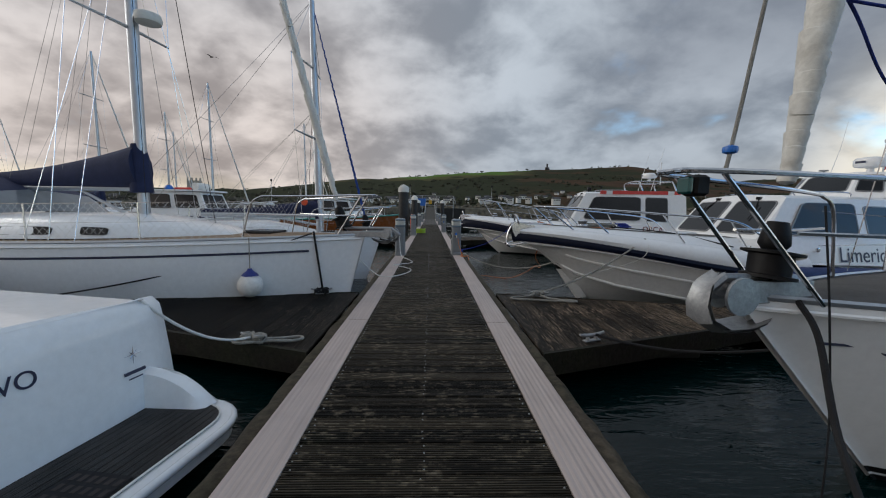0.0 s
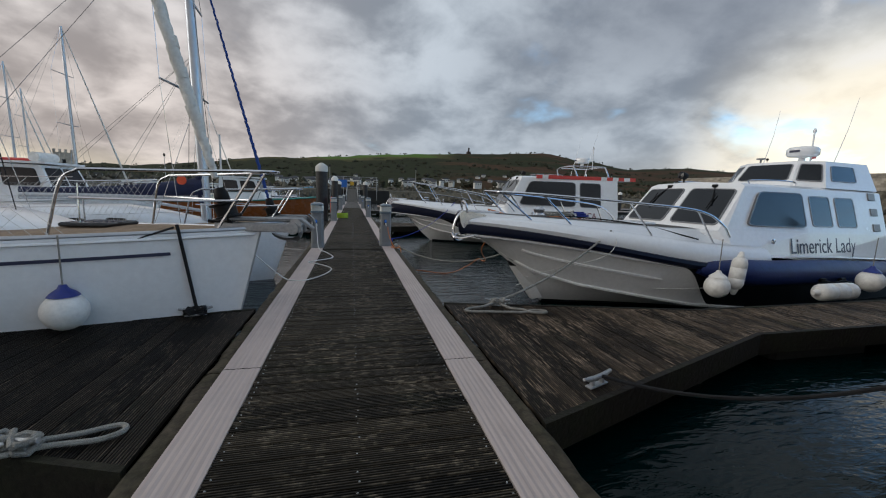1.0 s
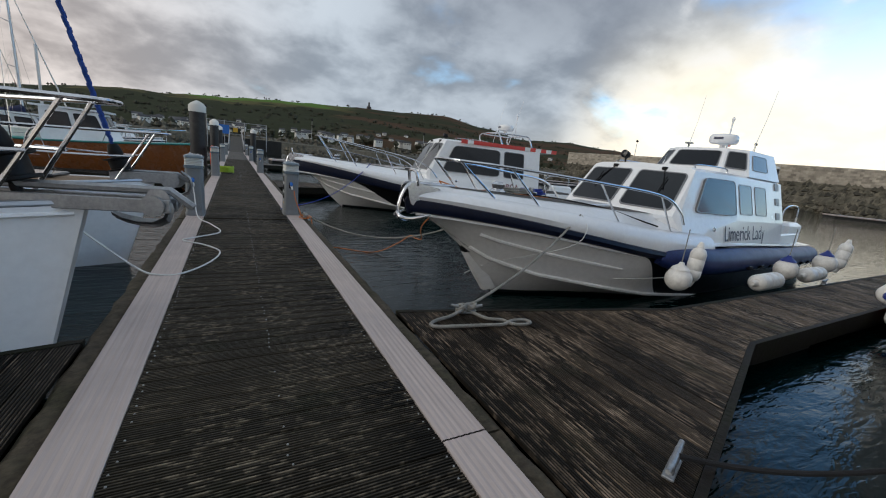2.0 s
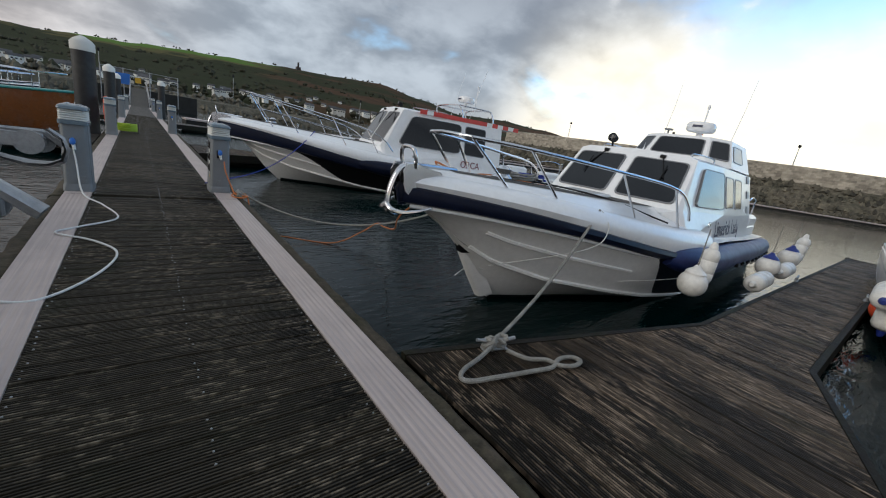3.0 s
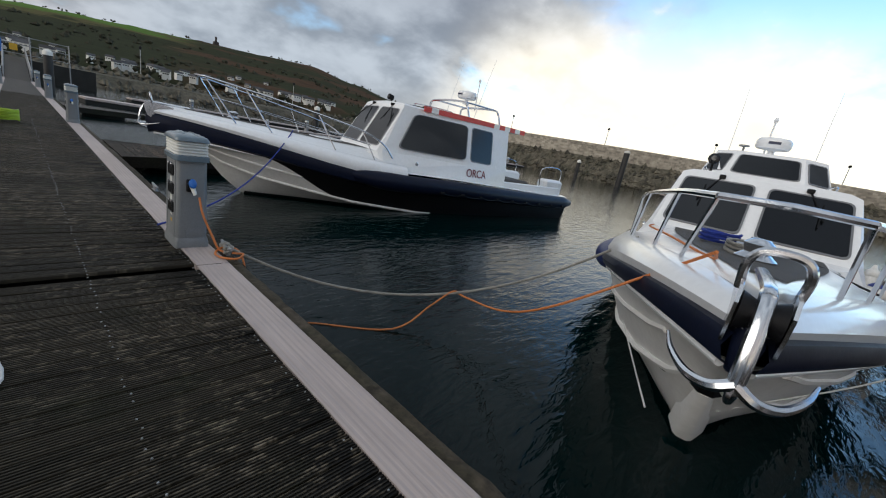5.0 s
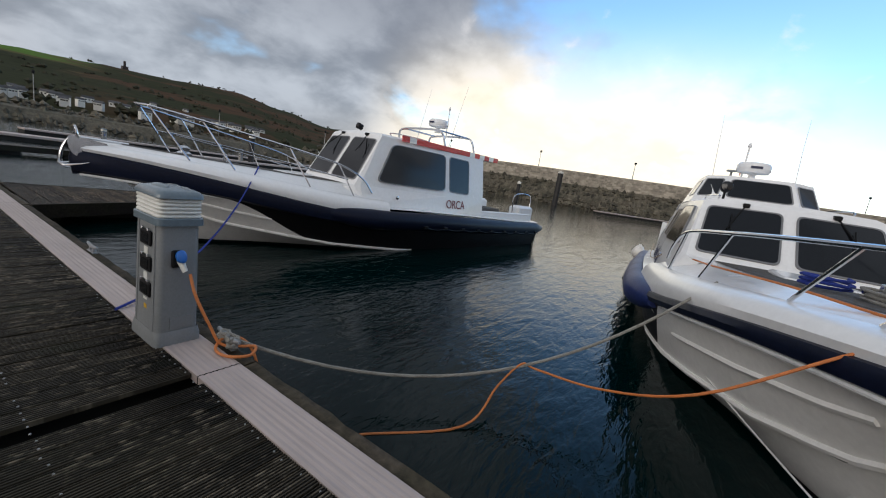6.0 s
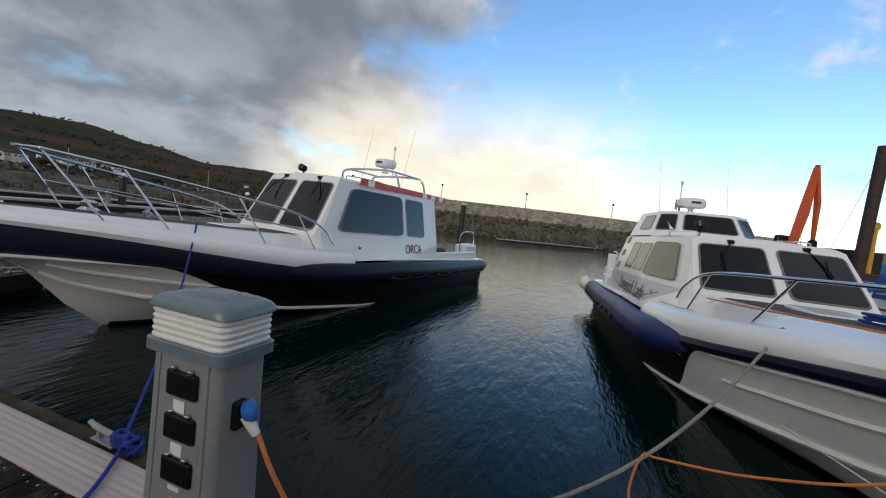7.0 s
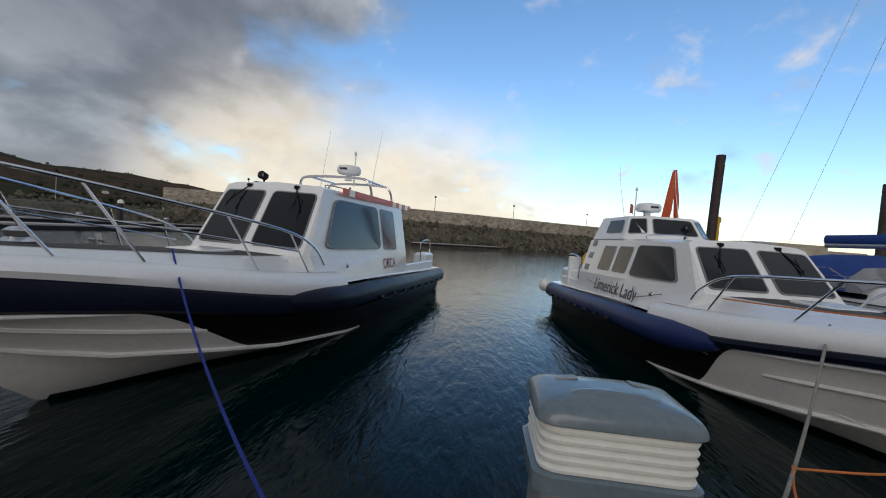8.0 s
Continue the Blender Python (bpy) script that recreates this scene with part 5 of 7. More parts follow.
# ---------------------------------------------------------------- sailing yachts
def yacht(name, label, m, L, beam, z_bow, z_mid, mast_s, mast_h, canvas, rake=0.35, furl=SAIL, stripe=LETTER, net=False, teak=True,
          hood=(6.3, 8.2), boom_z=1.95, drum=True, wires=True, swage=0.10, anchor_reach=0.0, cover_fat=1.0, stay=.42, spread=.42, reach=0.0, boot=False, fluke=1.0, boom_len=.42):
    """Bow at the origin, the yacht runs along +x."""
    y = thing(name, label, "yacht", m)
    half = lambda s: max(0.03, beam / 2 * (1 - (1 - min(s / (0.58 * L), 1)) ** 2.1) - max(0, s - 0.62 * L) * 0.055)
    sheer = lambda s: z_mid + (z_bow - z_mid) * max(0, 1 - s / (0.75 * L)) ** 1.6
    S = [0, .06, .15, .3, .5, .8, 1.2, 1.7, 2.3, 3, 3.8, 4.7, 5.6, 6.6, 7.6, 8.6, 9.6, 10.6, 11.6]
    S = [s for s in S if s < L - .2] + [L]
    hullS = Shape()
    for sd in (-1, 1):
        rows = []
        for s in S:
            row = []
            for k in range(9):
                t = k / 8
                z = sheer(s) + (-0.75 - sheer(s)) * t
                lean = rake * (sheer(s) - z) / 1.5
                ss = s + lean * max(0.0, 1 - s / 3.0)
                b = half(s) * (1 - 0.30 * t ** 2.0 * (1 + 0.8 * max(0, 1 - s / 2.5)))
                row.append((ss, sd * max(0.012, b), z))
            rows.append(row)
        hullS.grid(rows)
    hullS.add([(L, -half(L), sheer(L)), (L, half(L), sheer(L)), (L - .1, half(L) * .7, -.75), (L - .1, -half(L) * .7, -.75)], [(0, 1, 2, 3)])
    part("hull", hullS, WHITE, y, "white glossy hull", smooth=True)
    for sd in (-1, 1):
        part("cove_stripe", Shape().grid([[(s, sd * (half(s) * (1 - .30 * (dz / (sheer(s) + .75)) ** 2) + .004), sheer(s) - dz) for dz in (.20, .235)] for s in S[5:]]), stripe, y, "dark cove stripe")
        part("toe_rail", Shape().tube([(s, sd * (half(s) - .015), sheer(s) + .02) for s in S], .022, 6), MASTM, y, smooth=True)
        part("rub_line", Shape().tube([(s, sd * (half(s) + .006), sheer(s) - .05) for s in S[1:]], .016, 6), WHITE, y, smooth=True)
    if boot:
        hull_b = lambda s, z: half(s) * (1 - .30 * ((sheer(s) - z) / (sheer(s) + .75)) ** 2 * (1 + .8 * max(0, 1 - s / 2.5)))
        hull_x = lambda s, z: s + rake * (sheer(s) - z) / 1.5 * max(0.0, 1 - s / 3.0)
        for sd in (-1, 1):
            for z0, z1 in ((-.30, -.35), (-.37, -.50)):
                part("boot_stripe", Shape().grid([[(hull_x(s, z) - .004, sd * (max(.012, hull_b(s, z)) + .005), z) for z in (z0, z1)] for s in S]), BLACK, y, "black waterline stripe")
    rows = [[(s, half(s) * t * .97, sheer(s) + .01 + .06 * min(1, s) * (1 - t * t)) for t in (-1, -.6, -.2, .2, .6, 1)] for s in S]
    part("deck", Shape().grid(rows), TEAK if teak else GREYDECK, y, "weathered teak laid deck" if teak else "")
    # coachroof
    c0, c1 = 0.20 * L, 0.80 * L
    rows = []
    for k in range(13):
        s = c0 + (c1 - c0) * k / 12
        h = 0.38 * min(1, (k / 4.0)) ** 0.7 if k < 4 else 0.38 + .04 * (k - 4) / 8
        w = max(.05, half(s) - .42) * (0.55 + .45 * min(1, k / 3))
        z = sheer(s) + .05
        rows.append([(s, -w, z), (s, -w * .93, z + h * .6), (s, -w * .78, z + h * .92), (s, 0, z + h * 1.08), (s, w * .78, z + h * .92), (s, w * .93, z + h * .6), (s, w, z)])
    cab = Shape().grid(rows)
    cab.add(rows[-1], [tuple(range(7))])
    roof = part("coachroof", cab, WHITE, y, "white moulded coachroof", smooth=True)
    for sd in (-1, 1):
        for s0, s1 in ((.36, .40), (.44, .56), (.60, .72)):
            a, b = s0 * L, s1 * L
            def side(s, up):
                k = (s - c0) / (c1 - c0) * 12
                h = 0.38 * min(1, k / 4.0) ** 0.7 if k < 4 else 0.38 + .04 * (k - 4) / 8
                w = max(.05, half(s) - .42) * (0.55 + .45 * min(1, k / 3))
                return Vector((s, sd * (w * (1 - .07 * up / .6) + .004), sheer(s) + .05 + h * up))
            q = [side(a, .12), side(b, .12), side(b, .52), side(a, .52)]
            if sd > 0:
                q = [q[1], q[0], q[3], q[2]]
            window_on(roof, "portlight", q, .02, .98, .1, .95, out=.01, rim=.018, round_=.2)
    part("foredeck_hatch", Shape().box(-.26, .26, -.26, .26, 0, .05, c=.015), GLASS, y, "smoked acrylic hatch", m=pose(.17 * L, 0, sheer(.17 * L) + .07))
    # mast, boom, rigging
    zm = sheer(mast_s) + .40
    top = Vector((mast_s + .15, 0, mast_h))
    foot = Vector((mast_s, 0, sheer(mast_s) + .05))
    part("mast", Shape().tube([foot, foot.lerp(top, .5), top], [.095, .09, .07], 12), MASTM, y, "silver aluminium mast", smooth=True)
    bm_end = Vector((min(L - .6, mast_s + boom_len * L), 0, boom_z - .05))
    part("boom", Shape().tube([(mast_s + .12, 0, boom_z), bm_end], .07, 10), MASTM, y, smooth=True)
    cov, rad = [], []
    for k in range(12):
        t = k / 11
        cov.append((mast_s + .02 + (bm_end.x - mast_s) * t, 0, boom_z + (.30 * (1 - t) ** 2.2 + .10) * cover_fat))
        rad.append((.30 * (1 - t) ** 2.0 + .13) * cover_fat)
    cover = Shape().tube(cov, rad, 12)
    cover.v = [(a, b * .62, c) for a, b, c in cover.v]
    part("boom_cover", cover, canvas, y, "canvas boom cover laced round the sail", smooth=True)
    part("cover_collar", Shape().tube([(mast_s + .03, 0, boom_z - .1), (mast_s + .05, 0, boom_z + .55 * cover_fat), (mast_s + .07, 0, boom_z + .85 * cover_fat)], [.20 * cover_fat, .17 * cover_fat, .11], 10), canvas, y, smooth=True)
    part("cover_badge", Shape().lathe([(.09, 0), (.085, .012)], 14, basis((mast_s + .34, .19, boom_z + .33), (-1, 0, 0), (0, 0, 1))), LIFERED, y)
    part("kicker", Shape().tube([(mast_s + .1, 0, foot.z + .25), (mast_s + 1.4, 0, boom_z - .05)], .03, 8), MASTM, y, smooth=True)
    for hh in (spread, 0.72):
        c = foot.lerp(top, hh)
        for sd in (-1, 1):
            part("spreader", Shape().tube([c, c + Vector((.18, sd * .95, .06))], [.03, .018], 6), MASTM, y)
    if wires:
        for sd in (-1, 1):
            ch = Vector((mast_s + .15, sd * (half(mast_s) - .06), sheer(mast_s) + .05))
            tip1 = foot.lerp(top, spread) + Vector((.18, sd * .95, .06))
            tip2 = foot.lerp(top, .72) + Vector((.18, sd * .95, .06))
            part("cap_shroud", Shape().tube([ch, tip1, tip2, top], .006, 5), STEEL, y)
            for o in (-.45, .45):
                part("lower_shroud", Shape().tube([ch + Vector((o, 0, 0)), foot.lerp(top, .41)], .005, 5), STEEL, y)
            part("lazy_jack", Shape().tube([foot.lerp(top, .55), (mast_s + 1.6, sd * .12, boom_z + .2)], .0028, 4).tube([foot.lerp(top, .55), (mast_s + 2.8, sd * .1, boom_z + .15)], .0028, 4), ROPE, y)
            part("backstay", Shape().tube([top, (L - .1, sd * half(L) * .6, sheer(L))], .005, 5), STEEL, y)
        part("halyard", Shape().tube([top, (mast_s - .3, .25, foot.z)], .005, 4).tube([foot.lerp(top, .7), (.28 * L, -.3, sheer(.28 * L) + .1)], .006, 4), ROPEK, y)
    # furled headsail on its drum
    f0 = Vector((stay, 0, sheer(0) + .30))
    f1 = f0.lerp(top, .985)
    pts, rad = [], []
    wraps = 96
    for k in range(wraps):
        for e, g in ((.02, .965), (.45, 1.0), (.97, 1.055)):
            t = ((k + e) / wraps) ** 1.3
            p = f0.lerp(f1, .02 + .97 * t)
            pts.append(p + Vector((.006 * math.sin(k * 2.1), .006 * math.cos(k * 1.7), 0)))
            rad.append(swage * min(1.0, .5 + t * 9) * (1.0 - .62 * t) * g * (1 + .03 * math.sin(k * 2.7)) * (0.45 if k == 0 and e < .1 else 1))
    part("furled_headsail", Shape().tube(pts, rad, 12), furl, y, "headsail furled tightly on its stay", smooth=True)
    if drum:
        m2 = Matrix.Translation(f0 - (f1 - f0).normalized() * .12) @ (f1 - f0).to_track_quat("Z", "Y").to_matrix().to_4x4()
        part("furler_drum", Shape().lathe([(.03, -.16), (.03, -.06), (.15, -.055), (.15, -.035), (.115, -.03), (.12, .09), (.165, .10), (.165, .115), (.06, .125), (.085, .16), (.075, .24), (.055, .30)], 20, m2), BLACK, y, "black furling drum", smooth=True)
        part("tack_shackle", Shape().tube([f0 + Vector((-.06, 0, -.28)), (.28, 0, sheer(.2) + .02)], .018, 6), STEEL, y)
    # pulpit
    zp = sheer(0) + .64 + reach * .25
    loop = [(1.45, half(1.45) - .03, zp - .02), (.8, half(.8) + .02, zp), (.15 - reach * .7, .24, zp + .03), (-.16 - reach, .12, zp + .04), (-.20 - reach, 0, zp + .04)]
    full = loop + [(a, -b, c) for a, b, c in loop[-2::-1]]
    part("pulpit", Shape().tube(curve_pts(full, 48), .0165, 8), STEEL, y, "bent steel pulpit", smooth=True)
    for sd in (-1, 1):
        part("pulpit_leg", Shape().tube([(.0 - reach, sd * .17, zp + .03), (.42, sd * .20, sheer(.4))], .015, 7), STEEL, y, smooth=True)
        part("pulpit_leg", Shape().tube(curve_pts([(1.45, sd * (half(1.45) - .03), zp - .02), (1.62, sd * (half(1.5) - .03), zp - .15), (1.75, sd * (half(1.6) - .03), sheer(1.6) + .03)], 10), .015, 7), STEEL, y, smooth=True)
        part("pulpit_bar", Shape().tube(curve_pts([(1.55, sd * (half(1.5) - .03), zp - .30), (.8, sd * (half(.8) + .01), zp - .31), (.18, sd * .2, zp - .30)], 12), .012, 6), STEEL, y, smooth=True)
        st = [s for s in (3.1, 4.7, 6.3, 7.9) if s < L - 1]
        for s in st:
            part("stanchion", Shape().tube([(s, sd * (half(s) - .06), sheer(s)), (s, sd * (half(s) - .05), sheer(s) + .60)], .0125, 6), STEEL, y, smooth=True)
        for h in (.60, .31):
            part("lifeline", Shape().tube([(1.5, sd * (half(1.5) - .04), sheer(1.5) + h)] + [(s, sd * (half(s) - .05), sheer(s) + h) for s in st] + [(L - .8, sd * (half(L - .8) - .05), sheer(L - .8) + h)], .004, 4), STEEL, y)
        if net:
            ns = Shape()
            s = 1.6
            while s < 6.0:
                for d in (.5, -.5):
                    a, b = (s, s + .5) if d > 0 else (s + .5, s)
                    ns.tube([(a, sd * (half(a) - .05), sheer(a) + .03), (b, sd * (half(b) - .05), sheer(b) + .59)], .0022, 3)
                s += .11
            part("guard_netting", ns, ROPEW, y, "white diamond netting along the rail")
    # bow roller and anchor
    rr = anchor_reach
    part("bow_roller", Shape().box(-.30 - rr, .5, -.085, -.065, z_bow - .02, z_bow + .12 * fluke, c=.006).box(-.30 - rr, .5, .065, .085, z_bow - .02, z_bow + .12 * fluke, c=.006).lathe([(.02, -.065), (.075, -.06), (.03, 0), (.075, .06), (.02, .065)], 14, pose(-.22 - rr, 0, z_bow + .07, 90, 0, 0)), GALV, y, "galvanised bow roller")
    part("anchor_shank", Shape().tube([(.45, 0, z_bow + .12), (-.28 - rr, 0, z_bow + .13), (-.42 - rr, 0, z_bow + .02)], .03, 7), GALV, y)
    path = [(-.34, .13, .05), (-.43, .06, .07), (-.46, -.06, .085), (-.43, -.16, .10), (-.33, -.215, .115), (-.18, -.215, .115), (-.03, -.18, .09), (.08, -.13, .03)]
    fl = Shape()
    for o in (0, .018):
        fl.grid([[(x * fluke - rr + o, b * w * fluke, z_bow + z * fluke + o + abs(b) * .03) for b in (-1, -.5, 0, .5, 1)] for x, z, w in path])
    part("anchor_fluke", fl, GALV, y, "galvanised plough anchor", smooth=True)
    for k, (xx, yy) in enumerate(((-.24, -.10), (-.20, .10))):
        part("roller_cheek", Shape().lathe([(.02, -.012), (.115 * fluke, -.01), (.115 * fluke, .01), (.02, .012)], 18, pose(xx - rr, yy, z_bow + .03, 90, 0, 0)), GALV, y, smooth=True)
    # sprayhood
    if hood:
        a, b = hood
        rows = []
        for k, (s, h) in enumerate(((a, .42), (a + .35, .80), (a + .9, 1.02), (b, 1.0))):
            w = half(s) - .30
            z = sheer(s) + .05
            rows.append([(s, -w, z + .2), (s, -w * .97, z + h * .62), (s, -w * .72, z + h * .95), (s, 0, z + h * 1.08), (s, w * .72, z + h * .95), (s, w * .97, z + h * .62), (s, w, z + .2)])
        part("sprayhood", Shape().grid(rows[1:]), canvas, y, "canvas sprayhood over the companionway", smooth=True)
        part("sprayhood_screen", Shape().grid(rows[:2]), VINYL, y, "clear vinyl screen", smooth=True)
        for sd in (-1, 1):
            o = sd * .012
            q = lambda k, j: Vector(rows[k][j if sd < 0 else 6 - j]) + Vector((0, o, 0))
            part("side_screen", Shape().add([q(1, 0).lerp(q(1, 1), .25), q(2, 0).lerp(q(2, 1), .25), q(2, 1).lerp(q(2, 2), .3), q(1, 1)], [(0, 1, 2, 3)]), VINYL, y, "clear vinyl side window")
            part("side_screen", Shape().add([q(2, 0).lerp(q(2, 1), .25) + Vector((.06, 0, 0)), q(3, 0).lerp(q(3, 1), .25) - Vector((.1, 0, 0)), q(3, 1).lerp(q(3, 2), .3) - Vector((.1, 0, 0)), q(2, 1).lerp(q(2, 2), .3) + Vector((.06, 0, 0))], [(0, 1, 2, 3)]), VINYL, y)
    return y


NEAR_YACHT = pose(-1.10, 5.80, 0, 0, 0, 170)
yacht("sailing_yacht", "white sailing yacht with navy boom cover moored bow to the walkway", NEAR_YACHT, 10.8, 3.4, .98, .76, 4.25, 15.5, NAVY, rake=.40, net=True, swage=.068, anchor_reach=.2, spread=.25, fluke=.62, boom_z=1.75, cover_fat=.92)
BOW_YACHT = pose(1.92, 1.45, 0, 0, 0, 8.0)
yacht("sailing_yacht", "white sailing yacht with galvanised anchor and white furled headsail", BOW_YACHT, 12.0, 3.4, .92, .78, 2.75, 22.0, BLUECANVAS, stay=.26, rake=1.45, teak=False, swage=.092, reach=.32, boot=True, anchor_reach=-.20, hood=(7.2, 9.2), boom_z=2.2, boom_len=.55)
yacht("sailing_yacht", "small white yacht with blue furled headsail", pose(-1.25, 9.4, 0, 0, 0, 176), 7.6, 2.5, .80, .55, 1.65, 6.6, NAVY, rake=.5, furl=BLUECANVAS, hood=None, swage=.032, boom_z=1.25, cover_fat=.5)


# ---------------------------------------------------------------- the motor boat seen from its stern
def stern_boat():
    b = thing("motor_boat", "white motor boat with a dark teak swim platform facing the walkway", "boat", pose(-1.70, 0.57, 0, 0, 0, 170))
    # platform
    corner = lambda sy, off: [(.34 - (.34 - off) * math.cos(radians(a)), sy * (1.30 + (.34 - off) * math.sin(radians(a)))) for a in range(0, 91, 15)]
    edge = lambda off: list(reversed(corner(-1, off))) + corner(1, off) + [(1.05, 1.64 - off), (1.05, -1.64 + off)]
    part("platform_base", Shape().slab(edge(0), -.30, -.165), WHITE, b, "white moulded platform")
    part("platform_edge", Shape().tube([(x, y, -.19) for x, y in (list(reversed(corner(-1, -.01))) + corner(1, -.01))], .030, 10), WHITE, b, smooth=True)
    inlay = part("platform_teak", Shape().slab(edge(.085), -.17, -.152), BLACK, b, "dark wet teak inlay with black caulked seams")
    x = .095
    while x < 1.03:
        run = lambda q: 1.30 + math.sqrt(max(0.0, .255 ** 2 - max(0.0, .34 - q) ** 2)) - .006
        w0, w1 = run(x), run(x + .052)
        part("teak_plank", Shape().slab([(x, -w0), (x + .052, -w1), (x + .052, w1), (x, w0)], -.153, -.1475), TEAKD, inlay)
        x += .057
    g = Shape()
    part("caulking", Shape().tube([(x, y, -.150) for x, y in edge(.08)], .008, 5, closed=True), FENDERW, b)
    part("ladder_hatch", Shape().box(.10, .48, -.72, .12, -.16, -.138, c=.008), BLACK, b, "black slotted hatch in the platform")
    for k in range(6):
        for j in range(9):
            g.box(.12 + k * .058, .152 + k * .058, -.68 + j * .085, -.625 + j * .085, -.14, -.1365)
    tagged(part("hatch_slots", g, RUST, b), kind="stuff")
    # transom, leaning forward, wrapping into the sides
    rows = []
    for z, x in ((-.45, .71), (-.15, .73), (.15, .76), (.45, .80), (.58, .83), (.64, .90)):
        row = []
        for k in range(19):
            t = -1 + 2 * k / 18
            e = abs(t) ** 10 * .14
            row.append((x + e, t * (1.84 - .03 * z), z + (.03 if abs(t) < .9 else 0)))
        rows.append(row)
    part("transom", Shape().grid(rows), WHITE, b, "white transom with star emblem", smooth=True)
    for sd in (-1, 1):
        rows = []
        for s in (1.0, 2.5, 4, 6, 8, 9.2):
            w = 1.70 if s < 6 else 1.70 - (s - 6) ** 2 * .14
            rows.append([(s, sd * w * .86, -.6), (s, sd * w * .97, .0), (s, sd * w, .5), (s, sd * (w - .02), .60 + .012 * s), (s, sd * (w - .14), .64 + .012 * s)])
        part("topside", Shape().grid(rows), WHITE, b, smooth=True)
        rows = []
        for k in range(9):
            t = k / 8
            x = .80 - .52 * t
            h = .30 * (1 - t ** 2.2)
            rows.append([(x, sd * (1.40 + .06 * t), -.155), (x, sd * (1.43 + .06 * t), -.155 + h * .9), (x, sd * (1.50 + .04 * t), -.15 + h), (x, sd * (1.60 + .01 * t), -.155 + h * .85), (x, sd * 1.63, -.155)])
        part("platform_fin", Shape().grid(rows), WHITE, b, "white moulded platform wing", smooth=True)
        part("stern_cleat", Shape().tube([(1.22, sd * 1.5, .50), (1.16, sd * 1.40, .50)], .022, 6), STEEL, b)
    wide = lambda s: 1.60 if s < 6 else 1.60 - (s - 6) ** 2 * .14
    part("deck", Shape().grid([[(s, wide(s) * t, .645 + .012 * s + .05 * (1 - t * t)) for t in (-1, -.5, 0, .5, 1)] for s in (.92, 2.5, 4, 6, 7, 8, 9.2)]).grid([[(.895, 1.62 * t, .668) for t in (-1, -.5, 0, .5, 1)], [(.92, 1.60 * t, .656 + .05 * (1 - t * t)) for t in (-1, -.5, 0, .5, 1)]]), WHITE, b, smooth=True)
    face = lambda y, z: Vector((interp(z, [(-.15, .73), (.15, .76), (.45, .80)]) - .010, y, z))
    lettering("name_lettering", "TWO", .15, LETTER, basis(face(-.58, .34), (0, -1, 0), (.125, 0, 1)), b)
    lg = Shape()
    c = face(-1.36, .30)
    for k in range(8):
        a = math.pi * k / 4
        r = .075 if k % 2 == 0 else .045
        q = lambda rr, an: c + Vector((-.006 + .25 * rr * math.sin(an) * 0, -rr * math.cos(an), rr * math.sin(an)))
        lg.add([c + Vector((-.012, 0, 0)), q(.014, a - .39), q(r, a), q(.014, a + .39)], [(0, 1, 2, 3)])
    part("star_emblem", lg, STEEL, b, "chrome star emblem")
    part("maker_bar", Shape().box(-.004, .004, -.085, .085, -.012, .012), LETTER, b, m=Matrix.Translation(face(-1.36, .17)) @ pose(0, 0, 0, 0, 12, 0))
    part("maker_bar", Shape().box(-.004, .004, -.055, .055, -.004, .004), LETTER, b, m=Matrix.Translation(face(-1.36, .125)) @ pose(0, 0, 0, 0, 12, 0))


stern_boat()


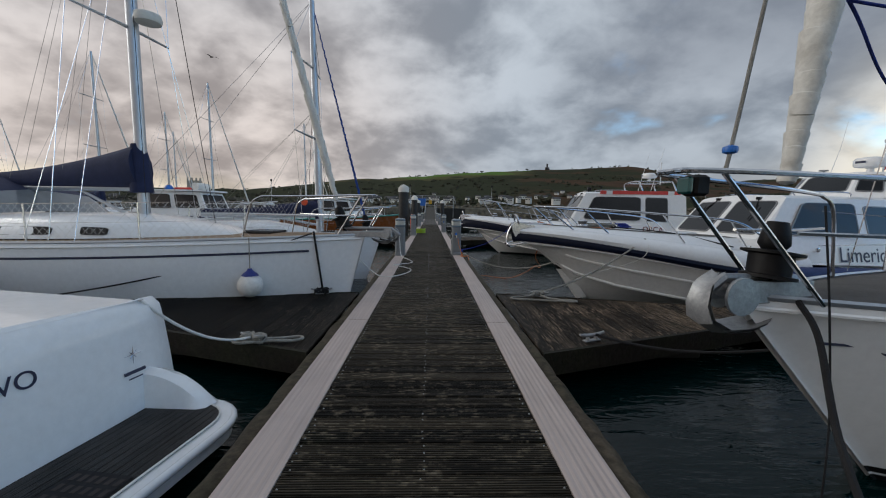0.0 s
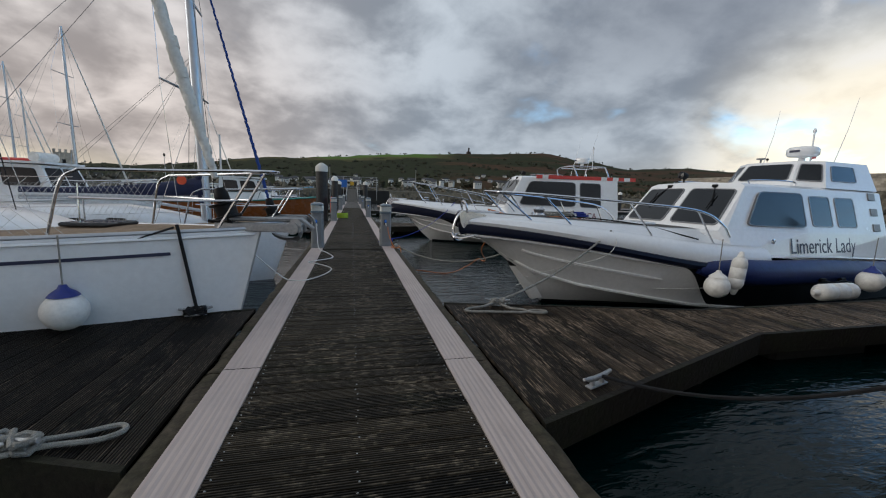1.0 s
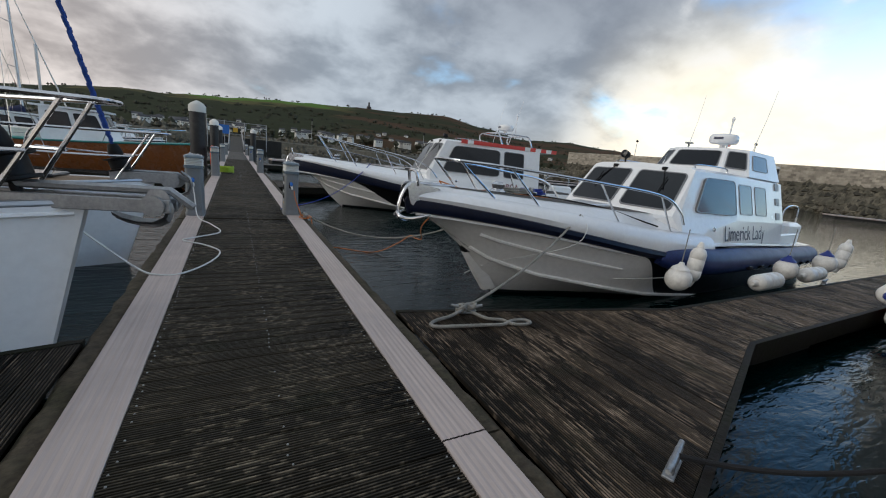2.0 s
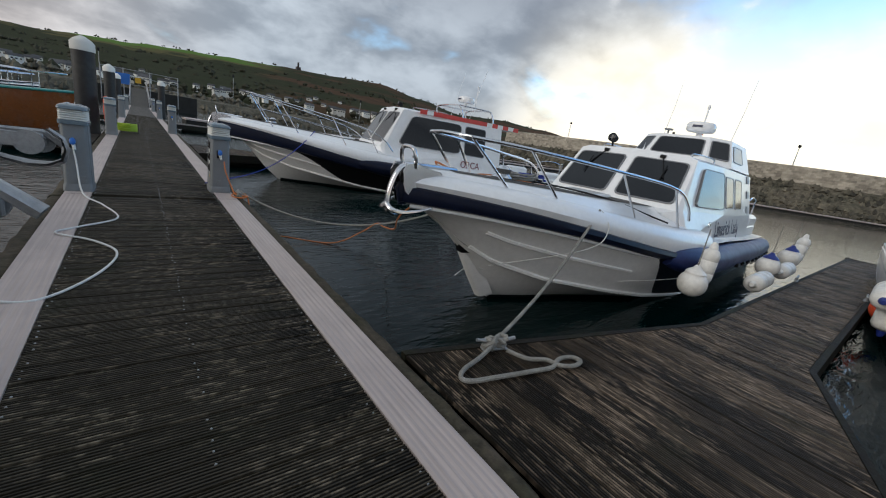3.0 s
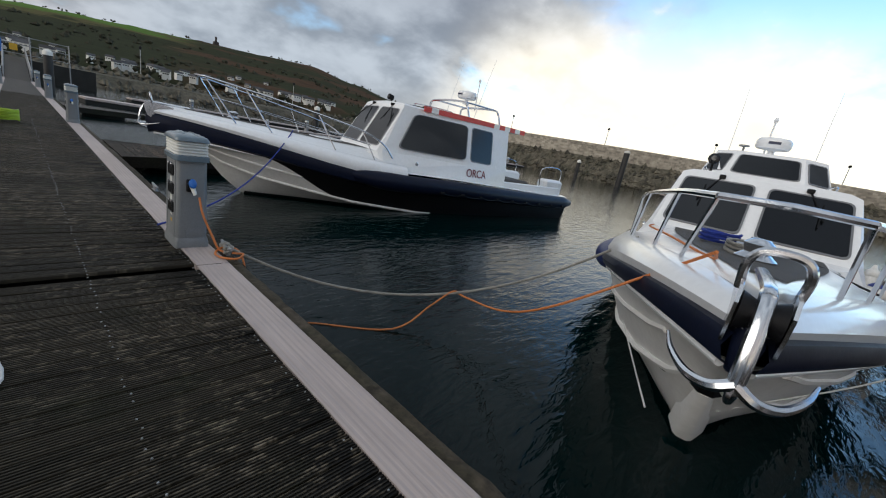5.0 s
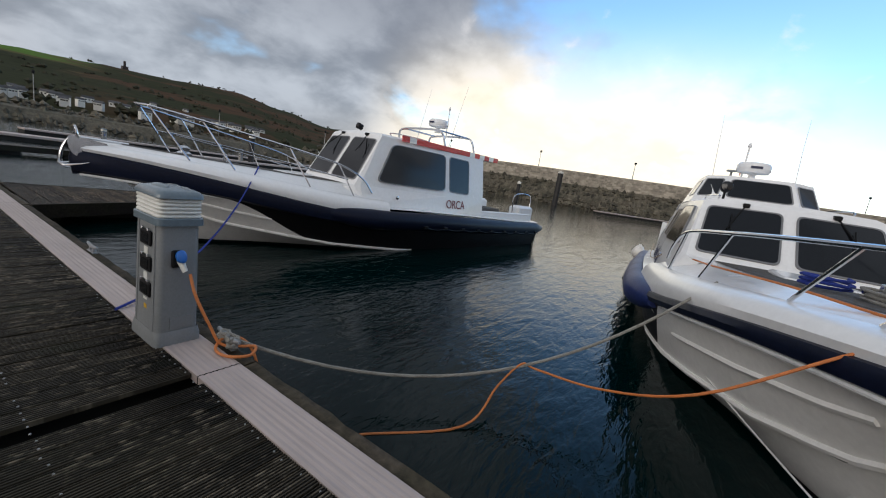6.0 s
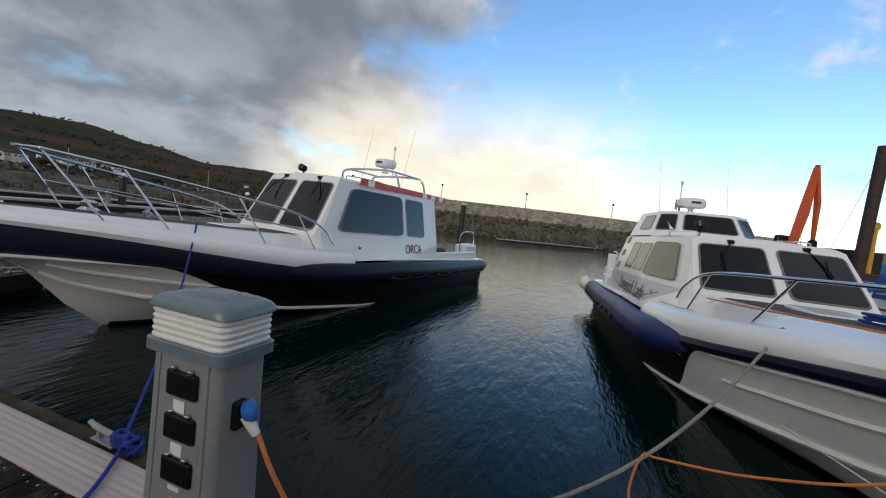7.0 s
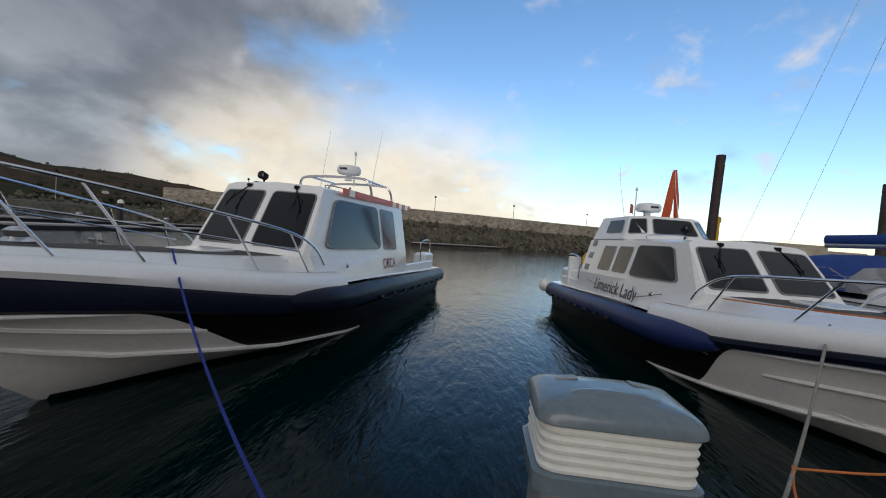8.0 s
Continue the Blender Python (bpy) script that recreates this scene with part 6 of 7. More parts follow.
# ---------------------------------------------------------------- further boats on the far side of the walkway
def launch(name, label, m, L, beam, hull_mat, house_mat, top_mat, house=(.34, .66), z=.75, hz=1.75, rails=True, deck_mat=None):
    b = thing(name, label, "boat", m)
    half = lambda s: max(.04, beam / 2 * (1 - (1 - min(s / (.55 * L), 1)) ** 2.2))
    sheer = lambda s: z + .35 * max(0, 1 - s / (.7 * L)) ** 1.5
    S = [0, .1, .3, .6, 1, 1.6, 2.4, 3.4, 4.6, 6, L] if L > 6 else [0, .1, .3, .6, 1, 1.6, 2.4, 3.4, L]
    h = Shape()
    for sd in (-1, 1):
        h.grid([[(s + .5 * max(0, 1 - s / 2) * t, sd * max(.02, half(s) * (1 - .35 * t ** 2)), sheer(s) + (-.75 - sheer(s)) * t) for t in (0, .15, .3, .5, .75, 1)] for s in S])
    h.add([(L, -half(L), sheer(L)), (L, half(L), sheer(L)), (L, half(L) * .65, -.75), (L, -half(L) * .65, -.75)], [(0, 1, 2, 3)])
    part("hull", h, hull_mat, b, smooth=True)
    part("deck", Shape().grid([[(s, half(s) * t * .97, sheer(s) - .02 + .05 * (1 - t * t)) for t in (-1, -.5, 0, .5, 1)] for s in S]), deck_mat or WHITE, b)
    for sd in (-1, 1):
        part("rubbing_strake", Shape().tube([(s, sd * (half(s) + .01), sheer(s) - .03) for s in S], .035, 6), top_mat, b, smooth=True)
    a, e = house[0] * L, house[1] * L
    w0, w1 = half(a) * .72, half(e) * .76
    A = [(a, -w0, z + .1), (a + .45, -w0 * .85, hz), (a + .45, w0 * .85, hz), (a, w0, z + .1)]
    B = [(e, -w1, z), (e, -w1 * .92, hz + .05), (e, w1 * .92, hz + .05), (e, w1, z)]
    k = Shape().grid([A, B])
    k.add(A, [(0, 1, 2, 3)])
    k.add(B, [(0, 1, 2, 3)])
    hs = part("wheelhouse", k, house_mat, b)
    part("roof", Shape().slab([(a + .25, -w0 * .95), (e + .25, -w1), (e + .25, w1), (a + .25, w0 * .95)], hz + .04, hz + .11), WHITE, b)
    window_on(hs, "windscreen", [A[3], A[0], A[1], A[2]], .06, .48, .40, .92, out=.012, round_=.12)
    window_on(hs, "windscreen", [A[3], A[0], A[1], A[2]], .52, .94, .40, .92, out=.012, round_=.12)
    for q in ([A[0], B[0], B[1], A[1]], [B[3], A[3], A[2], B[2]]):
        for u0, u1 in ((.10, .46), (.54, .92)):
            window_on(hs, "side_window", q, u0, u1, .40, .90, out=.012, round_=.12)
    if rails:
        for sd in (-1, 1):
            top = [(.2, sd * .1, sheer(.2) + .55)] + [(s, sd * (half(s) - .06), sheer(s) + .55) for s in (1, 1.8, a)] + [(a + .3, sd * (half(a) - .06), sheer(a))]
            part("bow_rail", Shape().tube(curve_pts(top, 24), .016, 6), STEEL, b, smooth=True)
            for s in (1, 1.8, 2.6):
                if s < a:
                    part("stanchion", Shape().tube([(s, sd * (half(s) - .06), sheer(s) + .54), (s, sd * (half(s) - .06), sheer(s))], .012, 5), STEEL, b)
    return b, a, e, hz, sheer, half


b, a, e, hz, sh, hf = launch("motor_cruiser", "white motor cruiser with dark windows and liferaft on the roof", pose(-6.6, 16.6, 0, 0, 0, 174), 7.6, 2.7, WHITE, WHITE, WHITE, (.36, .74), .80, 2.0)
part("liferaft_canister", Shape().tube([(a + .9, -.4, hz + .27), (a + .9, .4, hz + .27)], .17, 12), FENDERW, b, "white liferaft canister", smooth=True)
part("roof_light", Shape().lathe([(.16, 0), (.17, .1), (.1, .2)], 12, pose(e - .6, .2, hz + .12)), BLUEPAINT, b)
part("roof_pad", Shape().box(e - 1.5, e - .7, -.4, .1, hz + .11, hz + .24, c=.04), RED, b)
for k in range(3):
    part("lettering_bar", Shape().box(-.18, .18, -.004, .004, -.05, .05), LETTER, b, m=pose(a - .2 + k * .52, hf(a) * .75 + .02, .95))
b, a, e, hz, sh, hf = launch("wooden_launch", "varnished wooden launch with teal and white wheelhouse", pose(-1.9, 23.4, 0, 0, 0, 178), 8.4, 2.7, VARN, WHITE, GREENP, (.30, .55), .78, 1.95, deck_mat=GREENP)
part("launch_mast", Shape().tube([(e + .2, 0, .8), (e + .2, 0, 4.2)], .05, 8), MASTM, b)
part("deck_locker", Shape().box(e + .5, e + 1.7, -.5, .5, .75, 1.15, c=.04), FENDERW, b)
b, *_ = launch("motor_boat", "small white open motor boat", pose(-5.5, 26.8, 0, 0, 0, 184), 6.2, 2.2, WHITE, WHITE, BLUETUBE, (.30, .6), .6, 1.6)

rng = random.Random(77)
proto, *_ = launch("motor_boat", "small white motor boat moored further down the marina", pose(-12, 34.5, 0, 0, 0, 176), 6.8, 2.4, WHITE, WHITE, NAVYTUBE, (.32, .64), .65, 1.7)
tagged(proto, group="boats further down the marina")
for x, y, r in ((-4, 32.5, 180), (-14, 40, 178), (-5.5, 38.8, 181), (-22, 37, 175), (-27, 30, 170), (-6, 47.5, 180), (-15, 49, 184), (-33, 44, 172), (-21, 22, 186), (-30, 18, 176)):
    copy_thing(proto, pose(x, y, 0, 0, 0, r + rng.uniform(-3, 3)))
far_y = yacht("sailing_yacht", "white sailing yacht moored further down the marina", pose(-14, 31, 0, 0, 0, 178), 8.5, 2.8, .9, .65, 3.4, 11, NAVY, hood=None, drum=False, wires=True, swage=.06, boom_z=1.6)
tagged(far_y, group="yachts further down the marina")
for x, y, r in ((-18, 25.5, 182), (-24, 41, 177), (-11, 45, 180), (-34, 34, 175), (-30, 52, 183), (-42, 27, 180)):
    copy_thing(far_y, pose(x, y, 0, 0, 0, r))


# ---------------------------------------------------------------- walkway furniture
def pedestal():
    p = thing("service_pedestal", "grey plastic power pedestal with louvred lamp top on the walkway edge", "power pedestal", group="service pedestals")
    w = .19
    def rr(a, z, c=.055):
        """A square ring of half width a with rounded corners."""
        out = []
        for cx, cy, g in ((a - c, a - c, 0), (-a + c, a - c, 90), (-a + c, -a + c, 180), (a - c, -a + c, 270)):
            out += [(cx + c * math.cos(radians(g + 22.5 * k)), cy + c * math.sin(radians(g + 22.5 * k)), z) for k in range(5)]
        return out

    part("plinth", Shape().grid([rr(.215, 0), rr(.215, .05), rr(.20, .10)], wrap=True), PEDM, p, smooth=True)
    s = Shape().grid([rr(.196, .05), rr(.186, .45), rr(.182, .86)], wrap=True)
    part("body", s, PEDM, p, "grey tapered body", smooth=True)
    for sx in (-1, 1):
        for sy in (-1, 1):
            part("corner_rib", Shape().tube([(sx * .188, sy * .135, .09), (sx * .178, sy * .128, .85)], .016, 6), PEDM, p, smooth=True)
    part("rim", Shape().grid([rr(.19, .845), rr(.212, .85), rr(.212, .895), rr(.205, .90), rr(.15, .90)], wrap=True), PEDCAP, p, "blue-grey rim", smooth=True)
    for k in range(5):
        z = .90 + k * .026
        part("louvre", Shape().grid([rr(.165, z), rr(.197, z + .003), rr(.199, z + .012), rr(.19, z + .023), rr(.165, z + .026)], wrap=True), LOUVRE, p, "milky lamp louvre", smooth=True)
    lid = Shape().grid([rr(.17, 1.028), rr(.207, 1.029), rr(.212, 1.034), rr(.209, 1.050), rr(.203, 1.062, .06), rr(.192, 1.072, .06), rr(.165, 1.083, .06), rr(.12, 1.092, .055), rr(.06, 1.097, .03)], wrap=True)
    lid.add(rr(.06, 1.097, .03), [tuple(range(20))])
    ld = part("lid", lid, PEDCAP, p, "glossy blue-grey domed lid", smooth=True)
    for sy in (-1, 1):
        part("lid_pad", Shape().box(-.03, .03, -.032, .032, 0, .007, c=.003), PEDM, ld, m=pose(.085, sy * .105, 1.088, sy * -9, 4, 0))
    dome = Shape().lathe([(.135, -.012), (.125, .004), (.10, .013), (.06, .019), (.0, .022)], 24)
    dome.v = [(x * .42, y, z) for x, y, z in dome.v]
    part("lid_brow", dome, PEDCAP, ld, smooth=True, m=pose(-.085, 0, 1.086, 0, -7, 0))
    for k, z in enumerate((.74, .56, .38)):
        o = part("meter_door", Shape().box(-.022, .005, -.080, .080, -.052, .052, c=.008), BLACK, p, "black hinged meter window", m=pose(-.187, -.015 + .0 * k, z))
        for hy in (-.045, .045):
            part("hinge", Shape().box(-.03, -.005, hy - .01, hy + .01, .05, .07, c=.004), STEEL, o)
        part("door_pane", Shape().box(-.025, -.02, -.058, .058, -.034, .034), GLASS, o, "dark meter glass")
        part("meter_label", Shape().box(-.002, .002, -.03, .03, -.025, .025), LOUVRE, p, m=pose(-.188, .0, z - .095))
    part("warning_label", Shape().box(-.002, .002, -.022, .022, -.016, .016), YELLOW, p, m=pose(-.191, -.01, .245))
    part("lower_panel", Shape().box(-.10, .10, -.004, .004, -.04, .04), PEDM, p, m=pose(.02, -.197, .16))
    so = part("socket", Shape().box(-.045, .045, -.02, .012, -.06, .06, c=.008), BLACK, p, "black socket with blue cover", m=pose(-.03, -.188, .62))
    part("socket_cover", Shape().lathe([(.042, 0), (.045, .03), (.03, .04)], 16, pose(.01, -.035, .02, 70, 0, 0)), BLUEPAINT, so, "blue socket cover", smooth=True)
    part("plug", Shape().tube([(.012, -.03, .0), (.035, -.075, -.075)], [.03, .022], 10), LOUVRE, so, smooth=True)
    return p


P0 = pedestal()
P0.matrix_basis = pose(.872, 11.72, 0.004) @ Matrix.Diagonal((.74, 1.10, 1.06, 1))
for x, y, r in ((-.91, 11.35, 180), (-.92, 21.0, 180), (.92, 24.6, 0), (-.92, 33, 180), (.92, 37, 0), (-.92, 46, 180), (.92, 50, 0)):
    copy_thing(P0, pose(x, y, .004, 0, 0, r if x < 0 and y > 12 else 0))


def cleat(m, group="mooring cleats"):
    c = thing("mooring_cleat", "weathered galvanised mooring cleat bolted to the pontoon", "cleat", m, group=group)
    part("horn", Shape().tube(curve_pts([(-.17, 0, .085), (-.09, 0, .07), (0, 0, .066), (.09, 0, .07), (.17, 0, .085)], 16), [.013] * 3 + [.02] * 11 + [.016] * 3, 8), GALV, c, smooth=True)
    for sx in (-.06, .06):
        part("leg", Shape().tube([(sx, 0, 0), (sx, 0, .07)], [.024, .017], 8), GALV, c)
    part("base", Shape().box(-.11, .11, -.03, .03, -.004, .012, c=.004), GALV, c)
    return c


C0 = cleat(pose(1.88, 3.36, -.012, 0, 0, 20))
for x, y, z, r in ((1.90, 5.62, -.012, -15), (-1.80, 5.66, -.012, 12), (-1.85, 3.22, -.012, -20), (1.13, 11.27, .0, 88), (1.13, 12.85, -.02, 88), (1.13, 14.5, -.02, 90), (9.6, 4.25, -.012, 4), (9.6, 5.2, -.012, 4), (3.2, 18.9, -.012, 15)):
    copy_thing(C0, pose(x, y, z, 0, 0, r))


def rope(name, label, pts, r, mat, n=40, cat="rope", seg=7):
    c = [Vector(p) for p in (curve_pts(pts, n) if len(pts) < 19 else pts)]
    return single(name, Shape().tube(c, r, seg), mat, label, cat, smooth=True)


def knot(c, mat, r=.016, size=.09, seed=1):
    """Turns of rope round a cleat."""
    rg = random.Random(seed)
    pts = []
    for k in range(44):
        a = k * .62
        pts.append(Vector(c) + Vector((math.cos(a) * size * (1 + .25 * math.sin(a * .37)), math.sin(a * 2) * size * .45, .04 + .035 * math.sin(a * 1.3) + rg.uniform(-.006, .012))))
    return pts


lady = lambda s, v, z: LADY_POSE @ Vector((s, v, z))
orca = lambda s, v, z: ORCA_POSE @ Vector((s, v, z))
rope("mooring_rope", "grey rope from the cleat up to the cabin boat's bow", sag((1.95, 5.64, .06), lady(2.3, -.92, 1.05), .12) , .016, ROPE)
rope("rope_coil", "loose grey rope looped flat on the finger pontoon", [(1.87, 5.60, .05), (1.68, 5.54, .01), (1.47, 5.47, .01), (1.38, 5.40, .01), (1.42, 5.34, .01), (1.62, 5.30, .01), (1.9, 5.25, .01), (2.1, 5.22, .01), (2.24, 5.27, .012), (2.38, 5.25, .012), (2.40, 5.18, .012), (2.29, 5.16, .012), (2.18, 5.21, .014), (2.14, 5.30, .016), (2.0, 5.37, .02), (1.9, 5.5, .04)], .017, ROPE, 110)
rope("hitched_rope", "grey rope turns made fast round a cleat", knot((1.90, 5.62, .0), ROPE, seed=2), .016, ROPE)
rope("mooring_rope", "grey rope from the walkway cleat to the cabin boat's bow", sag((1.14, 11.22, .07), lady(2.7, .95, 1.02), .62), .015, ROPE)
rope("shore_power_cable", "orange cable looped down from the pedestal socket", [(.92, 11.46, .55), (.93, 11.38, .40), (1.0, 11.3, .18), (1.06, 11.25, .04), (1.16, 11.15, .03), (1.22, 11.05, .05), (1.14, 10.98, .03), (1.02, 11.06, .025), (1.0, 11.2, .03), (1.1, 11.3, .05), (1.22, 11.24, .04), (1.24, 11.08, -.05), (1.26, 11.0, -.3), (1.4, 10.9, -.43)], .011, ROPEO, 90, "cable")
g0, g1 = Vector((1.14, 11.22, .07)), lady(2.7, .95, 1.02)
mid = g0.lerp(g1, .56) - Vector((0, 0, .61))
rope("shore_power_cable", "orange cable hanging from the mooring rope to the cabin boat", [(1.47, 10.23, -.46), (1.57, 10.18, -.42), (2.21, 9.68, -.40), mid + Vector((-.22, .10, -.16)), mid + Vector((.0, 0, .02)), mid + Vector((.06, -.12, .0)), (2.85, 8.85, .06), (2.55, 8.25, .42), lady(.95, .48, 1.06), lady(.60, .22, 1.32)], .010, ROPEO, 60, "cable")
rope("hitched_rope", "grey rope turns made fast round a cleat", [p for p in knot((0, 0, 0), ROPE, seed=4)], .015, ROPE).matrix_basis = pose(1.13, 11.27, .01, 0, 0, 88)
bow_o = orca(2.6, -.60, 1.20)
rope("mooring_rope", "bright blue rope from the walkway cleat to the patrol boat", sag((1.15, 12.7, .07), bow_o, .28), .012, ROPEB)
rope("hitched_rope", "bright blue rope turns made fast round a cleat", knot((0, 0, 0), ROPEB, seed=6), .015, ROPEB).matrix_basis = pose(1.13, 12.65, .0, 0, 0, 88)
rope("rope_tail", "loose blue rope end across the edge strip", [(1.12, 12.65, .05), (1.0, 12.55, .03), (.85, 12.42, .03), (.74, 12.35, .02)], .012, ROPEB)
rope("mooring_rope", "black rope from the finger cleat to the yacht", sag((1.92, 3.36, .06), (4.4, 2.15, .72), .30), .016, ROPEK)
bowp = lambda s, v, z: BOW_YACHT @ Vector((s, v, z))
rope("mooring_rope", "thick black rope hanging from the yacht's bow fairlead", [bowp(.30, -.15, .93), bowp(.27, -.30, .75), (2.06, .86, .30), (1.72, .25, -.01), (1.14, -.6, .02)], .018, ROPEK)
for v, z in ((-1.15, 1.35), (1.1, 1.5)):
    rope("headsail_sheet", "blue sheet from the furled headsail to the yacht's side deck", [bowp(.62, 0, 2.75), bowp(2.2, v * .5, 2.3), bowp(5.6, v, z)], .010, ROPEB)
rope("thin_line", "thin dark line hanging from the yacht's pulpit", [bowp(.35, -.2, 1.5), bowp(.38, -.26, .9), bowp(.42, -.3, .2), bowp(.43, -.3, -.4)], .006, ROPEK)
rope("halyard_tail", "grey braided halyard with a blue bobble clipped to the pulpit", [bowp(-.27, -.13, 1.69), bowp(-.23, -.13, 1.9), bowp(.1, -.1, 3.6), bowp(.9, 0, 7)], .011, ROPE)
single("rope_bobble", Shape().lathe([(.015, -.024), (.036, -.016), (.04, 0), (.036, .016), (.015, .024)], 12, Matrix.Translation(bowp(-.25, -.13, 1.80))), BLUEPAINT, "round blue plastic rope stopper above the pulpit", "rope stopper", smooth=True)
nav = thing("navigation_light", "black bow navigation light with teal lens under the pulpit rail", "lamp", BOW_YACHT @ pose(-.42, -.06, 1.60))
part("housing", Shape().box(-.02, .08, -.06, .06, -.06, .06, c=.015), BLACK, nav)
part("lens", Shape().box(-.055, -.022, -.052, .052, -.048, .048, c=.012), TEALGLASS, nav, "teal glass lens")
part_fur = single("furler_badge", Shape().box(-.06, .06, -.003, .003, -.016, .016), LOUVRE, "white bar on the furling drum", "badge", m=BOW_YACHT @ pose(.30, -.098, 1.18, 0, -18, -35))
for k, (s, w) in enumerate(((.62, .13), (.98, .10))):
    single("hull_badge", Shape().box(-w, w, -.004, .004, -.008, .008), LETTER, "short black bar on the yacht's bow", "badge", m=BOW_YACHT @ pose(s, -(.40 * s + .012) + .06, .66, 0, 0, -21))
single("hull_badge", Shape().lathe([(.05, -.004), (.05, .004)], 16, basis(BOW_YACHT @ Vector((.82, -.285, .66)), (1, -.24, 0), (0, 0, 1))), LETTER, "round black emblem on the yacht's bow", "badge")
single("mast_radar", Shape().lathe([(.05, -.03), (.20, 0), (.22, .06), (.20, .14), (.08, .18)], 18, NEAR_YACHT @ pose(3.97, 0, 4.62)), LOUVRE, "grey radar dome bracketed to the yacht's mast", "radar", smooth=True)
nyp = lambda s, v, z: NEAR_YACHT @ Vector((s, v, z))
rope("mooring_rope", "black rope along the yacht's side from its bow", sag(nyp(.75, .42, 1.02), nyp(4.4, 1.72, .05), .12), .012, ROPEK)
rope("mooring_rope", "black doubled rope from the yacht's bow down to the cleat", sag(nyp(.72, .42, 1.05), (-1.78, 5.64, .06), .0), .018, ROPEK)
rope("hitched_rope", "black rope turns made fast round a cleat", knot((0, 0, 0), ROPEK, seed=9), .018, ROPEK).matrix_basis = pose(-1.8, 5.66, .0, 0, 0, 12)
rope("mooring_rope", "white rope from the motor boat's stern to the finger cleat", sag((-2.31, 2.28, .66), (-1.88, 3.2, .05), .14), .013, ROPEW)
rope("hitched_rope", "grey rope heaped round a cleat", knot((0, 0, 0), ROPE, size=.12, seed=12), .016, ROPE).matrix_basis = pose(-1.85, 3.22, .0, 0, 0, -20)
rope("rope_coil", "grey rope end looped on the finger pontoon", [(-1.85, 3.22, .03), (-1.6, 3.3, .01), (-1.42, 3.36, .01), (-1.36, 3.3, .01), (-1.45, 3.22, .01), (-1.7, 3.2, .012), (-1.95, 3.12, .012), (-2.05, 3.2, .012), (-1.9, 3.3, .02)], .016, ROPE, 50)
rope("shore_power_cable", "white cable trailing from the pedestal over the boards", [(-.93, 11.15, .60), (-.90, 11.05, .4), (-.84, 10.8, .05), (-.62, 10.3, .012), (-.45, 9.6, .012), (-.75, 9.2, .012), (-.9, 8.95, .02), (-.62, 8.7, .012), (-.42, 8.3, .012), (-.50, 7.8, .012), (-.74, 7.35, .012), (-.95, 7.3, .015), (-1.2, 7.4, .1), (-1.9, 7.6, .7)], .010, ROPEW, 90, "cable")
rope("bow_string", "white line strung from the cabin boat's stem to its fenders", sag(lady(1.25, -.12, .15), lady(4.2, -1.5, .15), .10), .006, ROPEW)
rope("bow_string", "white line looped over the cabin boat's rubbing band", [lady(2.3, -.95, 1.05), lady(2.25, -1.1, .85), lady(2.0, -1.0, .6), lady(1.3, -.2, .2)], .006, ROPEW)
rope("mooring_rope", "white line from the cabin boat's collar down to the water", sag(lady(5.0, 1.72, .45), lady(1.3, .30, -.10), .05), .008, ROPEW)
rope("deck_line", "brown line lying along the cabin boat's side deck", [lady(5.2, 1.38, .95), lady(6, 1.46, .78), lady(7.2, 1.5, .72), lady(8.4, 1.46, .86)], .008, TEAK)

rope("deck_rope", "blue rope coiled loosely on the cabin boat's foredeck", [lady(2.5 + .22 * math.cos(k * .7) * (1 + .2 * math.sin(k)), .25 + .16 * math.sin(k * .7), 1.20 + .004 * k) for k in range(26)], .014, ROPEB)
rope("deck_rope", "grey rope heaped on the cabin boat's foredeck", [lady(1.9 + .30 * math.cos(k * .63) * (1 + .25 * math.sin(k * .4)), .05 + .14 * math.sin(k * .63), 1.22 + .003 * k) for k in range(30)], .013, ROPE)
rope("deck_cable", "black cable lying across the cabin boat's foredeck", [lady(1.7, .1, 1.24), lady(2.6, -.2, 1.20), lady(3.3, -.62, 1.12), lady(3.7, -.98, 1.0), lady(3.9, -1.22, .93)], .012, ROPEK, 40, "cable")
rope("deck_cable", "orange cable lying along the cabin boat's foredeck", [lady(.60, .22, 1.32), lady(1.1, .25, 1.22), lady(2.0, .62, 1.20), lady(3.2, .95, 1.12), lady(4.2, 1.05, 1.06)], .010, ROPEO, 40, "cable")


# ---------------------------------------------------------------- fenders
def ball_fender(m, r=.25, end=FENDERB, label="round white fender with a blue end"):
    f = thing("ball_fender", label, "fender", m, group="boat fenders")
    prof = [(.0 + r * math.sin(a), -r * math.cos(a)) for a in [k * .19 for k in range(1, 14)]]
    part("body", Shape().lathe(prof + [(.10, r * .92)], 18), FENDERW, f, smooth=True)
    part("end_cone", Shape().lathe([(.13, r * .82), (.10, r * 1.0), (.045, r * 1.22), (.03, r * 1.4)], 14), end, f, "moulded eye end", smooth=True)
    part("lanyard", Shape().tube([(0, 0, r * 1.35), (0, 0, r * 1.35 + .5)], .008, 5), ROPE, f)
    return f


def long_fender(m, l=.75, r=.13, end=FENDERW, label="long white cylindrical fender"):
    f = thing("fender", label, "fender", m, group="boat fenders")
    part("body", Shape().lathe([(.05, 0), (r * .8, .03), (r, .09), (r, l * .33), (r * .96, l * .34), (r, l * .35), (r, l * .66), (r * .96, l * .67), (r, l * .68), (r, l - .09), (r * .8, l - .03), (.05, l)], 16), FENDERW, f, smooth=True)
    for z, s in ((0, -1), (l, 1)):
        part("end_eye", Shape().lathe([(.06, z), (.045, z + s * .05), (.03, z + s * .09)], 10), end, f, smooth=True)
    return f


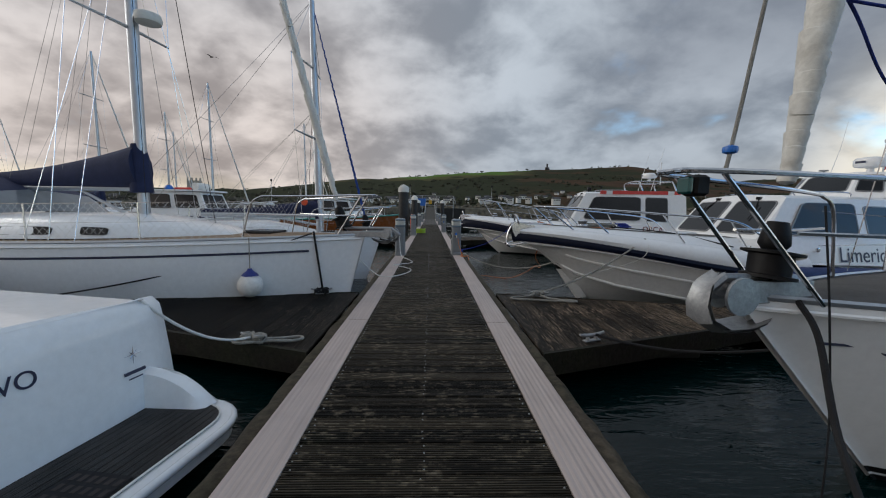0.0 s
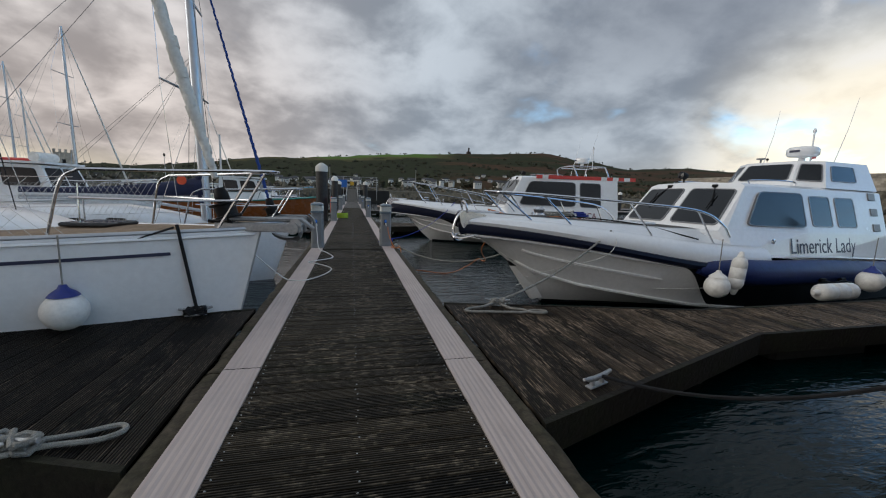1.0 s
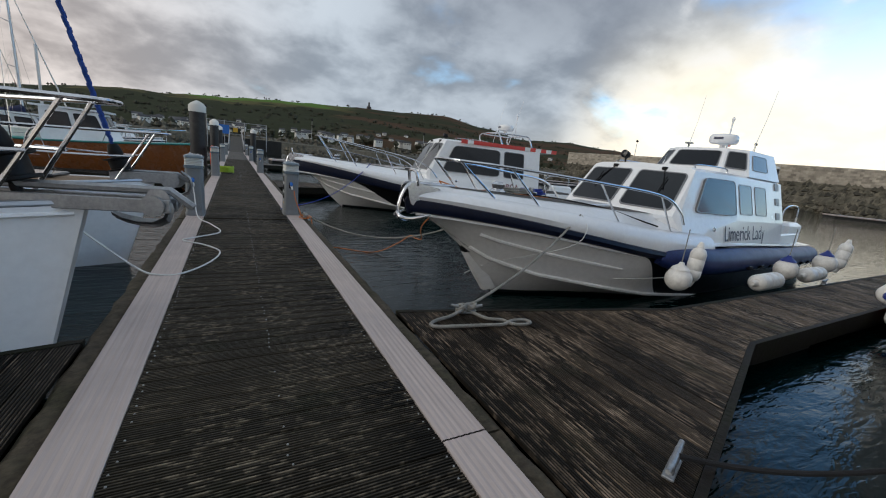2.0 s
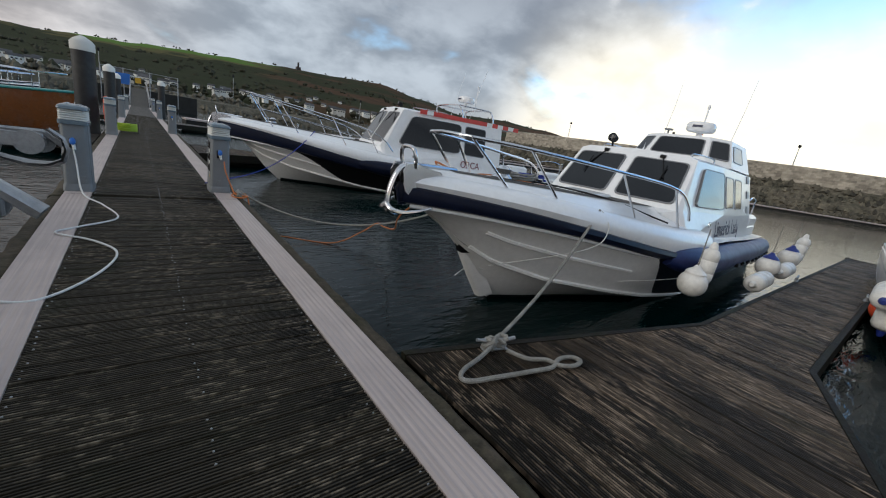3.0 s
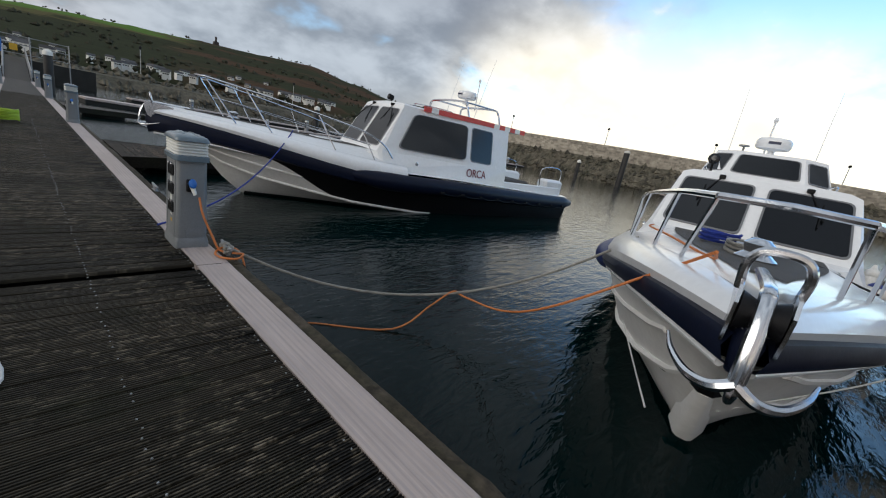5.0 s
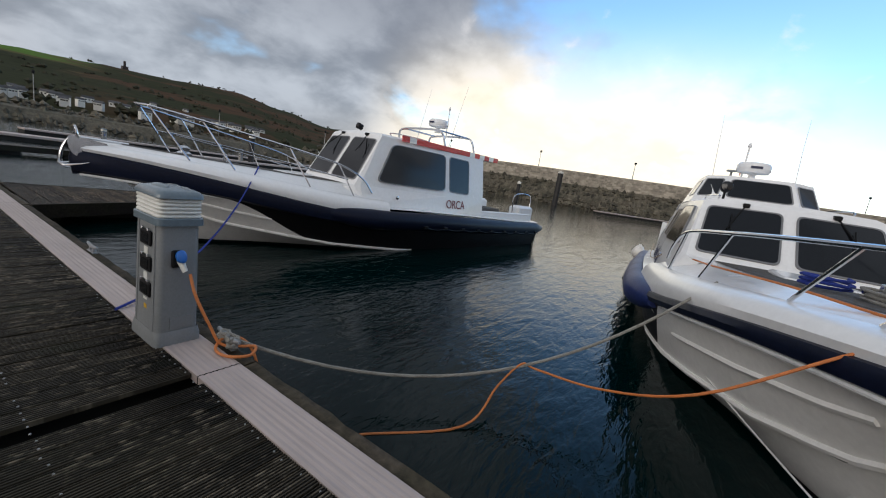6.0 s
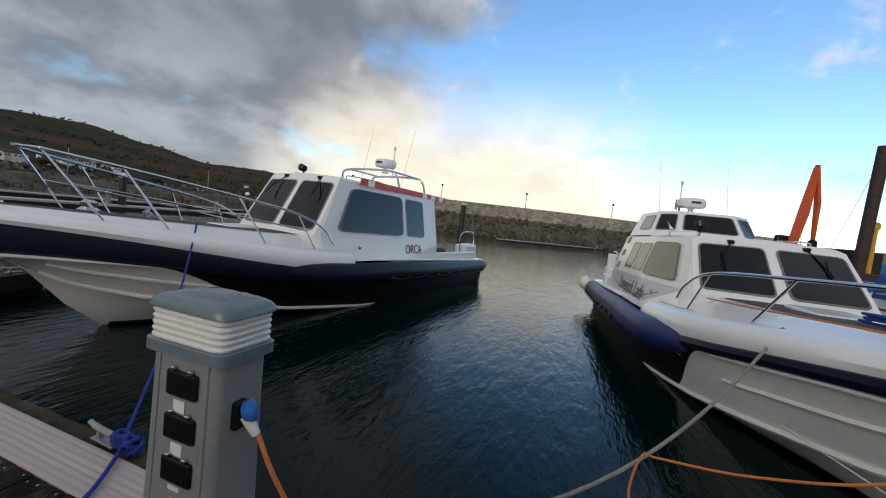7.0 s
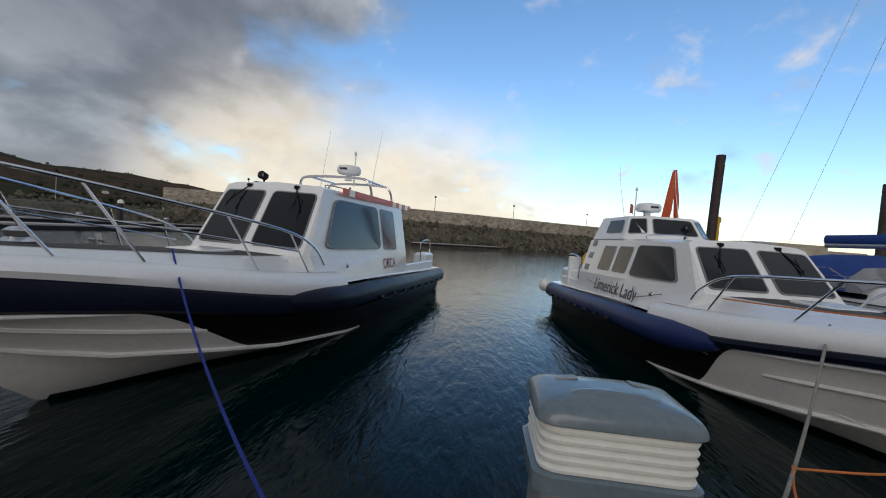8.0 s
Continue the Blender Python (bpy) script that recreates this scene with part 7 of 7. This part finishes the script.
ball_fender(pose(5.55, 5.60, .18), .18, FENDERW, "round white fender against the boat's collar")
long_fender(pose(5.92, 5.62, .12, 0, 6, 0), .52, .11, FENDERW, "cream fender hanging upright by the boat")
for x, y in ((7.25, 5.33), (9.3, 5.42)):
    long_fender(pose(x, y, .10, 0, 90, 3), .88, .14)
ball_fender(pose(8.75, 5.52, .22), .19)
ball_fender(pose(10.7, 5.6, .25), .2)
long_fender(pose(11.5, 5.62, .1, 0, 20, 0), .6, .12)
# along the yacht on the other side of the finger
for x, y, z, ry in ((7.9, 4.02, .30, 84), (8.3, 3.92, -.18, 8), (9.4, 3.95, -.15, -6), (10.4, 4.0, -.1, 4)):
    long_fender(pose(x, y, z, 0, ry, 2), .8, .15, FENDERB, "long white fender with blue ends")
single("buoy", Shape().lathe([(.22 * math.sin(a), -.22 * math.cos(a)) for a in [k * .2 for k in range(1, 15)]], 16, pose(8.8, 3.95, .05)), LIFERED, "round orange buoy beside the yacht", "buoy", smooth=True)
# the near yacht's fenders
ball_fender(NEAR_YACHT @ pose(1.58, .84, .20), .19)
for s in (5.6, 6.1, 6.45):
    ball_fender(NEAR_YACHT @ pose(s, 1.82, .42), .17)
ball_fender(LADY_POSE @ pose(11.2, 1.75, .3), .19, FENDERW, "round white fender at the boat's quarter")


# ---------------------------------------------------------------- piles, lifebuoy, hose, gangway
def pile(m, r=.29, h=2.75, label="black sleeved mooring pile with a white cap"):
    p = thing("mooring_pile", label, "pile", m, group="mooring piles")
    part("sleeve", Shape().lathe([(r, -1), (r, h - .3)], 24), PILE, p, smooth=True)
    part("cap", Shape().lathe([(r + .02, h - .32), (r + .02, h - .08), (r * .75, h + .02), (.05, h + .12)], 24), HOUSEW, p, "white conical cap", smooth=True)
    return p


pile(pose(-1.52, 21.6, 0))
for x, y in ((-1.5, 36.5), (1.6, 51), (-1.6, 52), (22, 48), (40, 53), (58, 34), (-24, 33)):
    pile(pose(x, y, 0), .28, 2.7)
pile(pose(74, 33, 0), .5, 6.0, "dark mooring pile with white cap below the harbour wall")
single("rusty_pile", Shape().lathe([(.45, -2), (.45, 10.3), (.40, 10.4)], 18, pose(43.5, -28.8, 0)), RUST, "tall dark rusty steel pile near the quay", "pile", smooth=True)
lb = thing("lifebuoy", "orange lifebuoy hung by the mooring pile", "lifebuoy", pose(-1.05, 21.35, .75))
part("ring", Shape().tube([(.02, .26 * math.cos(k * .3927), .36 * math.sin(k * .3927)) for k in range(16)], .07, 8, closed=True), LIFERED, lb, smooth=True)
part("post", Shape().tube([(.0, .1, -.75), (.0, .1, .4)], .03, 6), GALV, lb)
hose = thing("hose_coil", "green-yellow hose coiled on the walkway", "hose", pose(-.55, 22.6, .03))
hp = []
for k in range(90):
    a = k * .5
    hp.append((math.cos(a) * (.28 + .05 * math.sin(k)), math.sin(a) * (.28 + .05 * math.cos(k * 1.3)), .02 + .003 * k))
part("coil", Shape().tube(hp, .018, 6), HIVIS, hose, smooth=True)


def gangway():
    g = thing("gangway", "galvanised access bridge with handrails and a gate", "gangway", kind="structure")
    part("bridge_deck", Shape().add([(-.8, 60, -.02), (.8, 60, -.02), (.8, 76, 2.0), (-.8, 76, 2.0), (-.8, 60, -.2), (.8, 60, -.2), (.8, 76, 1.8), (-.8, 76, 1.8)], [(0, 1, 2, 3), (4, 5, 6, 7), (0, 1, 5, 4), (0, 3, 7, 4), (1, 2, 6, 5)]), PLANK_Y, g)
    for sx in (-.85, .85):
        part("handrail", Shape().tube([(sx, 58, .95), (sx, 60, 1.05), (sx, 76, 3.1)], .05, 6), GALV, g)
        part("mid_rail", Shape().tube([(sx, 60, .55), (sx, 76, 2.6)], .035, 6), GALV, g)
        for k in range(9):
            part("post", Shape().tube([(sx, 60 + 2 * k, .25 * k), (sx, 60 + 2 * k, 1.05 + .257 * k)], .035, 6), GALV, g)
    for x in (-4.0, -1.6, 1.3, 4.6):
        part("gate_post", Shape().tube([(x, 77, 0), (x, 77, 4.4)], .07, 6), GALV, g)
    for z in (2.4, 3.4, 4.3):
        part("gate_rail", Shape().tube([(-4.0, 77, z), (4.6, 77, z)], .05, 6), GALV, g)
    part("notice_board", Shape().box(-2.6, -.9, 76.7, 76.8, 2.3, 3.7), BLUEPAINT, g, "blue notice board")
    part("warning_sign", Shape().box(-.35, .3, 76.7, 76.8, 2.7, 3.4), YELLOW, g)
    part("bridge_abutment", Shape().box(-6, 7, 77, 82, -1.5, 1.9), FLOATM, g)


gangway()


def far_walkway(a, b, label="long low floating walkway across the harbour"):
    a, b = Vector((*a[:2], 0)) if len(a) == 2 else Vector(a), Vector((*b[:2], 0)) if len(b) == 2 else Vector(b)
    d = (b - a).normalized()
    n = Vector((-d.y, d.x, 0)) * 1.1
    w = thing("far_walkway", label, "pontoon", kind="structure")
    v = [a - n, b - n, b + n, a + n]
    part("deck", Shape().slab([(p.x, p.y) for p in v], -.14, .0), STRIP, w)
    part("floats", Shape().slab([(p.x, p.y) for p in [a - n * .9, b - n * .9, b + n * .9, a + n * .9]], -.7, -.15), FLOATM, w)


far_walkway((3, 46.5), (70, 52))
far_walkway((8, 62), (80, 66))
far_walkway((70, 24), (92, 8))
far_walkway((-3, 45), (-45, 40))
for k in range(6):
    copy_thing(P0, pose(10 + 11 * k, 47.2 + .9 * k, 0, 0, 0, 0))


def lamp_post(m, h=6):
    l = thing("lamp_post", "slender harbour lamp post", "lamp post", m, group="harbour lamp posts")
    part("post", Shape().tube([(0, 0, 0), (0, 0, h)], [.09, .06], 6), GALV, l)
    part("lantern", Shape().lathe([(.1, h), (.24, h + .1), (.28, h + .55), (.1, h + .8)], 8), BLACK, l)
    return l


L0 = lamp_post(pose(*on_circle(-3, 128, 3)))
for az, r, z in ((9, 126, 3), (24, 130, 3), (36, 134, 3), (-22, 126, 3), (-38, 126, 3), (52, 109, 7.2), (64, 101, 7.2), (76, 100, 7.2), (88, 107, 7.2), (99, 120, 7.2)):
    copy_thing(L0, pose(*on_circle(az, r, z)) if z < 5 else pose(*on_circle(az, r, z)) @ Matrix.Diagonal((1, 1, .62, 1)))


mk = thing("lifebuoy_station", "orange lifebuoy ring on a post by the harbour wall", "lifebuoy", Matrix.Translation(on_circle(82, 98.5, 1.9)) @ pose(0, 0, 0, 0, 0, -82))
part("ring", Shape().tube([(.72 * math.cos(k * .3927), 0, .72 * math.sin(k * .3927)) for k in range(16)], .24, 8, closed=True), LIFERED, mk, smooth=True)
part("post", Shape().tube([(0, .3, -2.2), (0, .3, .9)], .1, 6), GALV, mk)


# ---------------------------------------------------------------- work barge with excavator
def barge():
    b = thing("work_barge", "dark steel work barge with spud piles", "barge", pose(63.5, -16.6, 0, 0, 0, -62))
    part("pontoon_hull", Shape().box(-10, 20, -5, 5, -.9, 1.4, c=.15), RUST, b)
    for x, y, h in ((3.5, -4.6, 16.6),):
        part("spud", Shape().lathe([(.62, -2), (.62, h)], 18, pose(x, y, 0, 1.5, 0, 0)), RUST, b, "dark round spud pile", smooth=True)
        part("winch_frame", Shape().tube([(x + 1.4, y, 1.4), (x + 1.6, y, 7)], [.35, .2], 8), YELLOW, b)
        part("sheave", Shape().lathe([(.5, -.12), (.55, 0), (.5, .12)], 14, pose(x + 1.6, y, 7.2, 90, 0, 0)), YELLOW, b)
    part("deck_house", Shape().box(6, 11, -2, 3, 1.4, 4.2, c=.08), FLOATM, b)
    part("deck_stores", Shape().box(12, 16, -1, 3, 1.4, 2.9, c=.08), BLUEPAINT, b)
    e = thing("excavator", "orange tracked excavator on the barge with raised boom", "excavator", pose(66.5, -16.2, 1.4, 0, 0, -60))
    part("undercarriage", Shape().box(-2.2, 2.2, -1.7, -1.0, 0, 1.1, c=.25).box(-2.2, 2.2, 1.0, 1.7, 0, 1.1, c=.25), BLACK, e)
    part("upper_body", Shape().box(-2.9, 1.6, -1.6, 1.6, 1.2, 2.9, c=.15), ORANGE, e, "orange engine housing")
    part("cab", Shape().box(.2, 1.9, .5, 1.6, 2.0, 4.0, c=.15), BLACK, e)
    part("handrail", Shape().tube([(-2.8, -1.5, 2.9), (-2.8, -1.5, 3.8), (1.0, -1.5, 3.8), (1.0, -1.5, 2.9)], .05, 6), GALV, e)
    part("boom", Shape().tube([(1.4, 0, 2.2), (2.6, 0, 7.4), (3.6, 0, 13.8)], [.55, .65, .38], 4), ORANGE, e, "raised orange boom")
    part("dipper_arm", Shape().tube([(3.6, 0, 14.2), (4.7, 0, 9.0), (5.0, 0, 3.6)], [.3, .42, .25], 4), ORANGE, e)
    part("boom_ram", Shape().tube([(1.8, .5, 2.0), (3.4, .5, 6.0)], .13, 6), STEEL, e)
    part("bucket_linkage", Shape().box(4.6, 5.4, -.5, .5, 2.2, 3.8, c=.2), BLACK, e)


barge()


def quay():
    q = thing("quay", "low dark quay with stone sheds behind the barge", "quay", kind="structure")
    part("quay_wall", Shape().box(70, 140, -75, -30, -1.5, 2.2), ROCK, q)
    part("quay_shed", Shape().box(78, 92, -52, -40, 2.2, 5.2), STONE, q)
    part("quay_shed", Shape().box(86, 96, -66, -56, 2.2, 4.6), STONE, q)


quay()
single("workboat", Shape().add([(-4, -1.5, 0), (4, -1.5, 0), (5.5, 0, .9), (4, 1.5, 0), (-4, 1.5, 0), (-4, -1.7, 1.1), (4, -1.7, 1.2), (6, 0, 1.6), (4, 1.7, 1.2), (-4, 1.7, 1.1)],
       [(0, 1, 6, 5), (1, 2, 7, 6), (2, 3, 8, 7), (3, 4, 9, 8), (4, 0, 5, 9), (5, 6, 7, 8, 9)]), BLUEPAINT, "small blue open workboat near the barge", "boat", m=pose(46, -16, -.5, 0, 0, 40))


# ---------------------------------------------------------------- the seagull
def seagull():
    g = thing("seagull", "small dark seagull gliding far off", "bird", pose(-30, 46, 26))
    part("body", Shape().tube([(-.25, 0, 0), (0, 0, .03), (.28, 0, .02)], [.02, .08, .02], 6), FLOATM, g)
    for sd in (-1, 1):
        part("wing", Shape().add([(-.1, sd * .05, .03), (.12, sd * .05, .03), (.1, sd * .4, .16), (-.05, sd * .4, .16), (-.1, sd * .75, .08)], [(0, 1, 2, 3), (3, 2, 4)]), FLOATM, g)
    return g


gull = seagull()


def motions():
    """The gull glides on past the masts."""
    walk(gull, [(0.0, pose(-23.5, 43.0, 17.2, 0, 0, 150)), (2.0, pose(-25.5, 45.0, 18.4, 0, 5, 152)), (8.0, pose(-31, 50, 20.5, 0, 0, 150))])


motions()
